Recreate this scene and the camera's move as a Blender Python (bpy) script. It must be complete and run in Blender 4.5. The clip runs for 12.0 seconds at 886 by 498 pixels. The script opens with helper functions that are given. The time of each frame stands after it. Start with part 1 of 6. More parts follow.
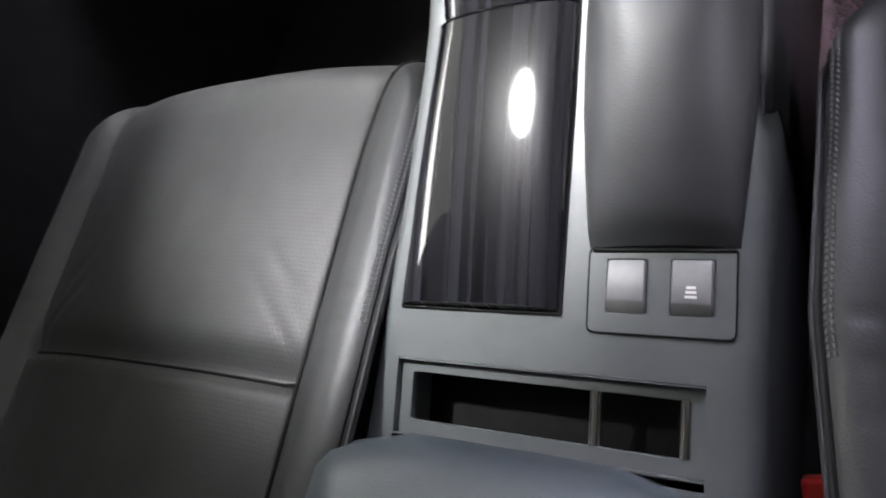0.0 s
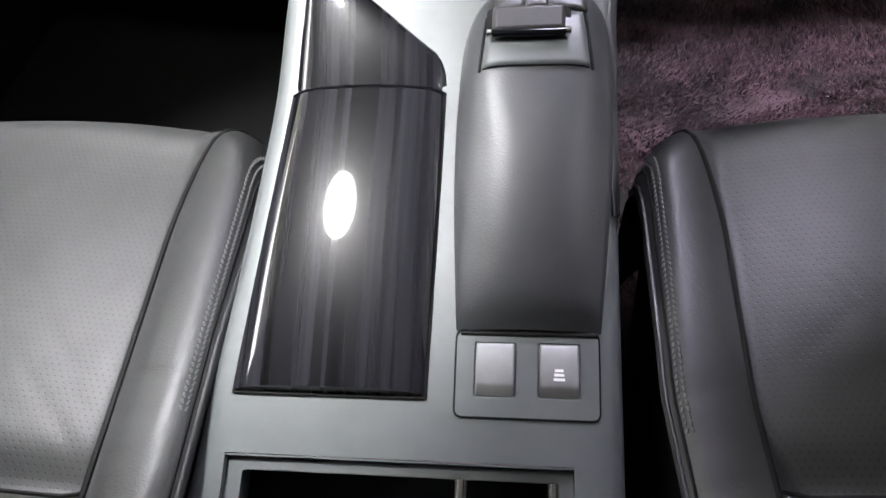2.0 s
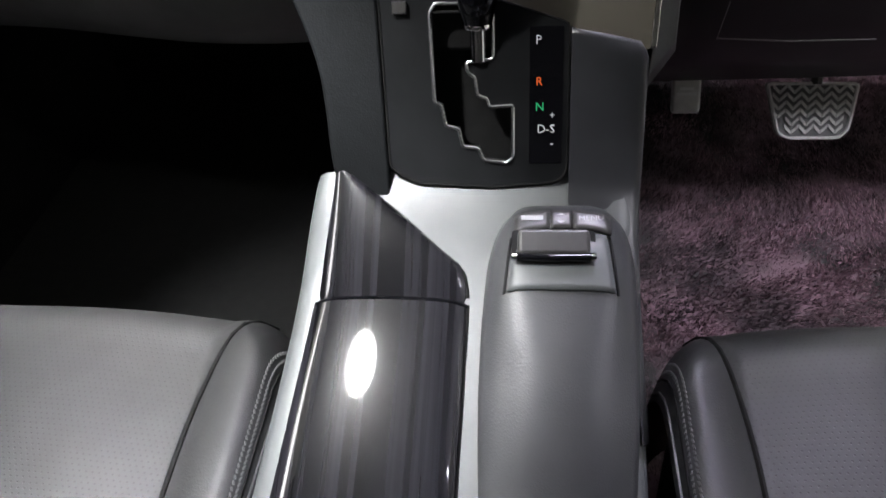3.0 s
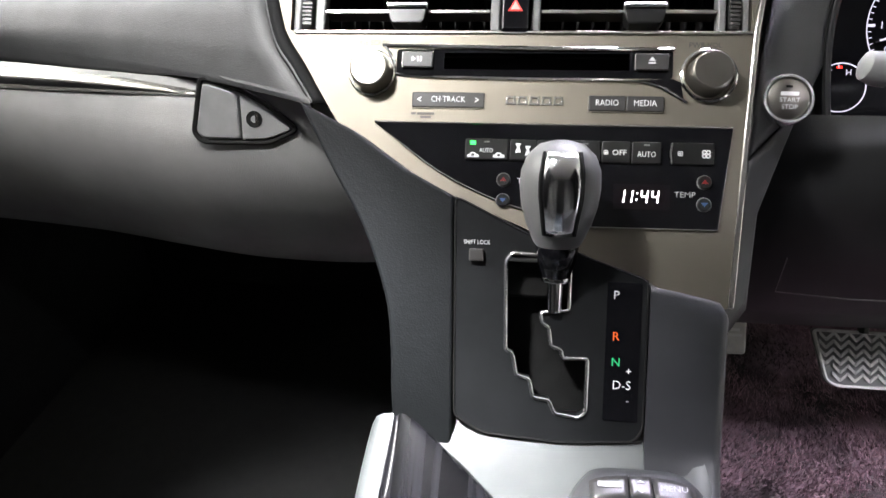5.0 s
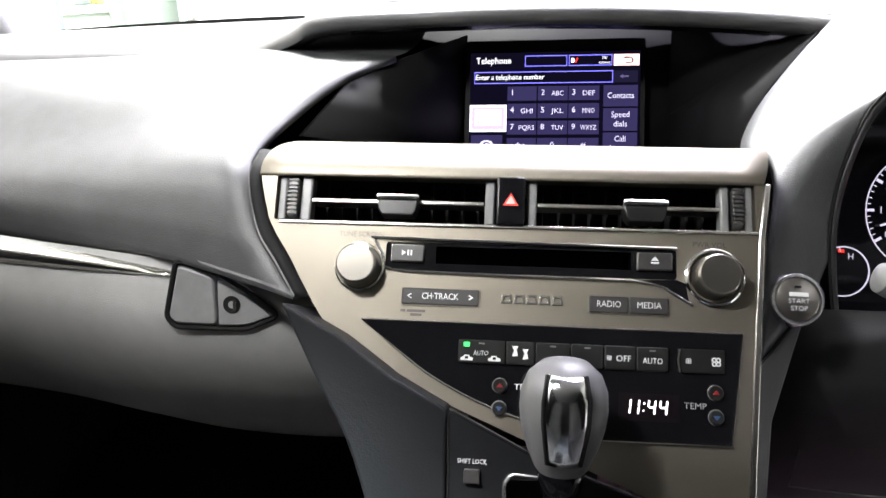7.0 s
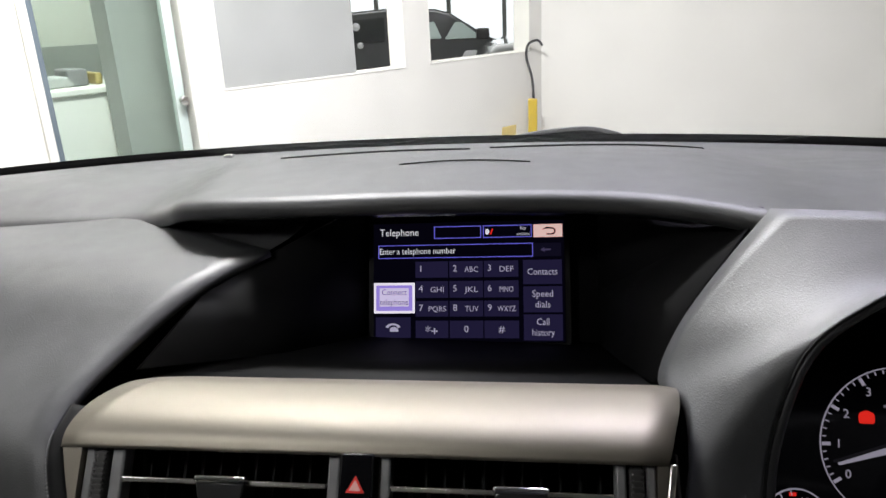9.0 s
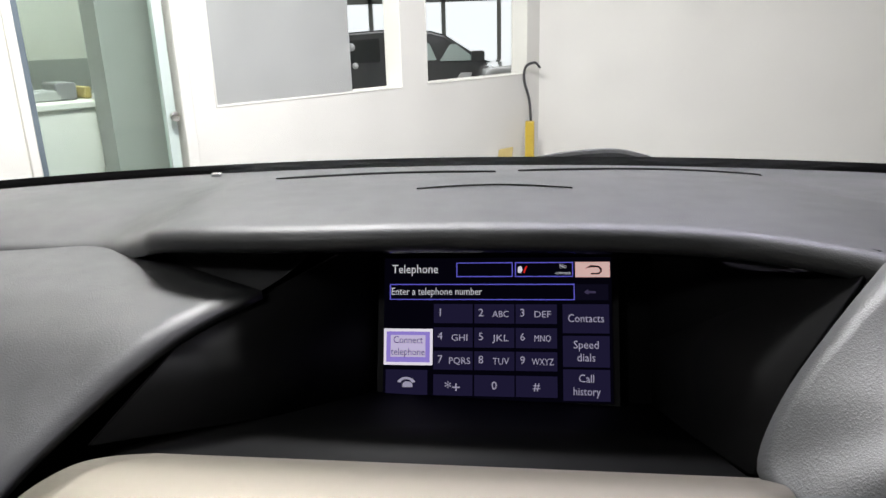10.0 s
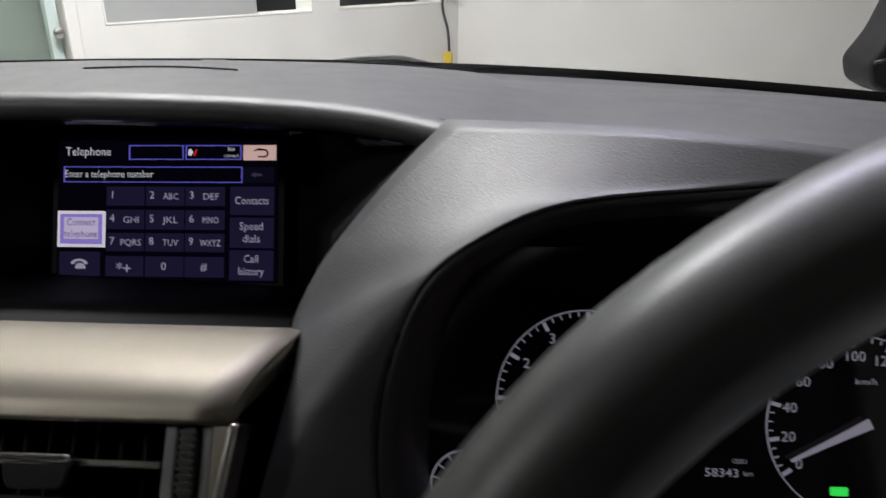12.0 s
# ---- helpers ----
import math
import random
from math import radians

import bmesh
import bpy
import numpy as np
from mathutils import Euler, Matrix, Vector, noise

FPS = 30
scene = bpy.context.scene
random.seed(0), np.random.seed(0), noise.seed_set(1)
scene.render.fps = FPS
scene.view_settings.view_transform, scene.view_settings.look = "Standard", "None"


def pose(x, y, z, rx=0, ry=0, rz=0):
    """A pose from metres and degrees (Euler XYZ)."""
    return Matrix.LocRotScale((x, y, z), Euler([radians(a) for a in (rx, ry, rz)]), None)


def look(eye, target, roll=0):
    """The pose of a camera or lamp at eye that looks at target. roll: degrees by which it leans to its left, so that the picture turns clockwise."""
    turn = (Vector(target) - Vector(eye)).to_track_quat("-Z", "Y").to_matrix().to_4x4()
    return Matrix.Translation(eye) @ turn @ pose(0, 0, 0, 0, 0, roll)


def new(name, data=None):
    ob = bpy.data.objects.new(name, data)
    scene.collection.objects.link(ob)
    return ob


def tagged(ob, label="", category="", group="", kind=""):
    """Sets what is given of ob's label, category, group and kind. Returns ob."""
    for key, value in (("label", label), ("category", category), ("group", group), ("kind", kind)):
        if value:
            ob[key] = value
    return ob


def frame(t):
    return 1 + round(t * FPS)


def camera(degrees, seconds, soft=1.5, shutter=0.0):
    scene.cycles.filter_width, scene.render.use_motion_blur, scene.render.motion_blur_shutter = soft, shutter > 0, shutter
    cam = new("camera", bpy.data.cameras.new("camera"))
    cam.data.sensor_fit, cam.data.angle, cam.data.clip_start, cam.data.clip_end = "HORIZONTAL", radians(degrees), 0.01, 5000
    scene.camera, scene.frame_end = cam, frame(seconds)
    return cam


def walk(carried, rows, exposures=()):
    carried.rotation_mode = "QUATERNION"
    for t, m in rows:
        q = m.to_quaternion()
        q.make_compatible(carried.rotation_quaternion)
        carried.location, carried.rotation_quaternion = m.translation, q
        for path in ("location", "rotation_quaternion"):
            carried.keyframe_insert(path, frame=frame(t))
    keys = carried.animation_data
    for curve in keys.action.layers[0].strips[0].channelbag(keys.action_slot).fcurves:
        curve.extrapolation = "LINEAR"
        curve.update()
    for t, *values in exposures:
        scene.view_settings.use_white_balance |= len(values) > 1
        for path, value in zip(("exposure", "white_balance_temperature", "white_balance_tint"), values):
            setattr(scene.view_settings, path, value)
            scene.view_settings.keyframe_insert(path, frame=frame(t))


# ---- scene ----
cam = camera(63.8, 12.0, shutter=0.15)
PATH = [
    (0, (0.165, -0.897, 1.121), (-0.885, -0.127, -0.397), -45.9),
    (0.5, (0.099, -0.899, 1.13), (-0.382, -0.184, -0.675), -37.5),
    (1, (0.069, -0.901, 1.141), (-0.229, 0.003, -0.618), -19.5),
    (1.5, (0.054, -0.93, 1.122), (-0.186, 0.17, -0.531), -10.2),
    (2, (0.048, -0.926, 1.124), (-0.187, 0.259, -0.471), -8.4),
    (2.2, (0.042, -0.917, 1.128), (-0.177, 0.317, -0.43), -7.4),
    (2.4, (0.037, -0.895, 1.144), (-0.192, 0.386, -0.375), -7.6),
    (2.5, (0.04, -0.882, 1.157), (-0.205, 0.381, -0.374), -8.1),
    (3, (0.032, -0.86, 1.173), (-0.211, 0.532, -0.243), -6.5),
    (3.5, (0.022, -0.846, 1.175), (-0.249, 0.68, -0.089), -5.5),
    (5.5, (-0.032, -0.813, 1.204), (-0.257, 0.927, 0.244), -0.9),
    (6, (-0.034, -0.797, 1.217), (-0.255, 0.968, 0.303), -0.4),
    (6.5, (-0.039, -0.78, 1.236), (-0.243, 1.03, 0.412), -0.2),
    (8.5, (-0.02, -0.656, 1.289), (-0.217, 1.209, 0.593), -1.7),
    (9, (0.06, -0.607, 1.34), (-0.19, 1.269, 0.695), -2.7),
    (9.5, (0.054, -0.545, 1.332), (-0.215, 1.337, 0.712), -2.7),
    (10, (0.021, -0.509, 1.322), (-0.203, 1.389, 0.732), -1.6),
    (10.5, (0.009, -0.485, 1.315), (-0.118, 1.425, 0.736), -0.8),
    (11, (0.025, -0.44, 1.316), (-0.027, 1.463, 0.7), -0.5),
    (11.5, (0.092, -0.471, 1.308), (0.09, 1.406, 0.616), -0.7),
    (12, (0.235, -0.518, 1.284), (0.17, 1.333, 0.528), 0.5),
]
EXPOSURES = [(0.0, 0.2), (1.0, 0.44), (2.5, 0.32), (3.7, 0.14), (5.3, 1.2), (6.7, 1.06), (8.3, -1.06), (9.2, -1.12), (10.5, -1.44), (11.3, -1.57), (12.0, -1.6)]
walk(cam, [(t, look(eye, target, roll)) for t, eye, target, roll in PATH], EXPOSURES)

# ---- light ----
world = bpy.data.worlds.new("world")
scene.world = world
world.use_nodes = True
_sky = world.node_tree.nodes.new("ShaderNodeTexSky")
_sky.sky_type, _sky.sun_disc = "NISHITA", False
_sky.sun_elevation, _sky.sun_rotation = radians(50), radians(20)
_bg = world.node_tree.nodes["Background"]
_bg.inputs["Strength"].default_value = 0.10
world.node_tree.links.new(_sky.outputs["Color"], _bg.inputs["Color"])


def area_lamp(name, m, sx, sy, watts, colour=(1, 1, 1)):
    d = bpy.data.lights.new(name, "AREA")
    d.shape, d.size, d.size_y, d.energy, d.color = "RECTANGLE", sx, sy, watts, colour
    ob = new(name, d)
    ob.matrix_world = m
    return ob


# lamps of the hall: one over the bonnet, others farther off and to the open door's side
area_lamp("hall_lamp", pose(-0.85, 1.30, 3.5), 0.7, 0.45, 520, (0.985, 0.98, 0.975))
area_lamp("hall_lamp", pose(0.9, 3.4, 3.5), 4.0, 1.2, 56, (0.98, 0.985, 0.96))
area_lamp("hall_lamp", pose(-3.7, -0.4, 3.5), 1.0, 3.0, 175, (0.99, 0.98, 1.0))
area_lamp("hall_lamp", pose(0.55, 1.65, 3.5), 0.9, 0.9, 230, (0.82, 0.79, 1.0))
# two unseen lamps added to brighten the spaces behind the partition
area_lamp("room_fill_lamp", pose(-2.9, 3.9, 3.3), 0.8, 0.8, 190, (0.95, 1.0, 0.98))
area_lamp("hall_lamp", pose(-2.0, 11.0, 3.5), 4.0, 1.5, 200, (0.98, 0.985, 1.0))
# unseen lamp added to brighten pedals, carpet and driver's seat
area_lamp("hall_lamp", pose(2.45, -1.5, 3.5), 0.6, 0.6, 120, (0.92, 0.90, 1.0))
# the cabin's reading lamp thrown straight down, then an unseen forward fill spot
_d = bpy.data.lights.new("reading_lamp", "SPOT")
_d.energy, _d.spot_size, _d.spot_blend, _d.shadow_soft_size, _d.color = 82, radians(42), 0.6, 0.03, (0.97, 0.98, 1.0)
new("reading_and_fill_spot", _d).matrix_world = look((-0.33, -0.62, 1.585), (-0.22, -0.54, 0.75))
# added spot with no lamp of its own: brightens dash and stack from behind
_d = bpy.data.lights.new("reading_lamp", "SPOT")
_d.energy, _d.spot_size, _d.spot_blend, _d.shadow_soft_size, _d.color = 12, radians(86), 1.0, 0.03, (0.98, 0.98, 0.985)
new("reading_and_fill_spot", _d).matrix_world = look((-0.33, -0.60, 1.585), (-0.05, -0.17, 1.03))


# ---- materials ----
def material(name, colour, rough=0.5, metal=0.0, coat=0.0, spec=0.5):
    m = bpy.data.materials.new(name)
    m.use_nodes = True
    b = m.node_tree.nodes["Principled BSDF"]
    b.inputs["Base Color"].default_value = (*colour, 1)
    b.inputs["Roughness"].default_value = rough
    b.inputs["Metallic"].default_value = metal
    b.inputs["Coat Weight"].default_value = coat
    b.inputs["Coat Roughness"].default_value = 0.03
    b.inputs["Specular IOR Level"].default_value = spec
    return m


def node(m, kind, **values):
    n = m.node_tree.nodes.new(kind)
    for k, v in values.items():
        n.inputs[k.replace("_", " ")].default_value = v
    return n


def link(m, a, b):
    m.node_tree.links.new(a, b)


def coords(m, scale=(1, 1, 1)):
    tc = m.node_tree.nodes.new("ShaderNodeTexCoord")
    mp = node(m, "ShaderNodeMapping")
    mp.inputs["Scale"].default_value = scale
    link(m, tc.outputs["Object"], mp.inputs["Vector"])
    return mp.outputs["Vector"]


def bsdf(m):
    return m.node_tree.nodes["Principled BSDF"]


def mottled(m, dark, light, scale, detail=6, vec=None):
    """Colour between two tones by noise."""
    v = vec or coords(m)
    n = node(m, "ShaderNodeTexNoise", Scale=scale, Detail=detail, Roughness=0.6)
    link(m, v, n.inputs["Vector"])
    r = node(m, "ShaderNodeValToRGB")
    r.color_ramp.elements[0].position, r.color_ramp.elements[1].position = 0.3, 0.7
    r.color_ramp.elements[0].color, r.color_ramp.elements[1].color = (*dark, 1), (*light, 1)
    link(m, n.outputs["Fac"], r.inputs["Fac"])
    link(m, r.outputs["Color"], bsdf(m).inputs["Base Color"])
    return r


def rough_var(m, lo, hi, scale):
    n = node(m, "ShaderNodeTexNoise", Scale=scale, Detail=4)
    link(m, coords(m), n.inputs["Vector"])
    r = node(m, "ShaderNodeMapRange")
    r.inputs["To Min"].default_value, r.inputs["To Max"].default_value = lo, hi
    link(m, n.outputs["Fac"], r.inputs["Value"])
    link(m, r.outputs["Result"], bsdf(m).inputs["Roughness"])


def bump(m, height, strength, distance, prev=None):
    b = node(m, "ShaderNodeBump", Strength=strength, Distance=distance)
    link(m, height, b.inputs["Height"])
    if prev:
        link(m, prev.outputs["Normal"], b.inputs["Normal"])
    link(m, b.outputs["Normal"], bsdf(m).inputs["Normal"])
    return b


def grain(m, scale, strength, distance=0.0006, fold=0.0):
    """Leather grain: small cells, and soft creases where fold is given."""
    v = node(m, "ShaderNodeTexVoronoi", Scale=scale)
    link(m, coords(m), v.inputs["Vector"])
    n = node(m, "ShaderNodeTexNoise", Scale=scale * 0.7, Detail=5)
    link(m, coords(m), n.inputs["Vector"])
    mix = node(m, "ShaderNodeMath")
    mix.operation = "MULTIPLY"
    link(m, v.outputs["Distance"], mix.inputs[0])
    link(m, n.outputs["Fac"], mix.inputs[1])
    b = bump(m, mix.outputs[0], strength, distance)
    if fold:
        f = node(m, "ShaderNodeTexNoise", Scale=22, Detail=3, Distortion=1.2)
        link(m, coords(m, (1, 0.45, 1)), f.inputs["Vector"])
        bump(m, f.outputs["Fac"], fold, 0.004, b)
    return m


DASH = material("dash_soft_vinyl", (0.03, 0.03, 0.03), 0.5)
mottled(DASH, (0.028, 0.029, 0.030), (0.045, 0.046, 0.047), 30)
rough_var(DASH, 0.42, 0.54, 40)
grain(DASH, 1000, 0.44, 0.0005)
DASH_LOW = material("dash_hard_plastic", (0.025, 0.025, 0.026), 0.5)
mottled(DASH_LOW, (0.012, 0.012, 0.0125), (0.020, 0.020, 0.021), 25)
grain(DASH_LOW, 1100, 0.35, 0.0004)
LEATHER = material("grey_leather", (0.07, 0.07, 0.07), 0.42)
mottled(LEATHER, (0.017, 0.0173, 0.0178), (0.027, 0.0273, 0.028), 14)
rough_var(LEATHER, 0.42, 0.54, 30)
bsdf(LEATHER).inputs["Specular IOR Level"].default_value = 0.42
grain(LEATHER, 700, 0.35, 0.0005, 0.25)
PALM = material("palm_rest_leather", (0.03, 0.03, 0.03), 0.42)
mottled(PALM, (0.030, 0.031, 0.033), (0.050, 0.051, 0.054), 9)
rough_var(PALM, 0.36, 0.48, 25)
grain(PALM, 800, 0.3, 0.0005)
RIM_LEATHER = material("rim_leather", (0.03, 0.03, 0.03), 0.45, 0.0, 0.35)
bsdf(RIM_LEATHER).inputs["Coat Roughness"].default_value = 0.36
mottled(RIM_LEATHER, (0.026, 0.027, 0.026), (0.038, 0.039, 0.037), 9)
rough_var(RIM_LEATHER, 0.40, 0.52, 25)
grain(RIM_LEATHER, 1300, 0.18, 0.0003)
GLOVE = material("grey_grained_plastic", (0.08, 0.08, 0.08), 0.5)
mottled(GLOVE, (0.19, 0.188, 0.185), (0.24, 0.237, 0.233), 22)
grain(GLOVE, 1000, 0.4, 0.0005)
BLUE_LEATHER = material("armrest_leather", (0.06, 0.07, 0.08), 0.4)
mottled(BLUE_LEATHER, (0.045, 0.055, 0.062), (0.065, 0.078, 0.086), 10)
grain(BLUE_LEATHER, 700, 0.3, 0.0005, 0.1)
PERF = material("perforated_leather", (0.08, 0.08, 0.08), 0.42)


def perforate(m):
    """Rows of small staggered holes, about 4 mm apart."""
    r = mottled(m, (0.021, 0.0212, 0.0216), (0.034, 0.0342, 0.0348), 10)
    v = coords(m, (215, 250, 0))
    sep = node(m, "ShaderNodeSeparateXYZ")
    link(m, v, sep.inputs[0])

    def math_(op, a, b=None):
        n = node(m, "ShaderNodeMath")
        n.operation = op
        for i, s in enumerate((a, b)):
            if s is None:
                continue
            if isinstance(s, (int, float)):
                n.inputs[i].default_value = s
            else:
                link(m, s, n.inputs[i])
        return n.outputs[0]

    row = math_("FLOOR", sep.outputs["Y"])
    shift = math_("MULTIPLY", math_("MODULO", row, 2.0), 0.5)
    fx = math_("SUBTRACT", math_("FRACT", math_("ADD", sep.outputs["X"], shift)), 0.5)
    fy = math_("SUBTRACT", math_("FRACT", sep.outputs["Y"]), 0.5)
    d = math_("SQRT", math_("ADD", math_("MULTIPLY", fx, fx), math_("MULTIPLY", fy, fy)))
    hole = node(m, "ShaderNodeMapRange")
    hole.inputs["From Min"].default_value, hole.inputs["From Max"].default_value = 0.07, 0.20
    link(m, d, hole.inputs["Value"])
    mix = node(m, "ShaderNodeMixRGB")
    mix.inputs["Color1"].default_value = (0.012, 0.012, 0.012, 1)
    link(m, hole.outputs["Result"], mix.inputs["Fac"])
    link(m, r.outputs["Color"], mix.inputs["Color2"])
    link(m, mix.outputs["Color"], bsdf(m).inputs["Base Color"])
    b = bump(m, hole.outputs["Result"], 0.25, 0.0005)
    f = node(m, "ShaderNodeTexNoise", Scale=20, Detail=3, Distortion=1.0)
    link(m, coords(m), f.inputs["Vector"])
    bump(m, f.outputs["Fac"], 0.14, 0.004, b)
    rough_var(m, 0.46, 0.58, 30)
    bsdf(m).inputs["Specular IOR Level"].default_value = 0.42


perforate(PERF)
FRAME_GREY = material("console_satin_plastic", (0.09, 0.095, 0.095), 0.42)
mottled(FRAME_GREY, (0.074, 0.080, 0.081), (0.095, 0.101, 0.102), 20)
grain(FRAME_GREY, 1600, 0.25, 0.0003)
FLANK_GREY = material("console_flank_plastic", (0.05, 0.052, 0.055), 0.38)
mottled(FLANK_GREY, (0.022, 0.023, 0.026), (0.033, 0.034, 0.038), 12)
grain(FLANK_GREY, 1600, 0.25, 0.0003)
FLANK_LEATHER = material("flank_vinyl", (0.016, 0.018, 0.020), 0.55, 0.0, 0.0, 0.12)
mottled(FLANK_LEATHER, (0.0045, 0.005, 0.0055), (0.0085, 0.0095, 0.0105), 9)
grain(FLANK_LEATHER, 800, 0.4, 0.0005, 0.2)
KNOB_LEATHER = material("knob_leather", (0.10, 0.10, 0.10), 0.42)
grain(KNOB_LEATHER, 900, 0.25, 0.0004)
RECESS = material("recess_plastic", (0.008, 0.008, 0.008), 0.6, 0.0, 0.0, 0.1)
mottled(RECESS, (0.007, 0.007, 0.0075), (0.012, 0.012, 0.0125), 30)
grain(RECESS, 1100, 0.3, 0.0003)
PLATE_BLACK = material("shifter_plate_plastic", (0.03, 0.031, 0.033), 0.38, 0.0, 0.0, 0.18)
mottled(PLATE_BLACK, (0.006, 0.0065, 0.007), (0.012, 0.0125, 0.0135), 18)
grain(PLATE_BLACK, 1800, 0.2, 0.0003)
SILVER = material("champagne_metal_paint", (0.205, 0.187, 0.154), 0.36, 1.0)
_n = node(SILVER, "ShaderNodeTexNoise", Scale=900, Detail=2)
link(SILVER, coords(SILVER, (0.02, 1, 1)), _n.inputs["Vector"])
bump(SILVER, _n.outputs["Fac"], 0.08, 0.0002)
rough_var(SILVER, 0.47, 0.58, 60)
CHROME = material("chrome", (0.82, 0.82, 0.82), 0.08, 1.0)
SATIN = material("satin_chrome", (0.62, 0.6, 0.56), 0.22, 1.0)
rough_var(SATIN, 0.18, 0.3, 80)
GLOSS = material("gloss_black", (0.004, 0.004, 0.005), 0.06, 0.0, 0.0, 0.32)
rough_var(GLOSS, 0.04, 0.12, 25)
# near-black base colour stands in for the shade inside the display recess
RECESS_SHADE = material("recess_shade", (0.007, 0.007, 0.0073), 0.7, 0.0, 0.0, 0.12)
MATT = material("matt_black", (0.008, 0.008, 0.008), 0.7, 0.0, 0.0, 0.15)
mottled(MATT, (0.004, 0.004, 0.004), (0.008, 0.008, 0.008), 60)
BUTTON = material("button_plastic", (0.028, 0.027, 0.026), 0.4)
mottled(BUTTON, (0.025, 0.024, 0.023), (0.035, 0.034, 0.033), 80)
BUTTON_GREY = material("switch_plastic", (0.12, 0.12, 0.12), 0.4)
mottled(BUTTON_GREY, (0.15, 0.15, 0.15), (0.19, 0.19, 0.19), 60)
CLIMATE_KEY = material("climate_key_plastic", (0.011, 0.011, 0.011), 0.3, 0.0, 0.0, 0.35)
WHITE_INK = material("white_print", (0.75, 0.75, 0.75), 0.5)
DIM_INK = material("grey_print", (0.30, 0.30, 0.30), 0.5)
DARK_INK = material("dark_print", (0.06, 0.055, 0.05), 0.5)
BLACK_BAND = material("black_glass_print", (0.003, 0.003, 0.003), 0.6, 0.0, 0.0, 0.0)
RUBBER = material("rubber", (0.03, 0.03, 0.03), 0.7)
mottled(RUBBER, (0.02, 0.02, 0.02), (0.05, 0.05, 0.05), 60)
PEDAL = material("pedal_rubber", (0.33, 0.32, 0.31), 0.55)
mottled(PEDAL, (0.55, 0.55, 0.54), (0.75, 0.74, 0.72), 70)
STITCH = material("grey_thread", (0.13, 0.13, 0.13), 0.6)
RED_PLASTIC = material("red_plastic", (0.62, 0.02, 0.012), 0.3)


def glow(name, colour, strength):
    m = bpy.data.materials.new(name)
    m.use_nodes = True
    m.node_tree.nodes.remove(m.node_tree.nodes["Principled BSDF"])
    e = m.node_tree.nodes.new("ShaderNodeEmission")
    e.inputs["Color"].default_value, e.inputs["Strength"].default_value = (*colour, 1), strength
    link(m, e.outputs[0], m.node_tree.nodes["Material Output"].inputs["Surface"])
    return m


WOOD = material("dark_lacquered_wood", (0.03, 0.028, 0.028), 0.3, 0.0, 1.0, 0.06)
_v = coords(WOOD, (110, 0.8, 2.5))
_n = node(WOOD, "ShaderNodeTexNoise", Scale=1.0, Detail=5, Roughness=0.6, Distortion=0.15)
link(WOOD, _v, _n.inputs["Vector"])
_r = node(WOOD, "ShaderNodeValToRGB")
_r.color_ramp.elements[0].position, _r.color_ramp.elements[1].position = 0.36, 0.70
_r.color_ramp.elements[0].color, _r.color_ramp.elements[1].color = (0.0012, 0.0011, 0.0015, 1), (0.018, 0.0177, 0.022, 1)
link(WOOD, _n.outputs["Fac"], _r.inputs["Fac"])
link(WOOD, _r.outputs["Color"], bsdf(WOOD).inputs["Base Color"])
CARPET = material("carpet_pile", (0.05, 0.03, 0.035), 0.95)
_r = mottled(CARPET, (0.055, 0.050, 0.054), (0.34, 0.22, 0.27), 9)
_r.color_ramp.elements[0].position, _r.color_ramp.elements[1].position = 0.40, 0.60
WALL = material("wall_paint", (0.7, 0.69, 0.65), 0.6)
mottled(WALL, (0.66, 0.65, 0.595), (0.73, 0.72, 0.66), 2.5)
WALL_GREY = material("grey_partition", (0.34, 0.35, 0.33), 0.5)
mottled(WALL_GREY, (0.32, 0.33, 0.31), (0.37, 0.38, 0.36), 3)
FLOOR = material("hall_floor", (0.45, 0.46, 0.45), 0.25)
mottled(FLOOR, (0.40, 0.41, 0.40), (0.5, 0.51, 0.5), 4)
HEADLINER = material("headliner_cloth", (0.35, 0.35, 0.34), 0.9)
mottled(HEADLINER, (0.36, 0.36, 0.35), (0.44, 0.44, 0.43), 300)
def pane_glass(name, tint, ior):
    """Thin clear pane: what is behind it, with a mirror gloss that grows at grazing angles."""
    m = bpy.data.materials.new(name)
    m.use_nodes = True
    m.node_tree.nodes.remove(m.node_tree.nodes["Principled BSDF"])
    t = m.node_tree.nodes.new("ShaderNodeBsdfTransparent")
    t.inputs["Color"].default_value = (*tint, 1)
    g = m.node_tree.nodes.new("ShaderNodeBsdfGlossy")
    g.inputs["Roughness"].default_value = 0.02
    lw = node(m, "ShaderNodeLayerWeight", Blend=0.5)
    pw = node(m, "ShaderNodeMath")
    pw.operation = "POWER"
    pw.inputs[1].default_value = 4.0
    link(m, lw.outputs["Facing"], pw.inputs[0])
    f = node(m, "ShaderNodeMapRange")
    f.inputs["To Min"].default_value, f.inputs["To Max"].default_value = ior, 0.5
    link(m, pw.outputs[0], f.inputs["Value"])
    mx = m.node_tree.nodes.new("ShaderNodeMixShader")
    link(m, f.outputs[0], mx.inputs[0])
    link(m, t.outputs[0], mx.inputs[1])
    link(m, g.outputs[0], mx.inputs[2])
    link(m, mx.outputs[0], m.node_tree.nodes["Material Output"].inputs["Surface"])
    return m


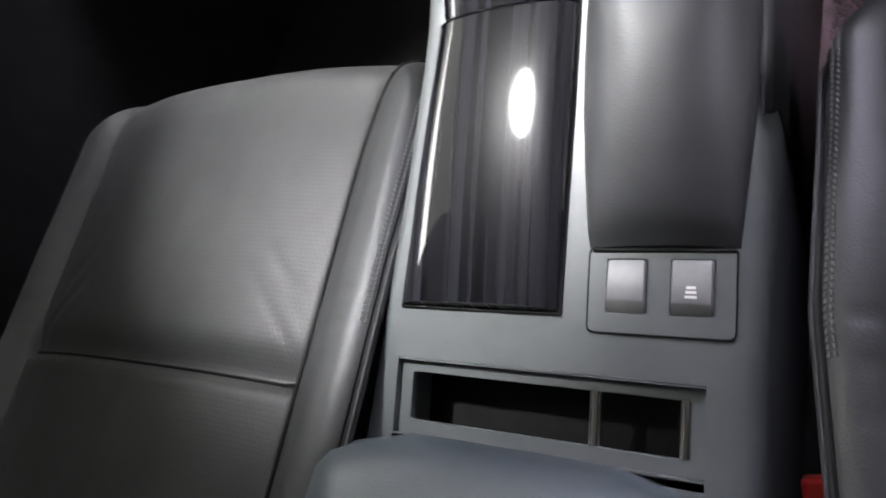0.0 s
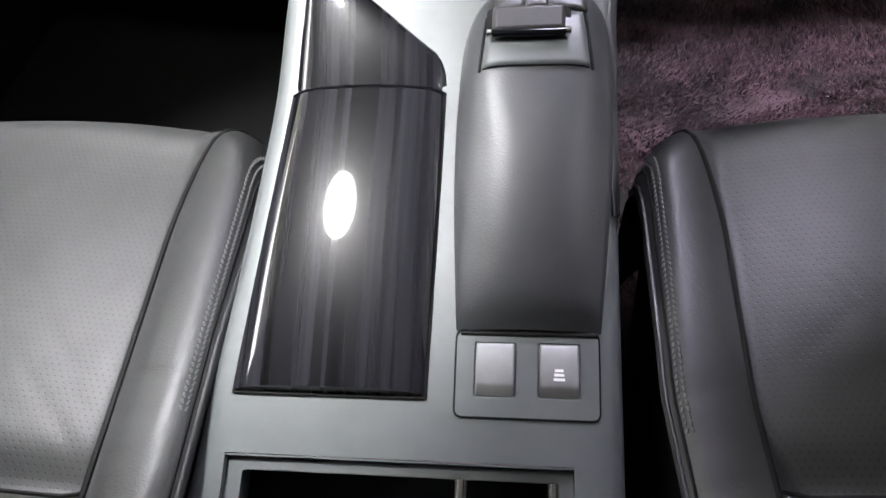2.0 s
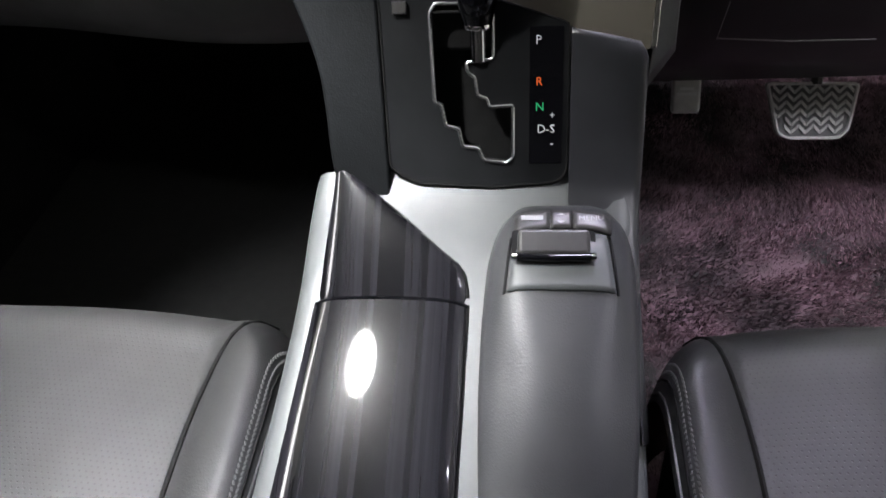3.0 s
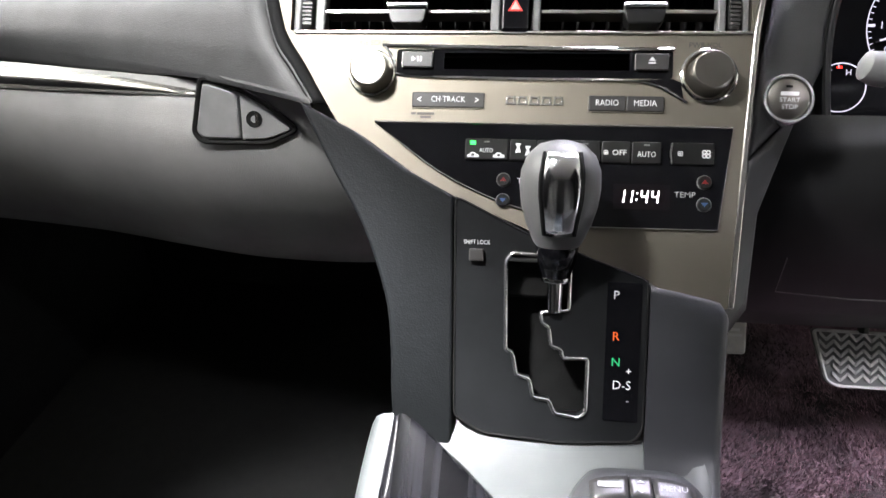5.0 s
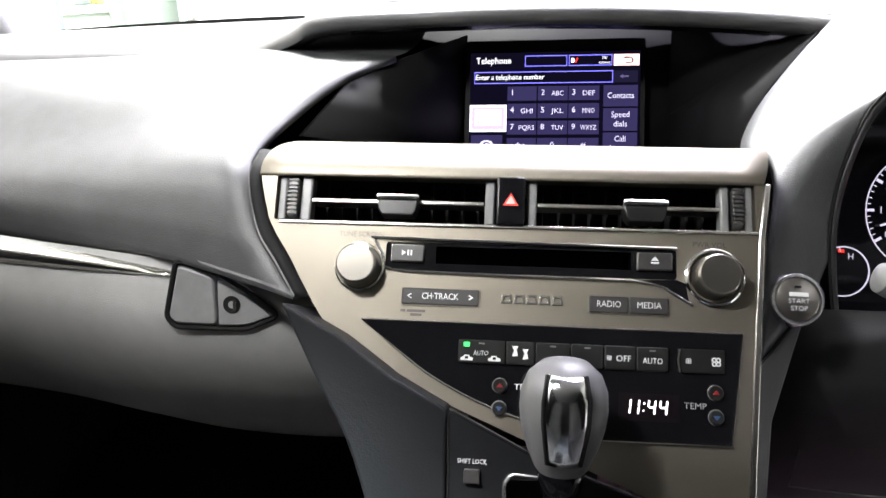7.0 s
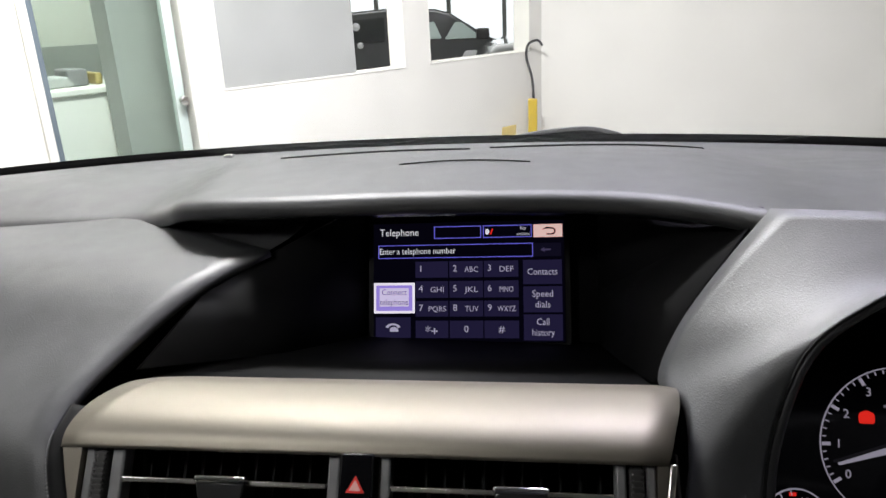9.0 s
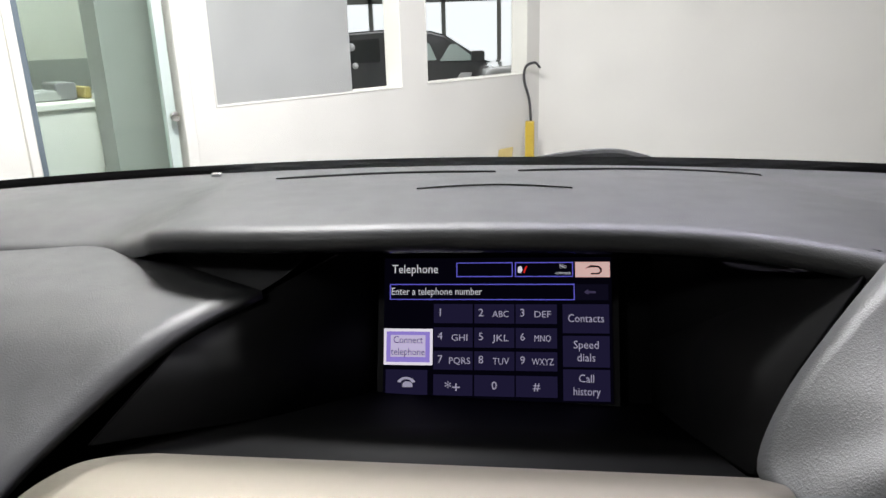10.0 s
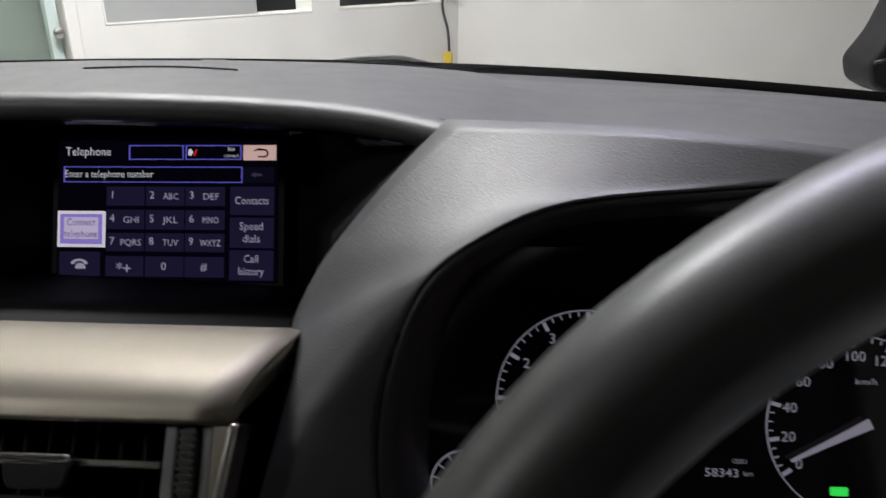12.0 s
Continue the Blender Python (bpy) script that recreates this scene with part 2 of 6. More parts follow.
GLASS = pane_glass("clear_glass", (1, 1, 1), 0.012)
GREEN_GLASS = pane_glass("green_glass", (0.90, 0.97, 0.94), 0.04)
YELLOW = material("yellow_paint", (0.50, 0.36, 0.03), 0.45)
DULL_YELLOW = material("faded_yellow_plastic", (0.40, 0.31, 0.10), 0.5)
PALE_GREEN = material("pale_green_edge", (0.50, 0.58, 0.54), 0.3)
mottled(PALE_GREEN, (0.46, 0.55, 0.51), (0.54, 0.61, 0.57), 3)
# black car paint, its base lifted to carry the haze over the distant car
CAR_PAINT = material("hazed_black_paint", (0.035, 0.037, 0.041), 0.3, 0.0, 1.0)


# ---- building helpers ----
def thing(name, label, category, group="", kind=""):
    return tagged(new(name), label, category, group, kind)


def finish(bm, sharp=38):
    bmesh.ops.recalc_face_normals(bm, faces=bm.faces)
    for f in bm.faces:
        f.smooth = True
    for e in bm.edges:
        if len(e.link_faces) == 2 and e.calc_face_angle(0) > radians(sharp):
            e.smooth = False


def part(name, bm, mat, parent=None, label="", bevel=0.0, sharp=38, seg=2):
    finish(bm, sharp)
    me = bpy.data.meshes.new(name)
    bm.to_mesh(me)
    bm.free()
    me.materials.append(mat)
    ob = new(name, me)
    if parent is not None:
        ob.parent = parent
    if label:
        ob["label"] = label
    if bevel:
        b = ob.modifiers.new("bevel", "BEVEL")
        b.width, b.segments, b.limit_method, b.angle_limit = bevel, seg, "ANGLE", radians(40)
    return ob


def axes(origin, v, n):
    """A frame with x across, v up along a slope and n out of it."""
    v, n = Vector(v).normalized(), Vector(n).normalized()
    u = v.cross(n)
    return Matrix(((u.x, v.x, n.x, origin[0]), (u.y, v.y, n.y, origin[1]), (u.z, v.z, n.z, origin[2]), (0, 0, 0, 1)))


ONE = Matrix()
STACK = axes((0, -0.285, 1.067), (0, 0.5595, 0.8288), (0, -0.8288, 0.5595))
SHIFT = axes((0, -0.399, 0.943), (0, 0.482, 0.876), (0, -0.876, 0.482))


def rounded(pts, r, n=4):
    """A polygon with its corners rounded."""
    out, k = [], len(pts)
    for i, p in enumerate(pts):
        p = Vector(p)
        a, b = Vector(pts[i - 1]) - p, Vector(pts[(i + 1) % k]) - p
        d = min(r, a.length * 0.45, b.length * 0.45)
        s, e = p + a.normalized() * d, p + b.normalized() * d
        for j in range(n + 1):
            t = j / n
            out.append(tuple(s * (1 - t) ** 2 + p * 2 * t * (1 - t) + e * t * t))
    return out


def curve(pts, n=8):
    """A smooth line through the points."""
    q = [Vector(p) for p in pts]
    q = [q[0] * 2 - q[1]] + q + [q[-1] * 2 - q[-2]]
    out = []
    for i in range(1, len(q) - 2):
        a, b, c, d = q[i - 1:i + 3]
        for j in range(n):
            t = j / n
            out.append(0.5 * (2 * b + (c - a) * t + (2 * a - 5 * b + 4 * c - d) * t * t + (3 * b - a - 3 * c + d) * t ** 3))
    out.append(q[-2])
    return [tuple(p) for p in out]


def along(table, x):
    """Smooth value at x from rows of (x, value)."""
    xs = [r[0] for r in table]
    if x <= xs[0]:
        return table[0][1]
    if x >= xs[-1]:
        return table[-1][1]
    i = max(k for k in range(len(xs)) if xs[k] <= x)
    i = min(i, len(xs) - 2)

    def slope(k):
        if k == 0:
            return (table[1][1] - table[0][1]) / (xs[1] - xs[0])
        if k == len(xs) - 1:
            return (table[-1][1] - table[-2][1]) / (xs[-1] - xs[-2])
        return (table[k + 1][1] - table[k - 1][1]) / (xs[k + 1] - xs[k - 1])
    h = xs[i + 1] - xs[i]
    t = (x - xs[i]) / h
    return ((2 * t ** 3 - 3 * t ** 2 + 1) * table[i][1] + (t ** 3 - 2 * t ** 2 + t) * h * slope(i)
            + (-2 * t ** 3 + 3 * t ** 2) * table[i + 1][1] + (t ** 3 - t ** 2) * h * slope(i + 1))


def plate(outer, h0, h1, m=ONE, holes=()):
    """A flat plate with holes, from h0 to h1 along the frame's normal."""
    bm = bmesh.new()
    edges = []
    for loop in (outer, *holes):
        vs = [bm.verts.new((p[0], p[1], h1)) for p in loop]
        edges += [bm.edges.new((vs[i - 1], vs[i])) for i in range(len(vs))]
    if holes:
        bmesh.ops.triangle_fill(bm, use_beauty=True, use_dissolve=False, edges=edges)
    else:
        bm.faces.new(bm.verts)
    r = bmesh.ops.extrude_face_region(bm, geom=list(bm.faces))
    bmesh.ops.translate(bm, vec=(0, 0, h0 - h1), verts=[v for v in r["geom"] if isinstance(v, bmesh.types.BMVert)])
    bm.transform(m)
    return bm


def box(x0, x1, y0, y1, z0, z1, m=ONE):
    return plate([(x0, y0), (x1, y0), (x1, y1), (x0, y1)], z0, z1, m)


def rect(x0, x1, y0, y1):
    return [(x0, y0), (x1, y0), (x1, y1), (x0, y1)]


def sheet(rows, closed=False, caps=False):
    """A surface through rows of points."""
    bm = bmesh.new()
    vs = [[bm.verts.new(p) for p in row] for row in rows]
    k = len(rows[0])
    for i in range(len(rows) - 1):
        for j in range(k if closed else k - 1):
            bm.faces.new((vs[i][j], vs[i][(j + 1) % k], vs[i + 1][(j + 1) % k], vs[i + 1][j]))
    if caps:
        bm.faces.new(vs[0][::-1])
        bm.faces.new(vs[-1])
    return bm


def thicken(ob, t, offset=-1.0):
    s = ob.modifiers.new("solid", "SOLIDIFY")
    s.thickness, s.offset = t, offset
    return ob


def ring(r, n=24, cx=0.0, cy=0.0):
    return [(cx + r * math.cos(2 * math.pi * i / n), cy + r * math.sin(2 * math.pi * i / n)) for i in range(n)]


def lathe(profile, m=ONE, n=28, hollow=False):
    """Turned shape: rows of (radius, height); hollow: a ring."""
    rows = [[(r * math.cos(2 * math.pi * j / n), r * math.sin(2 * math.pi * j / n), h) for j in range(n)] for r, h in profile]
    bm = sheet(rows + [rows[0]], True) if hollow else sheet(rows, True, True)
    bmesh.ops.remove_doubles(bm, verts=bm.verts, dist=1e-7)
    bm.transform(m)
    return bm


def tube(pts, r, n=8, m=ONE, closed=False):
    """A round rod along a line of points."""
    q = [Vector(p) for p in pts]
    rows = []
    up = Vector((0.3, 0.2, 1)).normalized()
    k = len(q)
    for i, p in enumerate(q):
        a, b = (q[i - 1], q[(i + 1) % k]) if closed else (q[max(i - 1, 0)], q[min(i + 1, k - 1)])
        d = (b - a).normalized()
        s = d.cross(up).normalized()
        u = s.cross(d)
        rows.append([p + (s * math.cos(2 * math.pi * j / n) + u * math.sin(2 * math.pi * j / n)) * r for j in range(n)])
    if closed:
        rows.append(rows[0])
        bm = sheet(rows, True)
        bmesh.ops.remove_doubles(bm, verts=bm.verts, dist=1e-7)
    else:
        bm = sheet(rows, True, True)
    bm.transform(m)
    return bm


def lettering(name, body, size, m, mat, parent, label="", align="CENTER", squeeze=1.0, depth=0.0):
    """Raised or printed words with the built-in font, as a mesh."""
    c = bpy.data.curves.new(name, "FONT")
    c.body, c.size, c.align_x, c.align_y, c.extrude, c.resolution_u = body, size, align, "CENTER", depth, 2
    tmp = bpy.data.objects.new(name, c)
    scene.collection.objects.link(tmp)
    dg = bpy.context.evaluated_depsgraph_get()
    me = bpy.data.meshes.new_from_object(tmp.evaluated_get(dg))
    bpy.data.objects.remove(tmp)
    bpy.data.curves.remove(c)
    me.transform(m @ Matrix.Diagonal((squeeze, 1, 1, 1)))
    me.materials.clear()
    me.materials.append(mat)
    ob = new(name, me)
    ob.parent = parent
    if label:
        ob["label"] = label
    return ob


def at(m, x, y, h=0.0):
    return m @ Matrix.Translation((x, y, h))


# ---- the hall outside ----
CORNER = Vector((0.135, 5.3, 0))
LEFT = Vector((-0.6015, -0.799, 0)).normalized()
GROUND, TOP = -0.30, 3.6


def wall_frame():
    """x along the partition from the corner, y up, z towards the hall's inside."""
    u, v = LEFT, Vector((0, 0, 1))
    n = v.cross(u)
    return Matrix(((u.x, v.x, n.x, CORNER.x), (u.y, v.y, n.y, CORNER.y), (u.z, v.z, n.z, 0), (0, 0, 0, 1)))


PARTITION = wall_frame()
bm = plate(rect(-0.2, 9.0, GROUND, TOP), -0.16, 0.0, PARTITION,
           [rect(0.15, 1.26, 0.970, 2.3), rect(1.475, 2.81, 0.965, 2.3), rect(3.0, 3.68, GROUND + 0.02, 2.25)])
tagged(part("wall_west", bm, WALL), "white painted partition wall with windows and a glazed door opening", "wall", kind="structure")
tagged(part("wall_return", box(3.40, 3.56, 5.46, 9.0, GROUND, TOP), WALL), "pale wall turning away from the hall", "wall", kind="structure")
tagged(part("wall_far_north", box(3.56, 9.16, 9.0, 9.16, GROUND, TOP), WALL), "pale wall closing the farther bay", "wall", kind="structure")
tagged(part("wall_north", box(0.135, 3.56, 5.3, 5.46, GROUND, TOP), WALL), "plain pale grey painted wall of the hall", "wall", kind="structure")
tagged(part("wall_east", box(9.0, 9.16, -7, 9.0, GROUND, TOP), WALL), "plain pale wall closing the hall", "wall", kind="structure")
tagged(part("wall_south", box(-9, 9.16, -7.16, -7, GROUND, TOP), WALL), "plain pale wall closing the hall", "wall", kind="structure")
tagged(part("wall_far", box(-9.16, -9, -7, 19, GROUND, TOP), WALL), "plain pale wall closing the hall", "wall", kind="structure")
tagged(part("floor", box(-14, 14, -9, 19, GROUND - 0.1, GROUND), FLOOR), "pale grey polished hall floor", "floor", kind="structure")
tagged(part("ceiling", box(-14, 14, -9, 19, TOP, TOP + 0.1), WALL), "pale hall ceiling", "ceiling", kind="structure")


# ---- windscreen, roof and the cabin's shell ----
def glass_pane(name, outline, m, label):
    ob = part(name, plate(outline, 0.0, 0.004, m), GLASS)
    ob.visible_shadow = False
    return tagged(ob, label, "window", kind="structure")


# ---- dashboard ----
dashboard = thing("dashboard", "black grained soft dashboard with a hooded display recess", "dashboard")


def lip(x):
    """Front lip of the dash top: y, z."""
    y = along([(-0.8, 0.07), (-0.42, 0.06), (-0.34, 0.050), (-0.28, 0.0), (-0.24, -0.045), (-0.15, -0.07), (0.0, -0.075), (0.14, -0.078), (0.22, -0.115), (0.30, -0.18), (0.45, -0.205), (0.62, -0.19), (0.8, -0.12)], x)
    z = along([(-0.8, 1.135), (-0.42, 1.147), (-0.34, 1.152), (-0.28, 1.172), (-0.24, 1.190), (-0.15, 1.1985), (0.0, 1.203), (0.14, 1.200), (0.22, 1.196), (0.30, 1.186), (0.45, 1.195), (0.62, 1.185), (0.8, 1.15)], x)
    return y, z


def far_edge(x):
    return 0.372 - 0.10 * x * x, 1.158 - 0.045 * x * x


def ease(q):
    q = max(0.0, min(1.0, q))
    return q * q * (3 - 2 * q)


def top_z(x, t):
    """Height of the dash top at x, t from the windscreen to the lip, with the raised hood over the instruments."""
    ly, lz = lip(x)
    fy, fz = far_edge(x)
    y = fy + (ly - fy) * t
    ridge = along([(0.20, 0.36), (0.235, 0.24), (0.249, 0.173), (0.274, 0.090), (0.333, 0.062), (0.45, 0.055), (0.8, 0.05)], x)
    step = 0.006 * ease((x - 0.225) / 0.03) * (ease((ridge - y) / 0.012) - 1)
    return fz + (lz - fz) * t + 0.012 * math.sin(math.pi * t) * (1 + 0.5 * t) + step * ease(t / 0.12)


rows = []
for i in range(161):
    x = -0.8 + 1.6 * i / 160
    ly, lz = lip(x)
    fy, fz = far_edge(x)
    row = [(x, fy + (ly - fy) * j / 44, top_z(x, j / 44)) for j in range(45)]
    f = ease((x + 0.36) / 0.12)
    roll = [(-0.006, -0.004), (-0.007, -0.010), (-0.002, -0.016), (0.03, -0.022), (0.10, -0.026)]
    flat = [(-0.005, -0.002), (-0.010, -0.006), (-0.014, -0.012), (-0.018, -0.020), (-0.022, -0.031)]
    row += [(x, ly + a[0] * f + b[0] * (1 - f), lz + a[1] * f + b[1] * (1 - f)) for a, b in zip(roll, flat)]
    rows.append(row)
part("top_pad", sheet(rows), DASH, dashboard, "grey-black grained top pad with a rolled front lip", sharp=60)


def on_top(x, t):
    ly, lz = lip(x)
    fy, fz = far_edge(x)
    return (x, fy + (ly - fy) * t, top_z(x, t) + 0.0015)


def mix(a, b, t):
    return tuple(p + (q - p) * t for p, q in zip(a, b))


# passenger pad: from its inner edge beside the display out to the door
PAD_EDGE = [(-0.345, 0.066, 1.149), (-0.250, -0.010, 1.155), (-0.153, -0.078, 1.158), (-0.188, -0.130, 1.148), (-0.220, -0.185, 1.126),
            (-0.238, -0.235, 1.107), (-0.2365, -0.266, 1.092), (-0.226, -0.289, 1.060), (-0.210, -0.303, 1.041), (-0.193, -0.318, 1.021)]
PAD_DOOR = [(-0.85, 0.09, 1.12), (-0.85, 0.02, 1.132), (-0.85, -0.04, 1.128), (-0.85, -0.085, 1.112), (-0.85, -0.115, 1.095),
            (-0.85, -0.135, 1.078), (-0.85, -0.150, 1.062), (-0.85, -0.160, 1.052), (-0.85, -0.165, 1.044), (-0.85, -0.165, 1.036)]
inner, outer = curve(PAD_EDGE[:3], 4) + curve(PAD_EDGE[2:], 4)[1:], curve(PAD_DOOR, 4)
rows = []
for i, (a, b) in enumerate(zip(inner, outer)):
    row = []
    for j in range(25):
        t = j / 24
        s = 1 - (1 - t) ** (1.35 + 0.75 * ease((i - 10) / 10))
        p = [a[0] + (b[0] - a[0]) * t, a[1] + (b[1] - a[1]) * s, a[2] + (b[2] - a[2]) * s]
        row.append(tuple(p))
    rows.append(row)
fold = [r[0] for r in rows[8::-1]]
foot = rows[-1]
for k in (0.4, 1.0):
    rows.append([(q[0], q[1] + 0.001 * k, q[2] - 0.0005 - 0.020 * k * max(0.0, min(1.0, (j / 24 - 0.19) / 0.2))) for j, q in enumerate(foot)])
thicken(part("passenger_pad", sheet(rows), DASH, dashboard, "bulging grained passenger-side pad", sharp=70), 0.006)

# the fold in which the pad rises to the hood's underside
rows = []
for k in range(9):
    q = k / 8
    row = []
    for j, p in enumerate(fold):
        u = 1 - j / 8
        x = p[0] + 0.025 * u ** 1.5
        ly, lz = lip(x)
        e = (x, ly + 0.075 * u, lz - 0.018)
        m_ = mix(p, e, q)
        row.append((m_[0], m_[1] + 0.010 * math.sin(math.pi * q) * u, m_[2] - 0.008 * math.sin(math.pi * q) * u))
    rows.append(row)
part("hood_fold", sheet(rows), DASH, dashboard, "hollow between the pad and the display hood", sharp=70)

# dark stitched border between the pad and the stack
BORDER_IN = [(-0.207, -0.188, 1.1015), (-0.2235, -0.237, 1.1070), (-0.2255, -0.263, 1.0975), (-0.2140, -0.286, 1.0650), (-0.1980, -0.2995, 1.0450), (-0.1800, -0.3155, 1.0215)]
b_out, b_in = curve(PAD_EDGE[5:], 6), curve(BORDER_IN[1:], 6)
thicken(part("stack_border", sheet([[(q[0], q[1] + 0.004, q[2] - 0.004) for q in b_out], [mix(a, b, 0.08) for a, b in zip(b_out, b_in)]] + [[tuple(c + d for c, d in zip(mix(a, b, t), (0, -0.0022 * math.sin(math.pi * t), 0.0016 * math.sin(math.pi * t)))) for a, b in zip(b_out, b_in)] for t in (0.25, 0.45, 0.65, 0.85)] + [b_in, [(q[0], q[1] + 0.004, q[2] - 0.004) for q in b_in]]), RECESS, dashboard, "dark stitched border round the control stack", sharp=80), 0.002)
bm = bmesh.new()
for a, b in [(mix(b_out[i], b_out[i + 1], q / 3), mix(b_in[i], b_in[i + 1], q / 3)) for i in range(4, len(b_out) - 1) for q in range(3)]:
    c = Vector(mix(a, b, 0.22)) + Vector((0, -0.0026, 0.0020))
    vs = [bm.verts.new(c + Vector(d)) for d in ((-0.0006, 0.0006, 0.0012), (0.0006, 0.0006, 0.0012), (0.0006, -0.0006, -0.0012), (-0.0006, -0.0006, -0.0012), (0, -0.0008, 0.0003))]
    for f in ((0, 1, 4), (1, 2, 4), (2, 3, 4), (3, 0, 4)):
        bm.faces.new([vs[k] for k in f])
part("border_stitching", bm, STITCH, dashboard, "row of grey stitches")["kind"] = "stuff"

# display recess behind the stack, its shade put into a near-black colour
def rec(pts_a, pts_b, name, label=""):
    thicken(part(name, sheet([pts_a, pts_b]), RECESS_SHADE, dashboard, label), 0.004)


rec([(-0.150, -0.070, 1.154), (-0.188, -0.130, 1.141), (-0.215, -0.19, 1.108)], [(-0.0935, 0.045, 1.165), (-0.0945, 0.005, 1.09), (-0.097, -0.02, 1.045)], "recess_side", "left cheek of the display recess, blackened for its shade")
rec([(0.220, -0.104, 1.197), (0.163, -0.149, 1.140), (0.1385, -0.175, 1.097)], [(0.118, 0.03, 1.190), (0.118, 0.0, 1.09), (0.118, -0.02, 1.045)], "recess_side", "right cheek of the display recess, blackened for its shade")
rec([(-0.215, -0.176, 1.095), (0.139, -0.178, 1.0955)], [(-0.12, -0.012, 1.050), (0.118, -0.012, 1.045)], "recess_floor", "shelf below the display, blackened for its shade")
rec([(-0.17, 0.0, 1.04), (0.17, -0.01, 1.04)], [(-0.25, 0.06, 1.185), (0.25, 0.05, 1.185)], "recess_back", "surround of the display, blackened for its shade")

# ---- display ----
display = thing("display_screen", "lit colour navigation display showing a telephone keypad", "screen")
_u = Vector((1, -0.035, 0.027)).normalized()
_v = Vector((0, math.sin(radians(23)), math.cos(radians(23))))
_v = (_v - _u * _u.dot(_v)).normalized()
SCREEN = axes((0, 0, 1.10), _v, _u.cross(_v))
part("screen_bezel", plate(rounded(rect(-0.0935, 0.0935, -0.07, 0.068), 0.004), -0.012, -0.0015, SCREEN), RECESS, display, "matt black screen surround")
part("screen_face", plate(rect(-0.0885, 0.0885, -0.0555, 0.0545), -0.0015, 0.0, SCREEN), glow("lit_screen", (0.003, 0.0025, 0.008), 1.0), display)

# ---- control stack ----
stack = thing("control_stack", "brushed champagne-metal control stack with vents, knobs and a black climate panel", "dashboard panel")
LEFT_SIDE = curve([(-0.226, 0.040), (-0.222, 0.020), (-0.214, -0.002), (-0.198, -0.026), (-0.181, -0.054), (-0.161, -0.079), (-0.117, -0.108), (-0.079, -0.124), (-0.019, -0.148), (0.061, -0.180), (0.106, -0.199)], 4)
outline = LEFT_SIDE + [(0.115, -0.196), (0.1285, -0.001), (0.1345, 0.040)]
CLIMATE = [(-0.142, -0.0685), (0.116, -0.0685), (0.107, -0.1415)] + curve([(0.021, -0.1425), (-0.026, -0.132), (-0.059, -0.121), (-0.092, -0.105), (-0.118, -0.087)], 3)
part("fascia", plate(outline, -0.014, 0.0, STACK, [rounded(rect(-0.2125, 0.1275, 0.0015, 0.036), 0.002), rounded(rect(-0.128, 0.074, -0.0335, -0.0125), 0.003)]), SILVER, stack, "brushed champagne metal fascia")
rows = []
BAND = [(-0.2655, 1.0960, -0.226, 0.1335), (-0.259, 1.1030, -0.2255, 0.1365), (-0.246, 1.1075, -0.224, 0.1405), (-0.228, 1.1085, -0.221, 0.1455), (-0.206, 1.1060, -0.214, 0.1495), (-0.190, 1.1010, -0.202, 0.1500), (-0.178, 1.0955, -0.185, 0.1500)]
for y, z, xa, xb in curve(BAND, 4):
    rows.append([(xa + (xb - xa) * j / 20, y, z) for j in range(21)])
thicken(part("top_band", sheet(rows), SILVER, stack, "rounded champagne metal band over the vents", sharp=70), 0.002, 0.0)
end = [(xb, y, z) for y, z, _, xb in curve(BAND, 4)]
thicken(part("band_end", sheet([end, [mix(q, (0.1425, -0.232, 1.0945), 0.5) for q in end], [mix(q, (0.1425, -0.232, 1.0945), 0.97) for q in end]]), SILVER, stack, "squared end of the metal band", sharp=30), 0.0015)
part("right_rail", plate([(0.115, -0.196), (0.1195, -0.196), (0.1335, 0.0), (0.1385, 0.036), (0.1345, 0.036), (0.129, 0.0)], -0.02, 0.0012, STACK), SATIN, stack, "bright edge rail", 0.001)
part("climate_panel", plate(CLIMATE, -0.004, 0.0012, STACK), GLOSS, stack, "gloss black climate control panel")

# ---- gear selector console ----
shifter = thing("shifter_console", "black gear selector plate with a chrome-edged zigzag gate", "gear console")
GATE = [(-0.039, -0.004), (-0.035, 0.002), (0.005, 0.0), (0.005, -0.036), (-0.014, -0.038), (-0.013, -0.045), (-0.008, -0.048), (-0.006, -0.061), (0.001, -0.063), (0.002, -0.069), (0.019, -0.068), (0.019, -0.105), (0.014, -0.109), (-0.002, -0.107), (-0.006, -0.098), (-0.017, -0.097), (-0.020, -0.084), (-0.029, -0.082), (-0.032, -0.067), (-0.037, -0.065)]
PLATE = [(-0.0755, 0.040), (-0.026, 0.016), (0.009, 0.003), (0.0575, -0.013), (0.0575, -0.115), (0.052, -0.123), (0.003, -0.127), (-0.051, -0.124), (-0.071, -0.113)]
part("gate_plate", plate(PLATE, -0.012, 0.0, SHIFT, [GATE]), PLATE_BLACK, shifter, "satin black selector plate")
GATE_METAL = material("gate_chrome", (0.86, 0.86, 0.87), 0.26, 1.0)
part("gate_trim", tube([(x, y, 0.0006) for x, y in rounded(GATE, 0.0022, 3)], 0.0014, 8, SHIFT, True), GATE_METAL, shifter, "chrome edge of the gate")
part("gate_well", plate(rect(-0.042, 0.022, -0.112, 0.004), -0.05, -0.03, SHIFT), MATT, shifter)
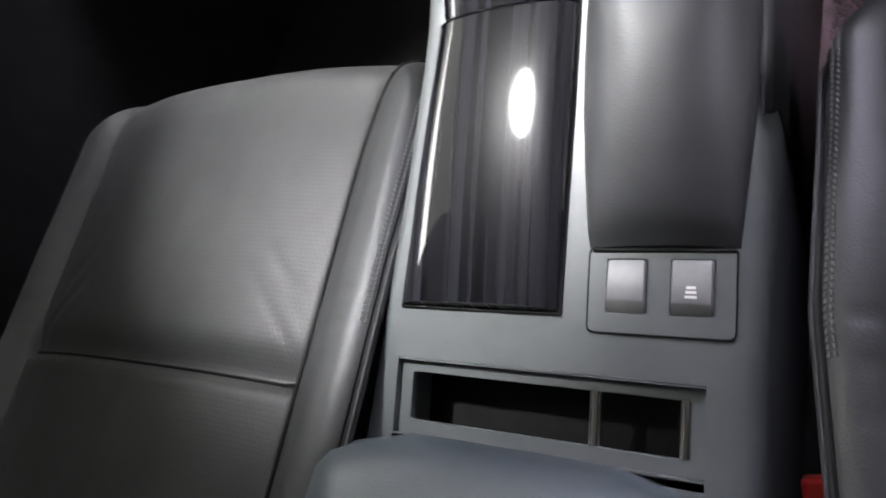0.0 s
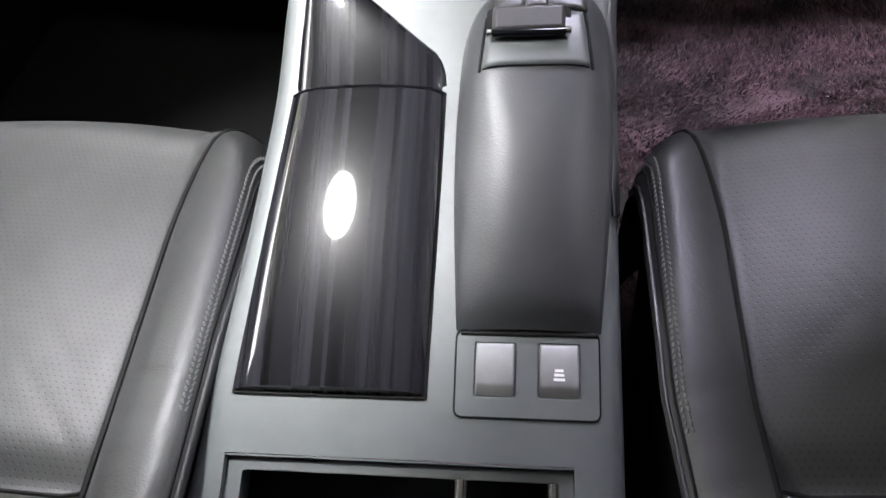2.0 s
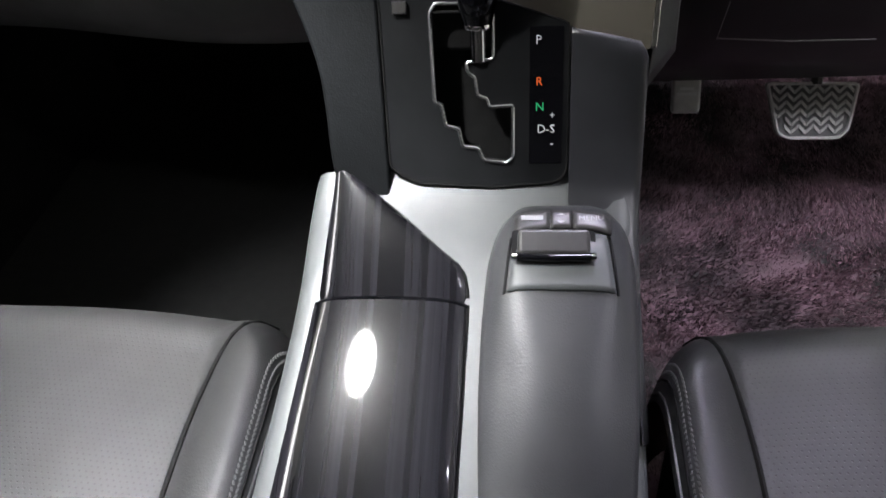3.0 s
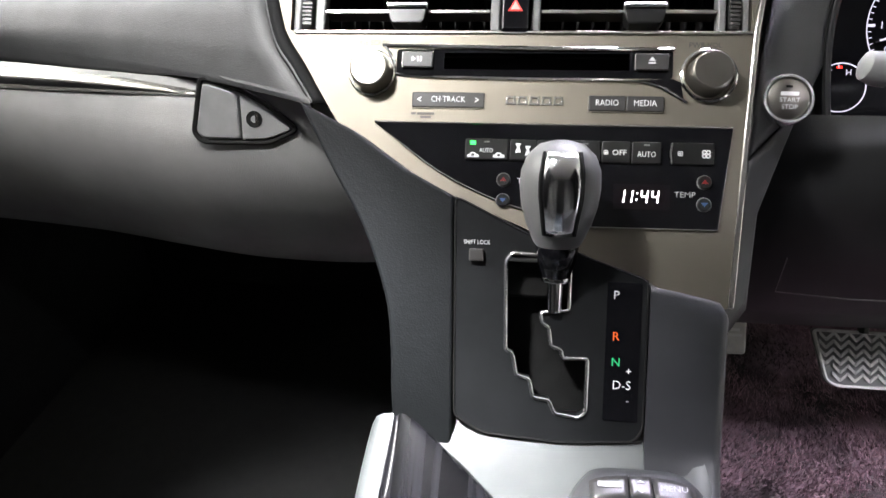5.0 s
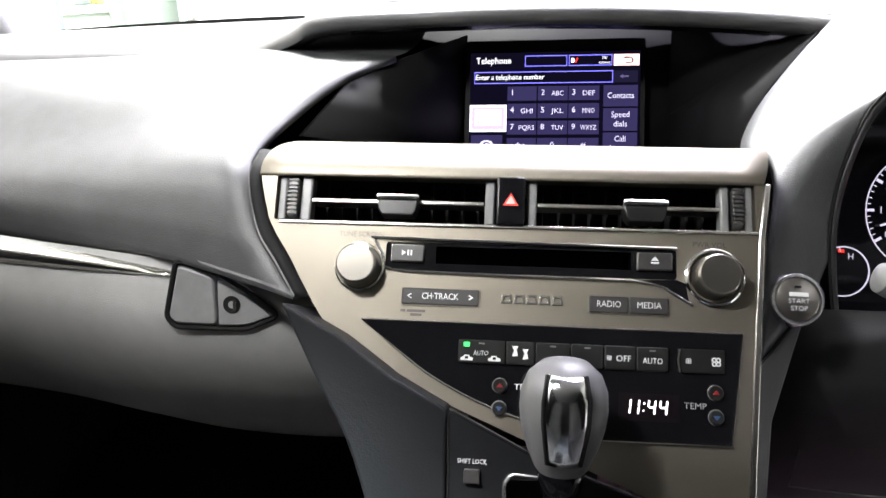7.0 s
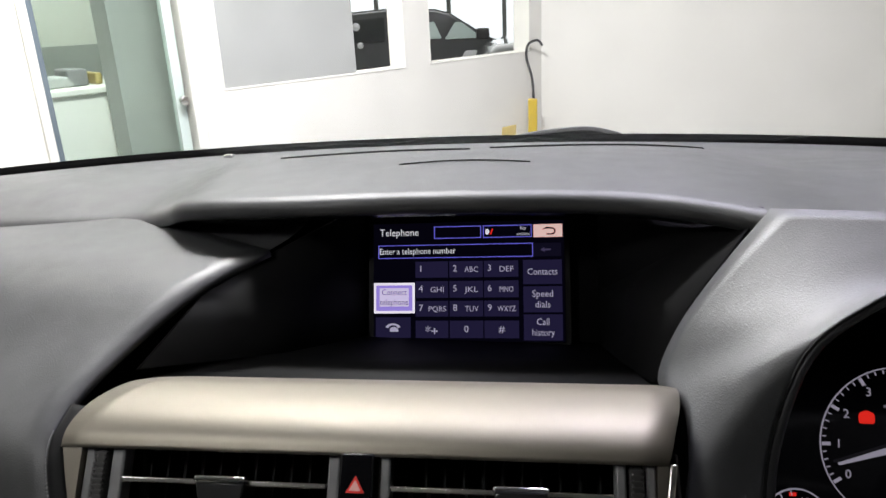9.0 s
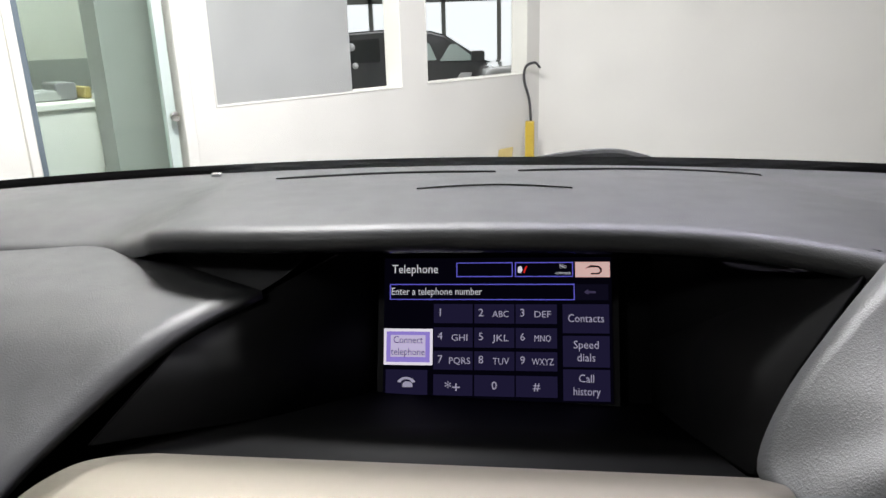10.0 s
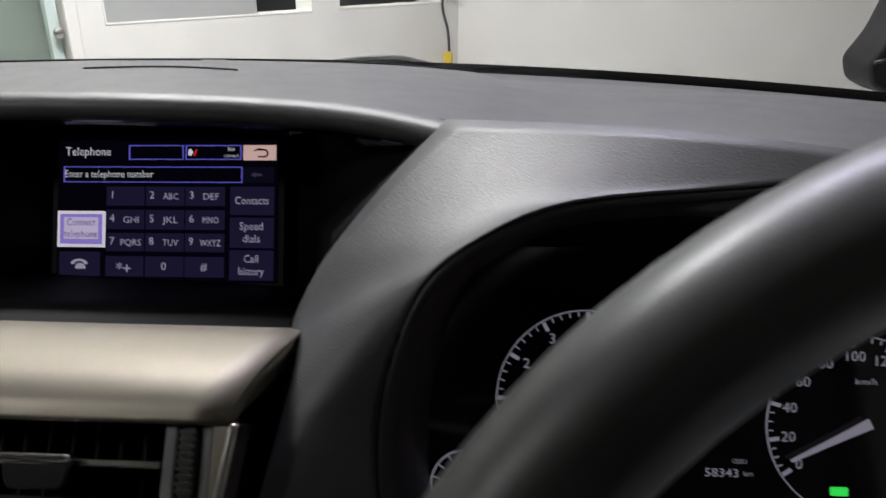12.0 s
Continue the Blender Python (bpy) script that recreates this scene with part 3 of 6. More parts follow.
FLANK = curve([(-0.190, 0.104), (-0.162, 0.053), (-0.140, 0.015), (-0.123, -0.032), (-0.118, -0.067), (-0.1165, -0.096), (-0.1145, -0.116)], 5) + [(-0.0941, -0.1262), (-0.0760, -0.1425), (-0.0725, -0.140), (-0.0725, -0.113), (-0.077, 0.040), (-0.112, 0.058), (-0.150, 0.084)]
part("left_flank", plate(FLANK, -0.25, 0.001, SHIFT), FLANK_LEATHER, shifter, "grained padded flank", 0.006, seg=3)
rows = []
FLOW = [(-0.408, 0.929), (-0.416, 0.914), (-0.432, 0.885), (-0.448, 0.8555), (-0.458, 0.838), (-0.464, 0.8300), (-0.470, 0.8245), (-0.477, 0.8185), (-0.486, 0.812)]
for k, (y, z) in enumerate(curve(FLOW, 3)):
    q = k / 24
    top = max(0.0, 1 - k / 3)
    xa, xb = 0.0590, 0.1125 - 0.003 * q - 0.004 * top
    row = [(xa, y + 0.02, z - 0.01), (xa, y, z)]
    row += [(xa + (xb - xa) * t, y + 0.004 * t ** 3, z - 0.004 * t ** 3 - 0.010 * top * t) for t in (0.15, 0.35, 0.55, 0.75, 0.88, 0.96)]
    row += [(xb + 0.0005, y + 0.006, z - 0.008 - 0.010 * top), (xb + 0.002, y + 0.02, z - 0.022 - 0.010 * top), (xb + 0.004, y + 0.12, z - 0.10), (xb + 0.006, y + 0.2, z - 0.3)]
    rows.append(row)
for y, z, xa in ((-0.498, 0.8035, 0.074), (-0.512, 0.7955, 0.090), (-0.53, 0.7848, 0.099), (-0.57, 0.7692, 0.103), (-0.62, 0.7510, 0.1045)):
    xb = 0.1098
    rows.append([(xa, y + 0.02, z - 0.01), (xa, y, z + 0.0004)] + [(xa + (xb - xa) * t, y + 0.004 * t ** 3, z + 0.0004 - 0.004 * t ** 3) for t in (0.15, 0.35, 0.55, 0.75, 0.88, 0.96)]
                + [(xb + 0.0005, y + 0.006, z - 0.008), (xb + 0.002, y + 0.02, z - 0.022), (xb + 0.004, y + 0.03, z - 0.10), (xb + 0.006, y + 0.03, z - 0.25)])
thicken(part("right_flank", sheet(rows), FLANK_GREY, shifter, "grey satin flank", sharp=70), 0.003)

# ---- gear lever ----
lever = thing("gear_lever", "leather gear knob with a chrome inlay on a chrome stem", "gear lever")
LEVER = axes((-0.005, -0.418, 0.905), (0, 0.97, -0.25), (0, 0.25, 0.97))
part("stem", lathe([(0.0055, 0.006), (0.0055, 0.045)], LEVER, 16), CHROME, lever, "chrome stem")
part("collar", lathe([(0.009, 0.036), (0.0125, 0.040), (0.0145, 0.052), (0.013, 0.056)], LEVER, 24), GLOSS, lever)
KNOB = [(0.012, 0.050), (0.0165, 0.056), (0.0215, 0.068), (0.0250, 0.080), (0.0264, 0.092), (0.0258, 0.103), (0.0220, 0.113), (0.0145, 0.120), (0.005, 0.1225)]
part("knob", lathe(KNOB, LEVER @ Matrix.Diagonal((1, 0.95, 1, 1)), 36), KNOB_LEATHER, lever, "black leather knob")

# ---- centre console ----
console = thing("centre_console", "grey satin centre console between the seats", "console")
ZTOP = [(-1.05, 0.615), (-0.95, 0.643), (-0.85, 0.670), (-0.77, 0.697), (-0.735, 0.710), (-0.65, 0.740), (-0.58, 0.765), (-0.53, 0.784), (-0.50, 0.801), (-0.47, 0.823), (-0.445, 0.838), (-0.41, 0.848)]
ZTOP_LEFT = [(-1.05, -0.195), (-0.90, -0.182), (-0.824, -0.172), (-0.744, -0.163), (-0.66, -0.1535), (-0.575, -0.1455), (-0.49, -0.138), (-0.42, -0.128)]


def ztop(y):
    return along(ZTOP, y)


HOLE = (-0.143, 0.078, -0.829, -0.7715)
YS = sorted([-1.05 + 0.602 * i / 65 for i in range(66) if not HOLE[2] - 0.004 < -1.05 + 0.602 * i / 65 < HOLE[3] + 0.004] + [HOLE[2], HOLE[3], -0.806, -0.79])
bm = bmesh.new()
grid = []
for y in YS:
    z, xl, xr = ztop(y), along(ZTOP_LEFT, y), 0.109
    row = [(xl - 0.002, y, 0.45), (xl - 0.001, y, z - 0.03), (xl + 0.0005, y, z - 0.012), (xl + 0.004, y, z - 0.004), (xl + 0.010, y, z - 0.0005), (xl + 0.016, y, z)]
    row += [(max(x, xl + 0.018 + 0.001 * k), y, z) for k, x in enumerate((HOLE[0], -0.08, -0.02))] + [(HOLE[1], y, z)]
    row += [(xr - 0.018, y, z), (xr - 0.010, y, z - 0.001), (xr - 0.003, y, z - 0.006), (xr, y, z - 0.016), (xr + 0.001, y, z - 0.04), (xr + 0.004, y, 0.45)]
    grid.append([bm.verts.new(p) for p in row])
for i in range(len(YS) - 1):
    for j in range(len(grid[0]) - 1):
        if HOLE[2] - 1e-6 < YS[i] and YS[i + 1] < HOLE[3] + 1e-6 and 6 <= j <= 8:
            continue
        bm.faces.new((grid[i][j], grid[i][j + 1], grid[i + 1][j + 1], grid[i + 1][j]))
part("console_body", bm, FRAME_GREY, console, "grey satin frame", sharp=60)


def crowned(x0, x1, ya, yb, lift, crown, nx=16, ny=28, skirt=0.006, za=0.0, zb=0.0, arch=0.0):
    """A panel on the console's top between two side lines, domed across."""
    rows = []
    for i in range(ny + 1):
        y = ya + (yb - ya) * i / ny
        a, b = x0(y), x1(y)
        z = za + (zb - za) * i / ny
        row = [(a, y, z - skirt)]
        for j in range(nx + 1):
            t = j / nx
            e = abs(2 * t - 1)
            row.append((a + (b - a) * t, y, z + lift + arch * (1 - (2 * i / ny - 1) ** 2) + crown * (0.45 * (1 - e ** 2) + 0.55 * (1 - e ** 9))))
        row.append((b, y, z - skirt))
        rows.append(row)
    rows = [[(q[0], q[1] - 0.0004, min(q[2], za - skirt)) for q in rows[0]]] + rows + [[(q[0], q[1] + 0.0004, min(q[2], zb - skirt)) for q in rows[-1]]]
    return sheet(rows)


LID_L = [(-0.735, -0.1405), (-0.636, -0.132), (-0.535, -0.1225), (-0.443, -0.1135)]
LID_R = [(-0.735, -0.016), (-0.60, -0.0135), (-0.530, -0.0125)]
TRIM_R = [(-0.528, -0.0128), (-0.518, -0.0145), (-0.5085, -0.0190), (-0.4968, -0.0355), (-0.4810, -0.0580), (-0.4625, -0.0865), (-0.4505, -0.1075), (-0.443, -0.1125)]
part("sliding_lid", crowned(lambda y: along(LID_L, y), lambda y: along(LID_R, y), -0.735, -0.536, 0.0015, 0.0085, 48, za=0.710, zb=0.7818, arch=0.0025), WOOD, console, "lacquered dark wood lid", sharp=50)
part("front_wood_panel", crowned(lambda y: along(LID_L, y), lambda y: along(TRIM_R, y), -0.533, -0.4435, 0.0015, 0.008, 48, za=0.7795, zb=0.8415, arch=0.001), WOOD, console, "lacquered dark wood panel tapering to a point", sharp=50)

# palm rest with the controller
POD_Z = [(-0.695, 0.728), (-0.685, 0.744), (-0.65, 0.768), (-0.60, 0.796), (-0.56, 0.814), (-0.53, 0.8255), (-0.50, 0.831), (-0.484, 0.831), (-0.474, 0.826)]
POD_L = [(-0.695, 0.003), (-0.60, -0.001), (-0.52, 0.002), (-0.49, 0.010), (-0.474, 0.022)]
POD_R = [(-0.695, 0.095), (-0.60, 0.103), (-0.52, 0.104), (-0.49, 0.098), (-0.474, 0.086)]


def pod_z(y):
    return along(POD_Z, y)


def pod_shape(t, y):
    """A point of the palm rest, t across it: flatter on top towards the controller."""
    a, b, base = along(POD_L, y), along(POD_R, y), ztop(y) - 0.004
    w = 1 - abs(2 * t - 1) ** (3.0 + 3.5 * ease((y + 0.60) / 0.06))
    return (a + (b - a) * (0.5 + (t - 0.5) * (1 - 0.12 * w)), y, base + (pod_z(y) - base) * (0.45 + 0.55 * w ** 0.8))


def on_pod(x, y, lift=0.0):
    lo, hi = 0.0, 1.0
    for _ in range(24):
        t = (lo + hi) / 2
        lo, hi = (t, hi) if pod_shape(t, y)[0] < x else (lo, t)
    return (x, y, pod_shape(lo, y)[2] + lift)


rows = []
for i in range(41):
    y = -0.695 + 0.221 * i / 40
    base = ztop(y) - 0.004
    rows.append([(along(POD_L, y), y, base)] + [pod_shape(j / 32, y) for j in range(33)] + [(along(POD_R, y), y, base)])
palm = part("palm_rest", sheet(rows, False), PALM, console, "padded black leather palm rest", sharp=60)

# ---- seats ----
def seat_cushion(inner, outer, seam, front_y, cross_y, tuck, sweep):
    s = thing("car_seat", "grey perforated leather seat cushion with smooth side bolsters", "seat", "front seats")
    k = (seam - inner) / (outer - inner)
    sgn = 1 if outer > inner else -1

    def across(t, y):
        """Place across the seat: the inner side draws away from the console towards the rear."""
        return inner + (outer - inner) * t + sweep * max(0.0, min(1.0, (-0.73 - y) / 0.12)) * (1 - t) ** 2

    def front(t):
        a = min(t, 1 - t)
        return front_y - 0.055 * max(0, 1 - a / 0.13) ** 2.2

    def height(t, y):
        a = min(t, 1 - t)
        b = a / k
        z = 0.736 - 0.0005
        z += 0.003 * math.exp(-((b - 0.55) / 0.42) ** 2) - 0.003 * math.exp(-((b - 1.0) / 0.20) ** 2)
        if b > 1.0:
            z -= 0.008 * math.exp(-((b - 1.0) / 0.85) ** 2)
        else:
            z -= 0.0065 * math.exp(-((b - 1.0) / 0.50) ** 2)
        if b < 0.42:
            z -= 0.026 * (1 - b / 0.42) ** 2.4 * (0.45 + 0.55 * max(0.0, min(1.0, (y + 0.70) / 0.12)))
        if b < 0.8:
            z -= tuck * max(0.0, min(1.0, (-0.70 - y) / 0.2)) * (1 - b / 0.8)
        z += 0.007 * math.exp(-((a - 0.45) / 0.22) ** 2)
        if b > 1:
            w = 0.022 if y > cross_y else 0.006
            z -= 0.010 * math.exp(-((y - cross_y) / w) ** 2)
            for off, lean, deep in ((0.010, 1.1, 0.0016), (0.030, 1.5, 0.0012), (0.060, 0.8, 0.0010)):
                d = (y - cross_y - off) - lean * (a - k) * abs(outer - inner) * 0.9
                far = (a - k) * abs(outer - inner)
                if 0 <= far < 0.09:
                    z -= deep * math.exp(-(d / 0.0035) ** 2) * math.sin(math.pi * far / 0.09)
        else:
            for yc, deep in ((-0.735, 0.0012), (-0.762, 0.0009), (-0.79, 0.0011)):
                z -= deep * math.exp(-((y - yc - 0.05 * a) / 0.003) ** 2) * math.sin(math.pi * min(1.0, b))
        d = front(t) - y
        if d < 0.07:
            z -= 0.060 * (1 - max(d, 0.0) / 0.07) ** 2.6
        z -= 0.03 * max(0.0, min(1.0, (-0.55 - y) / 0.4))
        return z

    def edge(y):
        """Where the bolster's seam runs: it swings inward to the front."""
        return k * (1 - 0.5 * max(0.0, min(1.0, (y - front_y + 0.16) / 0.16)) ** 2)

    def patch(fa, fb, nt, ny):
        rows = []
        for i in range(ny + 1):
            q = (i / ny) ** 1.35
            y = front_y - q * (front_y + 1.1)
            a, b = fa(y), fb(y)
            row = []
            for j in range(nt + 1):
                t = a + (b - a) * j / nt
                yy = min(y, front(t) - 0.0005 * (ny - i) / ny)
                row.append((across(t, yy), yy, height(t, yy)))
            rows.append(row)
        mid = [(p[0], p[1] + 0.006, p[2] - 0.05) for p in rows[0]]
        low = [(p[0], p[1] - 0.004, 0.5) for p in rows[0]]
        return [low, mid] + rows

    part("seat_base", sheet([[(across(t, y), y, 0.45 if e else height(t, y) - 0.045) for t, e in ((0.05, 1), (0.03, 0), (0.97, 0), (0.95, 1))] for y in (-1.1, -0.9, -0.75, -0.65, -0.58, front_y - 0.07)]), LEATHER, s, "dark leather side panel")
    part("bolster", sheet(patch(lambda y: 0.0, edge, 26, 130)), LEATHER, s, "smooth leather bolster", sharp=80)
    part("insert", sheet(patch(edge, lambda y: 1 - edge(y), 84, 130)), PERF, s, "perforated leather insert", sharp=80)
    part("bolster", sheet(patch(lambda y: 1 - edge(y), lambda y: 1.0, 14, 130)), LEATHER, s, "smooth leather bolster", sharp=80)

    def on(t, y, lift=0.0):
        return (across(t, y), y, height(t, y) + lift)
    ys = [front_y - 0.012 - 0.6 * (i / 40) for i in range(41)]
    part("seam", tube([on(edge(y), min(y, front(edge(y)) - 0.002), 0.0004) for y in ys], 0.0021, 6), MATT, s, "dark recessed seam")
    part("cross_seam", tube([on(edge(cross_y) + (1 - 2 * edge(cross_y)) * i / 20, cross_y, 0.0006) for i in range(21)], 0.0015, 6), MATT, s, "dark cross seam")
    part("piping", tube([on(0.004, min(y, front(0.004) - 0.004), 0.001) for y in ys], 0.0016, 8), LEATHER, s, "rolled edge piping")
    bm = bmesh.new()
    for i in range(58):
        y = front_y - 0.045 - i * 0.0042
        for tt, sl in ((0.0175, 1), (0.0235, -1)):
            if y > front(tt) - 0.004:
                continue
            p = Vector(on(tt, y, 0.0004))
            vs = [bm.verts.new(p + Vector(d)) for d in ((-0.0009 - 0.0005 * sl, -0.0017, 0), (0.0009 - 0.0005 * sl, -0.0017, 0), (0.0009 + 0.0005 * sl, 0.0017, 0), (-0.0009 + 0.0005 * sl, 0.0017, 0), (0, -0.0012, 0.0013), (0, 0.0012, 0.0013))]
            for f in ((0, 1, 4), (1, 2, 5, 4), (2, 3, 5), (3, 0, 4, 5)):
                bm.faces.new([vs[c] for c in f])
    part("edge_seam", tube([on(0.0125, min(y, front(0.0125) - 0.004), 0.0002) for y in ys[:26]], 0.0012, 6), MATT, s, "dark edge seam")
    st = part("stitching", bm, STITCH, s, "row of grey stitches")
    st["kind"] = "stuff"
    return s


seat_cushion(-0.157, -0.66, -0.219, -0.468, -0.806, 0.0, 0.0)
seat_cushion(0.130, 0.645, 0.1835, -0.470, -0.785, 0.0, 0.013)

# ---- armrest ----
armrest = thing("armrest", "padded dark blue-grey leather armrest box lid", "armrest")
rows = []
for i in range(25):
    q = i / 24
    y = -0.824 - 0.30 * q
    w = 1 - max(0, 1 - q / 0.14) ** 2.5 * 0.35
    z = 0.725 - 0.035 * max(0, 1 - q / 0.12) ** 2
    xc, hw = -0.048, 0.158 * w
    row = []
    for j in range(21):
        t = -1 + 2 * j / 20
        row.append((xc + hw * t, y, z - 0.045 * abs(t) ** 6))
    rows.append([(xc - hw, y, 0.62)] + row + [(xc + hw, y, 0.62)])
rows.insert(0, [(p[0], p[1] + 0.004, 0.64) for p in rows[0]])
part("cushion", sheet(rows), BLUE_LEATHER, armrest, "padded leather lid", sharp=70)
part("box_rim", plate(rounded(rect(-0.198, 0.102, -1.12, -0.832), 0.012), 0.60, 0.655), MATT, armrest, "dark rim of the box under the lid", 0.004)

# ---- floor and lower shell ----
tagged(part("car_floor", box(-0.85, 0.85, -2.0, 0.5, 0.42, 0.45), CARPET), "dark purple-brown carpet on the car floor", "floor", kind="structure")
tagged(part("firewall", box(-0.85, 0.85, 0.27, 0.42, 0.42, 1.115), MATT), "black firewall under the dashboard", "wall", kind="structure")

# ---- instrument cluster ----
cluster = thing("instrument_cluster", "black instrument cluster with lit white dials", "instrument panel")
DIALS = axes((0.37, -0.165, 1.04), (0, 0.39, 0.92), (0, -0.92, 0.39))
part("dial_face", plate(rounded(rect(-0.17, 0.19, -0.08, 0.095), 0.03), -0.01, 0.0, DIALS), GLOSS, cluster, "gloss black dial face")

# driver's side pad between the stack and the cluster opening
EDGE_A = [(0.222, -0.114, 1.199), (0.188, -0.135, 1.166), (0.157, -0.156, 1.130), (0.1415, -0.177, 1.100), (0.1510, -0.210, 1.100), (0.1490, -0.245, 1.080), (0.141, -0.280, 1.042), (0.133, -0.318, 0.985), (0.124, -0.362, 0.920), (0.118, -0.385, 0.86)]
EDGE_B = [(0.46, -0.205, 1.200), (0.36, -0.203, 1.189), (0.285, -0.202, 1.180), (0.243, -0.213, 1.166), (0.214, -0.222, 1.143), (0.198, -0.233, 1.10), (0.194, -0.241, 1.06), (0.198, -0.25, 1.02), (0.206, -0.26, 0.98), (0.222, -0.27, 0.94)]
rows = []
for i, (a, b) in enumerate(zip(curve(EDGE_A, 5), curve(EDGE_B, 5))):
    k = max(0.0, 1 - i / 26)
    b = mix(a, b, max(0.22, 1 - 0.13 * max(0, i - 33)))
    rows.append([(a[0] + (b[0] - a[0]) * t, a[1] + (b[1] - a[1]) * t - 0.012 * k * math.sin(math.pi * t), a[2] + (b[2] - a[2]) * t + 0.008 * k * math.sin(math.pi * t)) for t in [j / 14 for j in range(15)]])
thicken(part("driver_pad", sheet(rows[:36]), DASH, dashboard, "grained pad beside the instruments", sharp=70), 0.005)
thicken(part("lower_pad", sheet([[(q[0], q[1] + 0.003, q[2] + 0.002) for q in r] for r in rows[35:]]), DASH_LOW, dashboard, "black lower pad beside the gear console", sharp=70), 0.004)
part("pad_seam", tube(rows[35], 0.0013, 6), MATT, dashboard, "dark joint under the start button")

# ---- steering wheel ----
wheel = thing("steering_wheel", "black leather steering wheel", "steering wheel")
WHEEL = axes((0.3932, -0.450, 1.0836), (0, 0.396, 0.918), (0, -0.918, 0.396))
part("rim", tube([(0.1822 * math.cos(a), 0.1822 * math.sin(a), 0) for a in [2 * math.pi * i / 96 for i in range(96)]], 0.0168, 18, WHEEL, True), RIM_LEATHER, wheel, "leather rim")


# ---- display contents ----
KEY = glow("lit_key", (0.017, 0.014, 0.046), 1.6)
INK = glow("lit_lettering", (0.50, 0.47, 0.62), 1.5)
BRIGHT_INK = glow("lit_heading", (0.95, 0.95, 1.0), 1.4)
BLUE_LINE = glow("lit_blue_line", (0.17, 0.16, 0.88), 1.7)
LILAC = glow("lit_lilac", (0.36, 0.27, 0.80), 1.7)
PALE = glow("lit_pale", (0.95, 0.90, 1.0), 2.0)
PINK = glow("lit_pink", (0.95, 0.62, 0.58), 1.6)
BLACK_INK = material("black_screen_print", (0.01, 0.008, 0.02), 0.5)
RED_LIGHT = glow("red_light", (1.0, 0.03, 0.02), 1.4)
GREEN_LIGHT = glow("green_light", (0.05, 1.0, 0.12), 2.0)
WHITE_LIGHT = glow("white_light", (1.0, 0.93, 0.95), 2.5)


def words(name, body, x, y, h, m, mat, parent, width=None, size=0.006, align="CENTER", label=""):
    """Lettering centred on a place, scaled to a width where that is given."""
    ob = lettering(name, body, size, Matrix(), mat, parent, label, align)
    xs = [v.co.x for v in ob.data.vertices]
    k = width / max(max(xs) - min(xs), 1e-6) if width else 1.0
    ob.data.transform(m @ Matrix.Translation((x, y, h)) @ Matrix.Diagonal((k, 1, 1, 1)))
    return ob


def key(x0, x1, y0, y1, mat=KEY, h=0.0006):
    x0, x1, y0, y1 = (c / 1000 for c in (x0, x1, y0, y1))
    return part("key", plate(rect(x0, x1, y0, y1), 0.0, h, SCREEN), mat, display)


def outline_box(x0, x1, y0, y1, mat, w=0.6, h=0.0008):
    x0, x1, y0, y1, w = (c / 1000 for c in (x0, x1, y0, y1, w))
    return part("frame_line", plate(rect(x0, x1, y0, y1), 0.0, h, SCREEN, [rect(x0 + w, x1 - w, y0 + w, y1 - w)]), mat, display)


def on_screen(body, x, y, mat=INK, width=None, size=6.5, align="CENTER"):
    return words("lettering", body, x / 1000, y / 1000, 0.0012, SCREEN, mat, display, width / 1000 if width else None, size / 1000, align)


COLS = [(-48.3, -17.7), (-16.3, 14.6), (15.7, 47.1)]
LINES = [(3.5, 18.4), (-15.1, 0.2), (-32.4, -18.0), (-52.1, -36.2)]
PADS = [["1", "2 ABC", "3 DEF"], ["4 GHI", "5 JKL", "6 MNO"], ["7 PQRS", "8 TUV", "9 WXYZ"], ["*+", "0", "#"]]
for (y0, y1), line in zip(LINES, PADS):
    for (x0, x1), word in zip(COLS, line):
        key(x0, x1, y0, y1)
        yc = (y0 + y1) / 2
        if y0 < -50:
            on_screen(word, (x0 + x1) / 2, yc + (-2.2 if word == "*+" else 0), size=9 if word != "*+" else 12.5)
            continue
        digit, _, rest = word.partition(" ")
        on_screen(digit, x0 + 5.2, yc + 0.6, size=8.5)
        if rest:
            on_screen(rest, x0 + 20.5, yc - 0.4, width=4.0 * len(rest) + 0.5, size=7.2)
for y0, y1, words_ in ((-3.4, 18.6, ["Contacts"]), (-28.8, -5.4, ["Speed", "dials"]), (-54.0, -30.7, ["Call", "history"])):
    key(51.4, 86.2, y0, y1)
    for i, w in enumerate(words_):
        on_screen(w, 68.8, (y0 + y1) / 2 + (0 if len(words_) == 1 else 4.8 - 9.6 * i), width={"Contacts": 26.8, "Speed": 18.5, "dials": 13.5, "Call": 11.2, "history": 20}[w], size=8.6)
key(-86.3, -53.1, -52.1, -33.0)
key(60.9, 85.9, 21.7, 33.8, glow("lit_faint_key", (0.008, 0.007, 0.02), 1.2))
key(-88.0, -49.2, -29.3, -1.1, PALE)
key(-86.0, -51.2, -27.2, -3.2, LILAC, 0.0009)
key(-82.5, -54.7, -23.0, -6.0, glow("lit_soft_lilac", (0.78, 0.68, 1.0), 1.6), 0.0011)
GREY_INK = glow("lit_grey_ink", (0.10, 0.08, 0.18), 1.0)
for i, w in enumerate(("Connect", "telephone")):
    ob = on_screen(w, -68.6, -10.0 - 9.2 * i, GREY_INK, (23.5, 27.0)[i], 8.0)
on_screen("Telephone", -63.5, 45.6, BRIGHT_INK, 37.0, 9.6)
outline_box(-30.5, 13.4, 39.6, 50.9, BLUE_LINE)
outline_box(15.3, 59.6, 39.6, 50.9, BLUE_LINE)
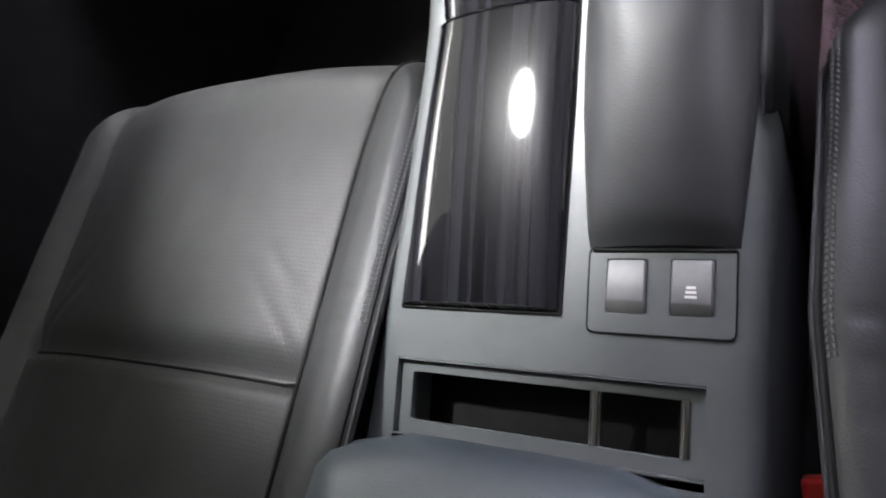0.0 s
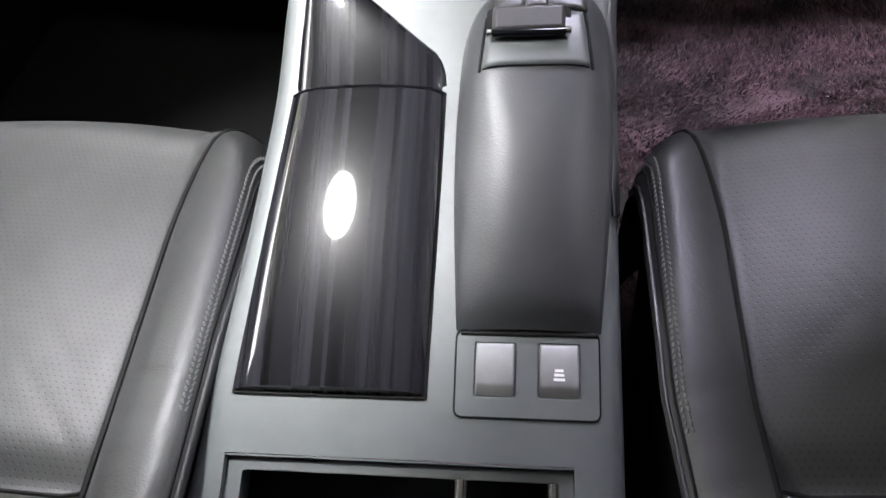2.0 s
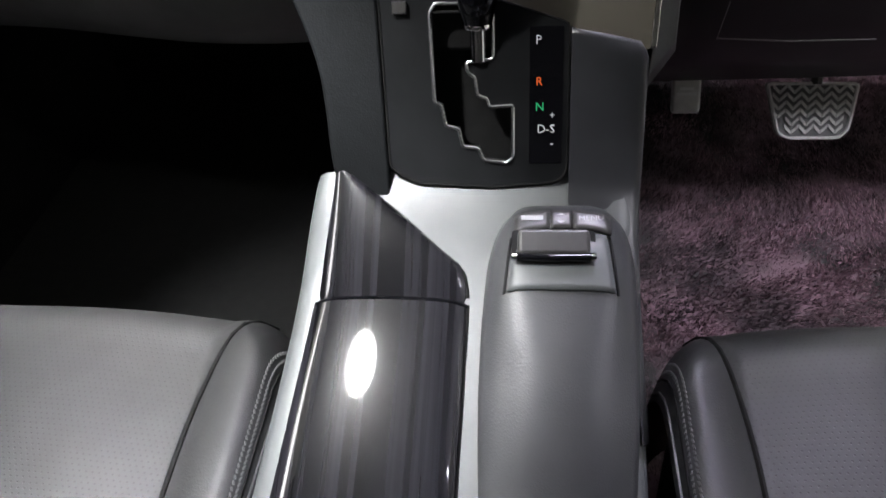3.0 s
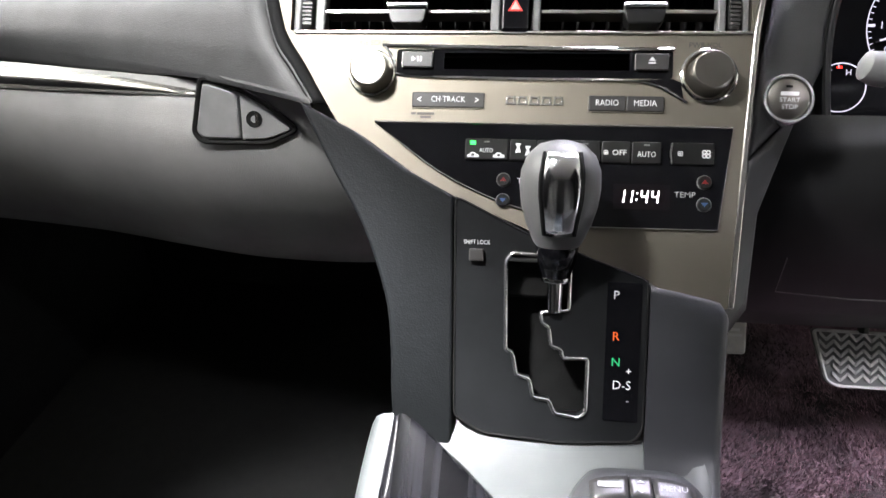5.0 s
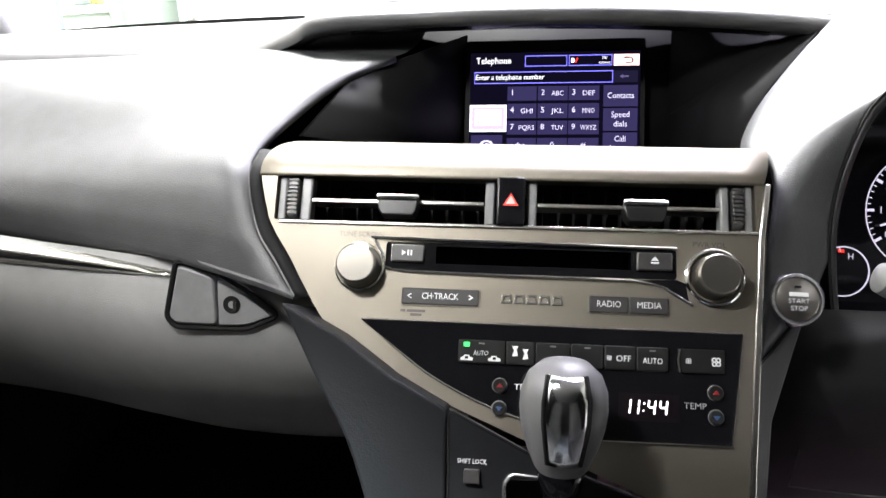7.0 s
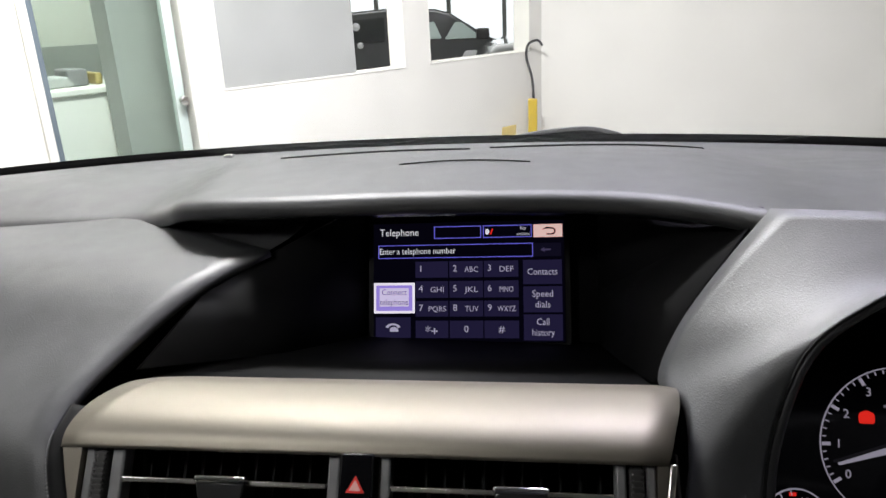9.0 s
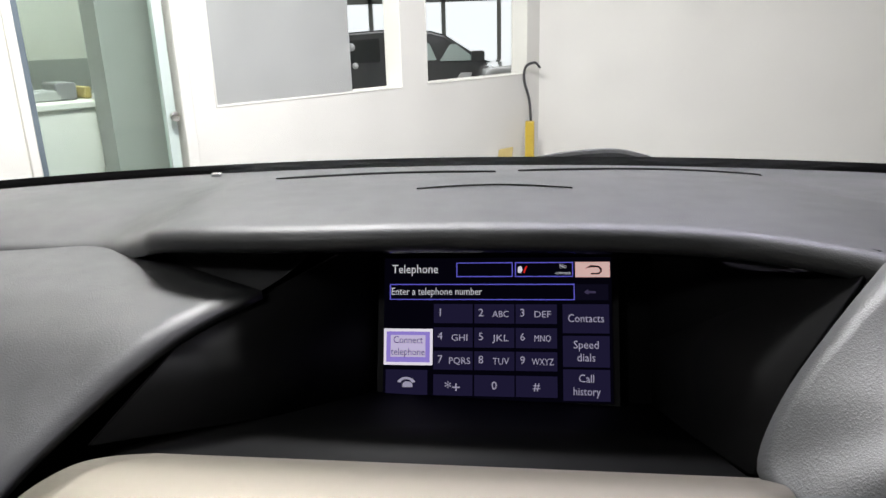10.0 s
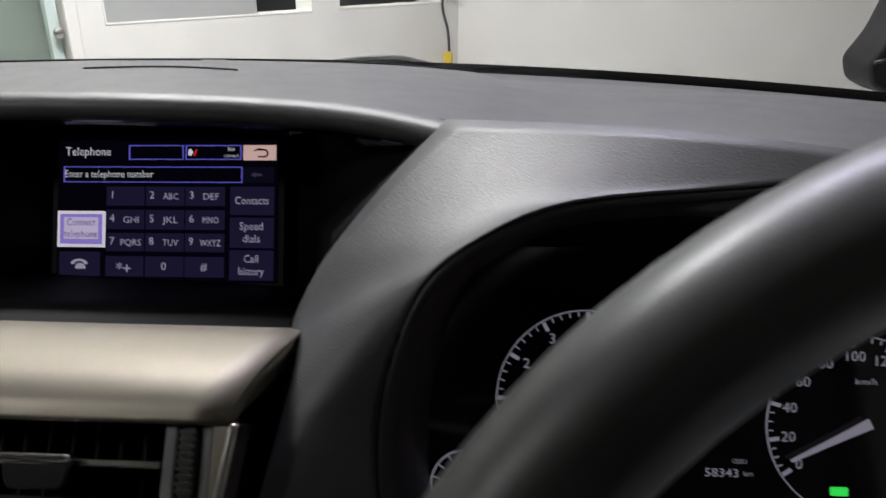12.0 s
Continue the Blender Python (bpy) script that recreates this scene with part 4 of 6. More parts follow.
on_screen("No", 52.0, 47.6, BRIGHT_INK, 5.0, 4.6)
on_screen("connect", 52.0, 42.6, BRIGHT_INK, 11.5, 4.0)
key(61.3, 87.2, 39.2, 50.9, PINK)
part("return_arrow", plate([(0.0685, 0.0458), (0.0730, 0.0485), (0.0730, 0.0467), (0.0785, 0.0467), (0.0798, 0.0452), (0.0798, 0.0438), (0.0785, 0.0425), (0.0730, 0.0425), (0.0730, 0.0413), (0.0790, 0.0413), (0.0812, 0.0433), (0.0812, 0.0458), (0.0790, 0.0479), (0.0730, 0.0479), (0.0730, 0.0479)][:14], 0.0006, 0.0009, SCREEN), BLACK_INK, display, "black return arrow")
part("bluetooth_mark", plate([(0.0175, 0.0432), (0.0195, 0.0425), (0.0212, 0.0452), (0.0198, 0.0478), (0.0178, 0.0472)], 0.0006, 0.0010, SCREEN), PALE, display, "small white link symbol")
part("red_slash", plate([(0.0215, 0.0425), (0.0228, 0.0425), (0.0248, 0.0478), (0.0235, 0.0478)], 0.0006, 0.0010, SCREEN), RED_LIGHT, display, "small red slash")
outline_box(-83.8, 60.6, 21.7, 34.1, BLUE_LINE)
on_screen("Enter a telephone number", -46.5, 28.0, BRIGHT_INK, 72.0, 8.0)
part("delete_arrow", plate([(0.0675, 0.0278), (0.0710, 0.0300), (0.0710, 0.0286), (0.0765, 0.0286), (0.0765, 0.0270), (0.0710, 0.0270), (0.0710, 0.0256)], 0.0006, 0.0010, SCREEN), GREY_INK, display, "grey arrow")
HANDSET = SCREEN @ Matrix.Translation((-0.0697, -0.0418, 0))
bow = [(0.0066 * math.cos(a), -0.0004 + 0.0036 * math.sin(a)) for a in [math.radians(20 + 14 * i) for i in range(11)]]
part("phone_mark", plate(bow + [(-0.0072, -0.0006), (-0.0044, -0.0012)] + [(0.0044 * math.cos(a), -0.0012 + 0.0026 * math.sin(a)) for a in [math.radians(150 - 12 * i) for i in range(11)]] + [(0.0044, -0.0012), (0.0072, -0.0006)], 0.0006, 0.0010, HANDSET), INK, display, "grey handset symbol")
part("phone_mark", plate(rounded([(-0.0032, -0.0046), (0.0052, -0.0046), (0.0046, -0.0016), (0.0024, -0.0002), (-0.0010, -0.0002), (-0.0028, -0.0016)], 0.0007, 2), 0.0006, 0.0010, HANDSET), INK, display, "grey telephone base symbol")
LEDGE = material("visor_gloss", (0.004, 0.004, 0.005), 0.14)
rows = []
for i in range(25):
    x = -0.20 + 0.38 * i / 24
    ly, lz = lip(x)
    rows.append([(x, ly - 0.003 + 0.021 * q, lz - 0.0125 - 0.0147 * q) for q in (0.0, 0.2, 0.4, 0.6)])
thicken(part("hood_visor", sheet(rows), LEDGE, dashboard, "gloss black strip under the hood's lip", sharp=60), 0.002, 1.0)

# ---- vents ----
def vent(u0, u1, wheel_u, tab_u, fins):
    v = part("air_vent", plate(rect(u0 - 0.018, u1 + 0.018, -0.004, 0.044), -0.062, -0.058, STACK), MATT, stack, "black air vent")
    for side in ((-0.004, -0.0005), (0.0385, 0.043)):
        part("duct_wall", plate(rect(u0 - 0.018, u1 + 0.018, *side), -0.06, -0.016, STACK), MATT, v)
    for i in range(fins):
        u = u0 + (u1 - u0) * (i + 0.5) / fins
        part("fin", plate([(u - 0.0007, 0.0), (u + 0.0007, 0.0), (u + 0.0007, 0.038), (u - 0.0007, 0.038)], -0.045, -0.026, STACK), MATT, v)
    sl = part("slat", plate(rect(u0, u1, 0.0165, 0.0175), -0.020, -0.004, STACK), BUTTON, v, "black horizontal slat")
    part("slat_edge", plate(rect(u0, u1, 0.0160, 0.0190), -0.004, -0.0022, STACK), SATIN, sl, "bright slat edge", 0.0006)
    tb = part("tab", plate(rounded(rect(tab_u - 0.0155, tab_u + 0.0155, 0.0180, 0.0215), 0.0015), -0.003, 0.0056, STACK), CHROME, v, "chrome-topped adjuster tab", 0.0015)
    part("tab_grip", plate([(tab_u - 0.0150, 0.0180), (tab_u + 0.0150, 0.0180), (tab_u + 0.0135, 0.010), (tab_u + 0.011, 0.0065), (tab_u - 0.011, 0.0065), (tab_u - 0.0135, 0.010)], -0.012, 0.0030, STACK), CLIMATE_KEY, tb, "", 0.001)
    w = part("thumbwheel", plate(rounded(rect(wheel_u - 0.0038, wheel_u + 0.0038, 0.004, 0.034), 0.003), -0.012, -0.001, STACK), BUTTON, v, "ribbed thumbwheel", 0.002)
    for i in range(9):
        y = 0.0065 + i * 0.0031
        part("rib", plate(rect(wheel_u - 0.0036, wheel_u + 0.0036, y, y + 0.0014), -0.002, -0.0004 + 0.001 * math.sin(math.pi * (i + 0.5) / 9), STACK), BUTTON, w)
    return v


vent(-0.186, -0.0595, -0.2000, -0.1215, 11)
vent(-0.0215, 0.1045, 0.1165, 0.0530, 11)
for a, b in ((-0.2115, -0.2055), (-0.1945, -0.1865), (-0.0590, -0.0520), (-0.0290, -0.0220), (0.1050, 0.1110), (0.1215, 0.1270)):
    part("vent_post", plate(rect(a, b, 0.002, 0.0355), -0.016, -0.0035, STACK), BUTTON_GREY, stack, "grey post in the vent opening", 0.0015)
hazard = part("hazard_button", plate(rounded(rect(-0.0505, -0.0305, 0.0005, 0.0365), 0.002), -0.01, 0.004, STACK), GLOSS, stack, "gloss black hazard button", 0.0025)
RED_INK = material("red_print", (0.75, 0.03, 0.02), 0.4)
PINK_INK = material("pink_print", (0.85, 0.45, 0.42), 0.4)
part("triangle", plate([(-0.0460, 0.0150), (-0.0350, 0.0150), (-0.0405, 0.0245)], 0.004, 0.0045, STACK), RED_INK, hazard, "red warning triangle")
part("triangle_inside", plate([(-0.0440, 0.0162), (-0.0370, 0.0162), (-0.0405, 0.0222)], 0.0044, 0.0049, STACK), PINK_INK, hazard)
part("bright_line", plate(rect(-0.2085, 0.1285, -0.0010, 0.0016), -0.003, 0.0016, STACK), SATIN, stack, "bright line under the vents", 0.0006)

# ---- audio controls ----
KNOB_METAL = material("knob_metal", (0.25, 0.235, 0.21), 0.3, 1.0)


def knob(u, v, r, ring_r):
    k = part("rotary_knob", lathe([(r + 0.0012, 0.0), (r + 0.0008, 0.004), (r, 0.005), (r - 0.0003, 0.0150), (r - 0.0016, 0.0165)], at(STACK, u, v), 40), KNOB_METAL, stack, "satin metal rotary knob")
    part("knob_face", lathe([(r - 0.0017, 0.0155), (r - 0.0020, 0.0160), (0.0005, 0.0160)], at(STACK, u, v), 40), SPUN, k, "spun metal face")
    part("knob_ring", lathe([(ring_r, -0.002), (ring_r, 0.0025), (ring_r - 0.0012, 0.0034), (ring_r - 0.0024, 0.0028), (ring_r - 0.0028, 0.0005)], at(STACK, u, v), 40, True), CHROME if ring_r > 0.019 else SATIN, k, "bright ring")
    return k


SPUN = material("spun_metal", (0.085, 0.080, 0.071), 0.85, 1.0)
bsdf(SPUN).inputs["Anisotropic"].default_value = 0.15
_t = node(SPUN, "ShaderNodeTangent")
_t.direction_type, _t.axis = "RADIAL", "Z"
link(SPUN, _t.outputs[0], bsdf(SPUN).inputs["Tangent"])
knob(-0.146, -0.0315, 0.0143, 0.0178)
knob(0.0985, -0.0310, 0.0143, 0.0198)
part("slot_pocket", plate(rect(-0.132, 0.078, -0.037, -0.009), -0.045, -0.030, STACK), MATT, stack, "dark disc slot")
part("slot_surround", plate(rounded(rect(-0.128, 0.074, -0.0335, -0.0125), 0.003), -0.008, -0.0005, STACK, [rect(-0.092, 0.0435, -0.0275, -0.0150)]), GLOSS, stack, "gloss black disc slot surround")
part("slot_line", tube(curve([(-0.139, -0.0100, 0.001), (-0.1, -0.0105, 0.001), (0.0, -0.0115, 0.001), (0.074, -0.0120, 0.001)], 6), 0.0013, 8, STACK), CHROME, stack, "chrome line over the disc slot")
part("slot_line", tube(curve([(-0.137, -0.0105, 0.0006), (-0.130, -0.0215, 0.0006), (-0.124, -0.0325, 0.0006), (-0.06, -0.0345, 0.0008), (0.0, -0.0350, 0.0008), (0.040, -0.0352, 0.0008), (0.060, -0.0375, 0.0006), (0.074, -0.0445, 0.0006), (0.084, -0.0505, 0.0006)], 6), 0.0012, 8, STACK), CHROME, stack, "chrome line under the disc slot")
part("swoosh", plate(curve([(0.030, -0.0350, 0), (0.055, -0.0368, 0), (0.070, -0.0425, 0), (0.082, -0.0500, 0)], 5) + [(0.0795, -0.036), (0.074, -0.0335)], 0.0, 0.0007, STACK), GLOSS, stack, "dark sweep towards the volume knob")


def push(name, x0, x1, y0, y1, mat, h=0.0025, r=0.0012, m=STACK, label="", parent=None, base=-0.004, edge=0.0007):
    return part(name, plate(rounded(rect(x0, x1, y0, y1), r), base, h, m), mat, parent or stack, label, edge)


b = push("play_button", -0.1235, -0.1005, -0.0270, -0.0150, BUTTON, 0.003, label="black play button")
part("button_edge", plate(rounded(rect(-0.1238, -0.1002, -0.0273, -0.0147), 0.0012), -0.002, 0.0016, STACK), SATIN, b)
part("play_sign", plate([(-0.1160, -0.0228), (-0.1160, -0.0190), (-0.1130, -0.0209)], 0.003, 0.0034, STACK), WHITE_INK, b)
for x in (-0.1120, -0.1098):
    part("pause_bar", plate(rect(x, x + 0.0011, -0.0228, -0.0190), 0.003, 0.0034, STACK), WHITE_INK, b)
b = push("eject_button", 0.0470, 0.0705, -0.0275, -0.0155, BUTTON, 0.003, label="black eject button")
part("button_edge", plate(rounded(rect(0.0467, 0.0708, -0.0278, -0.0152), 0.0012), -0.002, 0.0016, STACK), SATIN, b)
part("eject_sign", plate([(0.0562, -0.0212), (0.0614, -0.0212), (0.0588, -0.0182)], 0.003, 0.0034, STACK), WHITE_INK, b)
part("eject_bar", plate(rect(0.0562, 0.0614, -0.0232, -0.0221), 0.003, 0.0034, STACK), WHITE_INK, b)
b = push("track_button", -0.1145, -0.0605, -0.0570, -0.0455, BUTTON, 0.002, label="black rocker button lettered CH TRACK")
part("button_edge", plate(rounded(rect(-0.1152, -0.0598, -0.0577, -0.0448), 0.0012), -0.002, 0.0010, STACK), SILVER, b)
words("lettering", "CH\u00b7TRACK", -0.0875, -0.0512, 0.0024, STACK, WHITE_INK, b, 0.0255, 0.0062)
for x, s_ in ((-0.1090, 1), (-0.0660, -1)):
    part("chevron", plate([(x - 0.0017 * s_, -0.0512), (x + 0.0015 * s_, -0.0492), (x + 0.0015 * s_, -0.0500), (x - 0.0004 * s_, -0.0512), (x + 0.0015 * s_, -0.0524), (x + 0.0015 * s_, -0.0532)], 0.002, 0.0024, STACK), WHITE_INK, b)
for name, x0, x1, word in (("radio_button", 0.0150, 0.0412, "RADIO"), ("media_button", 0.0418, 0.0680, "MEDIA")):
    b = push(name, x0, x1, -0.0578, -0.0465, BUTTON, 0.002, label="black button lettered " + word)
    part("button_edge", plate(rounded(rect(x0 - 0.0006, x1 + 0.0006, -0.0585, -0.0458), 0.0010), -0.002, 0.0010, STACK), SILVER, b)
    words("lettering", word, (x0 + x1) / 2, -0.0521, 0.0024, STACK, WHITE_INK, b, 0.0160, 0.0062)
words("print", "TUNE\u00b7SCROLL", -0.147, -0.0080, 0.0003, STACK, DARK_INK, stack, 0.0315, 0.0055)
words("print", "PWR\u00b7VOL", 0.0960, -0.0085, 0.0003, STACK, DARK_INK, stack, 0.0225, 0.0055)
for i in range(5):
    x = -0.0452 + i * 0.0087
    part("badge_bar", plate([(x, -0.0540), (x + 0.0078, -0.0540), (x + 0.0070, -0.0475), (x + 0.0008, -0.0475)], -0.001, 0.0007, STACK, [[(x + 0.0018, -0.0524), (x + 0.0060, -0.0524), (x + 0.0056, -0.0492), (x + 0.0022, -0.0492)]]), SATIN, stack, "plain bright badge shape", 0.0002)
for x0, x1, y in ((-0.1150, -0.1115, -0.0615), (-0.1105, -0.0975, -0.0615), (-0.1080, -0.1000, -0.0642)):
    part("print_bar", plate(rect(x0, x1, y - 0.0009, y + 0.0009), 0.0, 0.0003, STACK), DARK_INK, stack)

# ---- climate panel ----
CK = []
for i, (x0, x1) in enumerate(((-0.0730, -0.0412), (-0.0405, -0.0212), (-0.0205, 0.0025), (0.0032, 0.0246), (0.0253, 0.0458), (0.0465, 0.0670), (0.0735, 0.1035))):
    b = push("climate_button", x0, x1, -0.0958, -0.0800, CLIMATE_KEY, 0.0030, 0.0015, label="black climate button")
    CK.append(b)
    if i in (0, 2, 3, 5):
        part("lamp_window", plate(rect((x0 + x1) / 2 - 0.002, (x0 + x1) / 2 + 0.002, -0.0829, -0.0818), 0.003, 0.0032, STACK), BUTTON_GREY, b)
part("lit_lamp", plate(rounded(rect(-0.0693, -0.0653, -0.0848, -0.0818), 0.0006), 0.003, 0.0035, STACK), GREEN_LIGHT, CK[0], "lit green lamp")


def little_car(x, y, parent):
    part("car_sign", plate(rounded([(x - 0.0042, y - 0.0016), (x + 0.0042, y - 0.0016), (x + 0.0042, y + 0.0003), (x + 0.0022, y + 0.0008), (x + 0.0012, y + 0.0021), (x - 0.0016, y + 0.0021), (x - 0.0028, y + 0.0006), (x - 0.0042, y + 0.0003)], 0.0004, 2), 0.003, 0.0034, STACK, [rounded(rect(x - 0.0012, x + 0.0010, y - 0.0006, y + 0.0012), 0.0004, 2)]), WHITE_INK, parent)


little_car(-0.0670, -0.0925, CK[0])
little_car(-0.0482, -0.0925, CK[0])
words("lettering", "AUTO", -0.0575, -0.0890, 0.0034, STACK, WHITE_INK, CK[0], 0.0100, 0.0045)
for x, y in ((-0.0345, -0.0862), (-0.0275, -0.0880)):
    part("airflow_sign", plate(rounded([(x - 0.002, y - 0.004), (x + 0.0022, y - 0.0035), (x + 0.001, y + 0.001), (x + 0.0025, y + 0.003), (x - 0.002, y + 0.003), (x - 0.0005, y)], 0.0005, 2), 0.003, 0.0034, STACK), WHITE_INK, CK[1])
words("lettering", "OFF", 0.0378, -0.0885, 0.0034, STACK, WHITE_INK, CK[4], 0.0098, 0.0058)
words("lettering", "AUTO", 0.0568, -0.0893, 0.0034, STACK, WHITE_INK, CK[5], 0.0130, 0.0056)


def fan_sign(x, y, r, parent):
    for i in range(4):
        a = math.pi / 4 + i * math.pi / 2
        part("fan_blade", plate(ring(r * 0.5, 10, x + r * 0.55 * math.cos(a), y + r * 0.55 * math.sin(a)), 0.003, 0.0034, STACK, [ring(r * 0.25, 8, x + r * 0.55 * math.cos(a), y + r * 0.55 * math.sin(a))]), WHITE_INK, parent)


fan_sign(0.0283, -0.0883, 0.0018, CK[4])
fan_sign(0.0800, -0.0880, 0.0020, CK[6])
fan_sign(0.0978, -0.0880, 0.0034, CK[6])
part("fan_grip", plate(curve([(0.0738, -0.0955, 0), (0.0725, -0.0880, 0), (0.0738, -0.0805, 0)], 4) + [(0.0748, -0.0805), (0.0738, -0.0880), (0.0748, -0.0955)], 0.0025, 0.0042, STACK), SATIN, CK[6])
BLUE_INK = material("blue_print", (0.03, 0.07, 0.17), 0.4)
DARK_RED_INK = material("dark_red_print", (0.22, 0.012, 0.012), 0.4)
for u, v, ink, up in ((-0.0440, -0.1100, DARK_RED_INK, 1), (-0.0440, -0.1250, BLUE_INK, -1), (0.0972, -0.1080, DARK_RED_INK, 1), (0.0972, -0.1238, BLUE_INK, -1)):
    b = part("temperature_button", lathe([(0.0048, 0.0), (0.0048, 0.003), (0.0042, 0.0038), (0.0005, 0.0036)], at(STACK, u, v), 24), CLIMATE_KEY, stack, "round black temperature button")
    part("button_ring", tube([(u + 0.0049 * math.cos(a), v + 0.0049 * math.sin(a), 0.0016) for a in [i * math.pi / 12 for i in range(24)]], 0.0004, 6, STACK, True), BUTTON_GREY, b)
    part("arrow_sign", plate([(u - 0.0024, v - 0.0012 * up), (u + 0.0024, v - 0.0012 * up), (u, v + 0.0018 * up)], 0.0037, 0.0041, STACK), ink, b)
words("print", "TEMP", 0.0842, -0.1172, 0.0014, STACK, DIM_INK, stack, 0.0145, 0.0058)
words("print", "TEMP", -0.0270, -0.1105, 0.0014, STACK, WHITE_INK, stack, 0.0145, 0.0058)
CLOCK = part("clock_window", plate(rect(0.0345, 0.0740, -0.1285, -0.1105), 0.001, 0.0016, STACK), material("clock_glass", (0.006, 0.004, 0.005), 0.08), stack, "dark clock window")
SEG = {"1": "bc", "4": "fgbc"}


def digit(ch, x, y, w, h, parent):
    """A seven-segment figure, leaning a little."""
    lean = 0.12
    seg = {"a": (0, h, w, h), "g": (0, h / 2, w, h / 2), "d": (0, 0, w, 0), "f": (0, h / 2, 0, h), "b": (w, h / 2, w, h), "e": (0, 0, 0, h / 2), "c": (w, 0, w, h / 2)}
    t = 0.00055
    for s_ in SEG[ch]:
        x0, y0, x1, y1 = seg[s_]
        if x0 == x1:
            p = [(x0 - t, y0 + 0.0004), (x0 + t, y0 + 0.0004), (x1 + t, y1 - 0.0004), (x1 - t, y1 - 0.0004)]
        else:
            p = [(x0 + 0.0004, y0 - t), (x1 - 0.0004, y0 - t), (x1 - 0.0004, y0 + t), (x0 + 0.0004, y0 + t)]
        part("segment", plate([(x + a + lean * b_, y + b_) for a, b_ in p], 0.0016, 0.0020, STACK), WHITE_LIGHT, parent)


for ch, x in (("1", 0.0375), ("1", 0.0430), ("4", 0.0535), ("4", 0.0610)):
    digit(ch, x, -0.1240, 0.0042, 0.0095, CLOCK)
for y in (-0.1215, -0.1170):
    part("colon_dot", plate(ring(0.0006, 8, 0.0505 + 0.12 * (y + 0.124), y), 0.0016, 0.0020, STACK), WHITE_LIGHT, CLOCK)
part("climate_rim", tube([(x, y, 0.0012) for x, y in CLIMATE], 0.0008, 6, STACK, True), SATIN, stack, "thin bright rim of the climate panel")

# ---- gear selector details ----
panel = part("position_panel", plate(rounded(rect(0.0305, 0.0535, -0.1095, -0.0150), 0.001), -0.002, 0.0006, SHIFT), GLOSS, shifter, "gloss black gear position strip")
RED_DIM = glow("red_mark", (0.75, 0.12, 0.03), 0.8)
GREEN_DIM = glow("green_mark", (0.05, 0.55, 0.22), 0.6)
for ch, x, y, mat, size in (("P", 0.0365, -0.0240, WHITE_INK, 0.0085), ("R", 0.0372, -0.0520, RED_DIM, 0.0082), ("N", 0.0378, -0.0695, GREEN_DIM, 0.0082), ("D-S", 0.0423, -0.0850, WHITE_INK, 0.0085), ("+", 0.0466, -0.0755, WHITE_INK, 0.0078), ("-", 0.0466, -0.0950, WHITE_INK, 0.0078)):
    words("gear_mark", ch, x, y, 0.0010, SHIFT, mat, panel, 0.0118 if ch == "D-S" else None, size)
b = push("shift_lock_button", -0.0645, -0.0545, -0.0045, 0.0040, BUTTON, 0.0040, 0.0008, SHIFT, "small black shift lock button", shifter)
words("print", "SHIFT LOCK", -0.0595, 0.0085, 0.0006, SHIFT, WHITE_INK, shifter, 0.0185, 0.0042)
part("plate_seam", tube([(x, y, 0.0) for x, y in rounded(PLATE, 0.006)], 0.0009, 6, SHIFT, True), MATT, shifter, "dark seam round the plate")
part("well_slope", plate(rounded(rect(-0.040, 0.004, -0.030, -0.002), 0.003), -0.05, -0.016, SHIFT), MATT, shifter, "dark sliding cover in the gate", 0.006)
INLAY = material("inlay_chrome", (0.78, 0.78, 0.79), 0.14, 1.0)
inlay = []
for i in range(13):
    h = 0.064 + 0.053 * i / 12
    r = along([(a[1], a[0]) for a in KNOB], h) * 0.95
    w = 0.0122 - 0.0035 * max(0.0, 1 - i / 6) - 0.002 * max(0.0, (i - 9) / 3)
    inlay.append([(w * t, -math.sqrt(max(r * r - (w * t) ** 2, 1e-8)) - 0.0008 - 0.0008 * (1 - t * t), h) for t in [-1 + 2 * j / 10 for j in range(11)]])
bm = sheet(inlay)
bm.transform(LEVER)
thicken(part("inlay", bm, INLAY, lever, "chrome inlay on the knob face", sharp=70), 0.002, 0)
for s_ in (-1, 1):
    part("knob_groove", tube([LEVER @ Vector((s_ * (abs(r[0][0]) + 0.001), r[0][1] * 1.0 - 0.0002, r[0][2])) for r in inlay], 0.0012, 6), MATT, lever, "dark groove beside the inlay")
part("lower_socket", lathe([(0.0095, 0.030), (0.0125, 0.042), (0.0150, 0.056), (0.0170, 0.064), (0.012, 0.066)], LEVER @ Matrix.Diagonal((1, 0.95, 1, 1)), 28), GLOSS, lever, "gloss black socket")
part("socket_ring", lathe([(0.0098, 0.0285), (0.0102, 0.0300), (0.0098, 0.0315)], LEVER, 28, False), CHROME, lever, "chrome ring")

# ---- console details ----
pod_plate = part("controller_plate", sheet([[on_pod(x, y, 0.0010) for x in [0.0175 + 0.004 * q + (0.0695 - 0.008 * q) * j / 16 for j in range(17)]] for y, q in [(-0.549 + 0.040 * i / 10, i / 10) for i in range(11)]]), FRAME_GREY, console, "grey satin plate round the controller")
thicken(pod_plate, 0.002, 0.4)
for x, lean in ((0.0150, 0.004), (0.0895, -0.004)):
    part("plate_slot", tube([on_pod(x + lean * i / 8, -0.549 + 0.040 * i / 8, 0.0002) for i in range(9)], 0.0011, 8), MATT, pod_plate, "dark slot beside the plate")
part("plate_slot", tube([on_pod(0.0205 + 0.0635 * i / 12, -0.5085, 0.0002) for i in range(13)], 0.0012, 8), MATT, pod_plate, "dark slot in front of the plate")
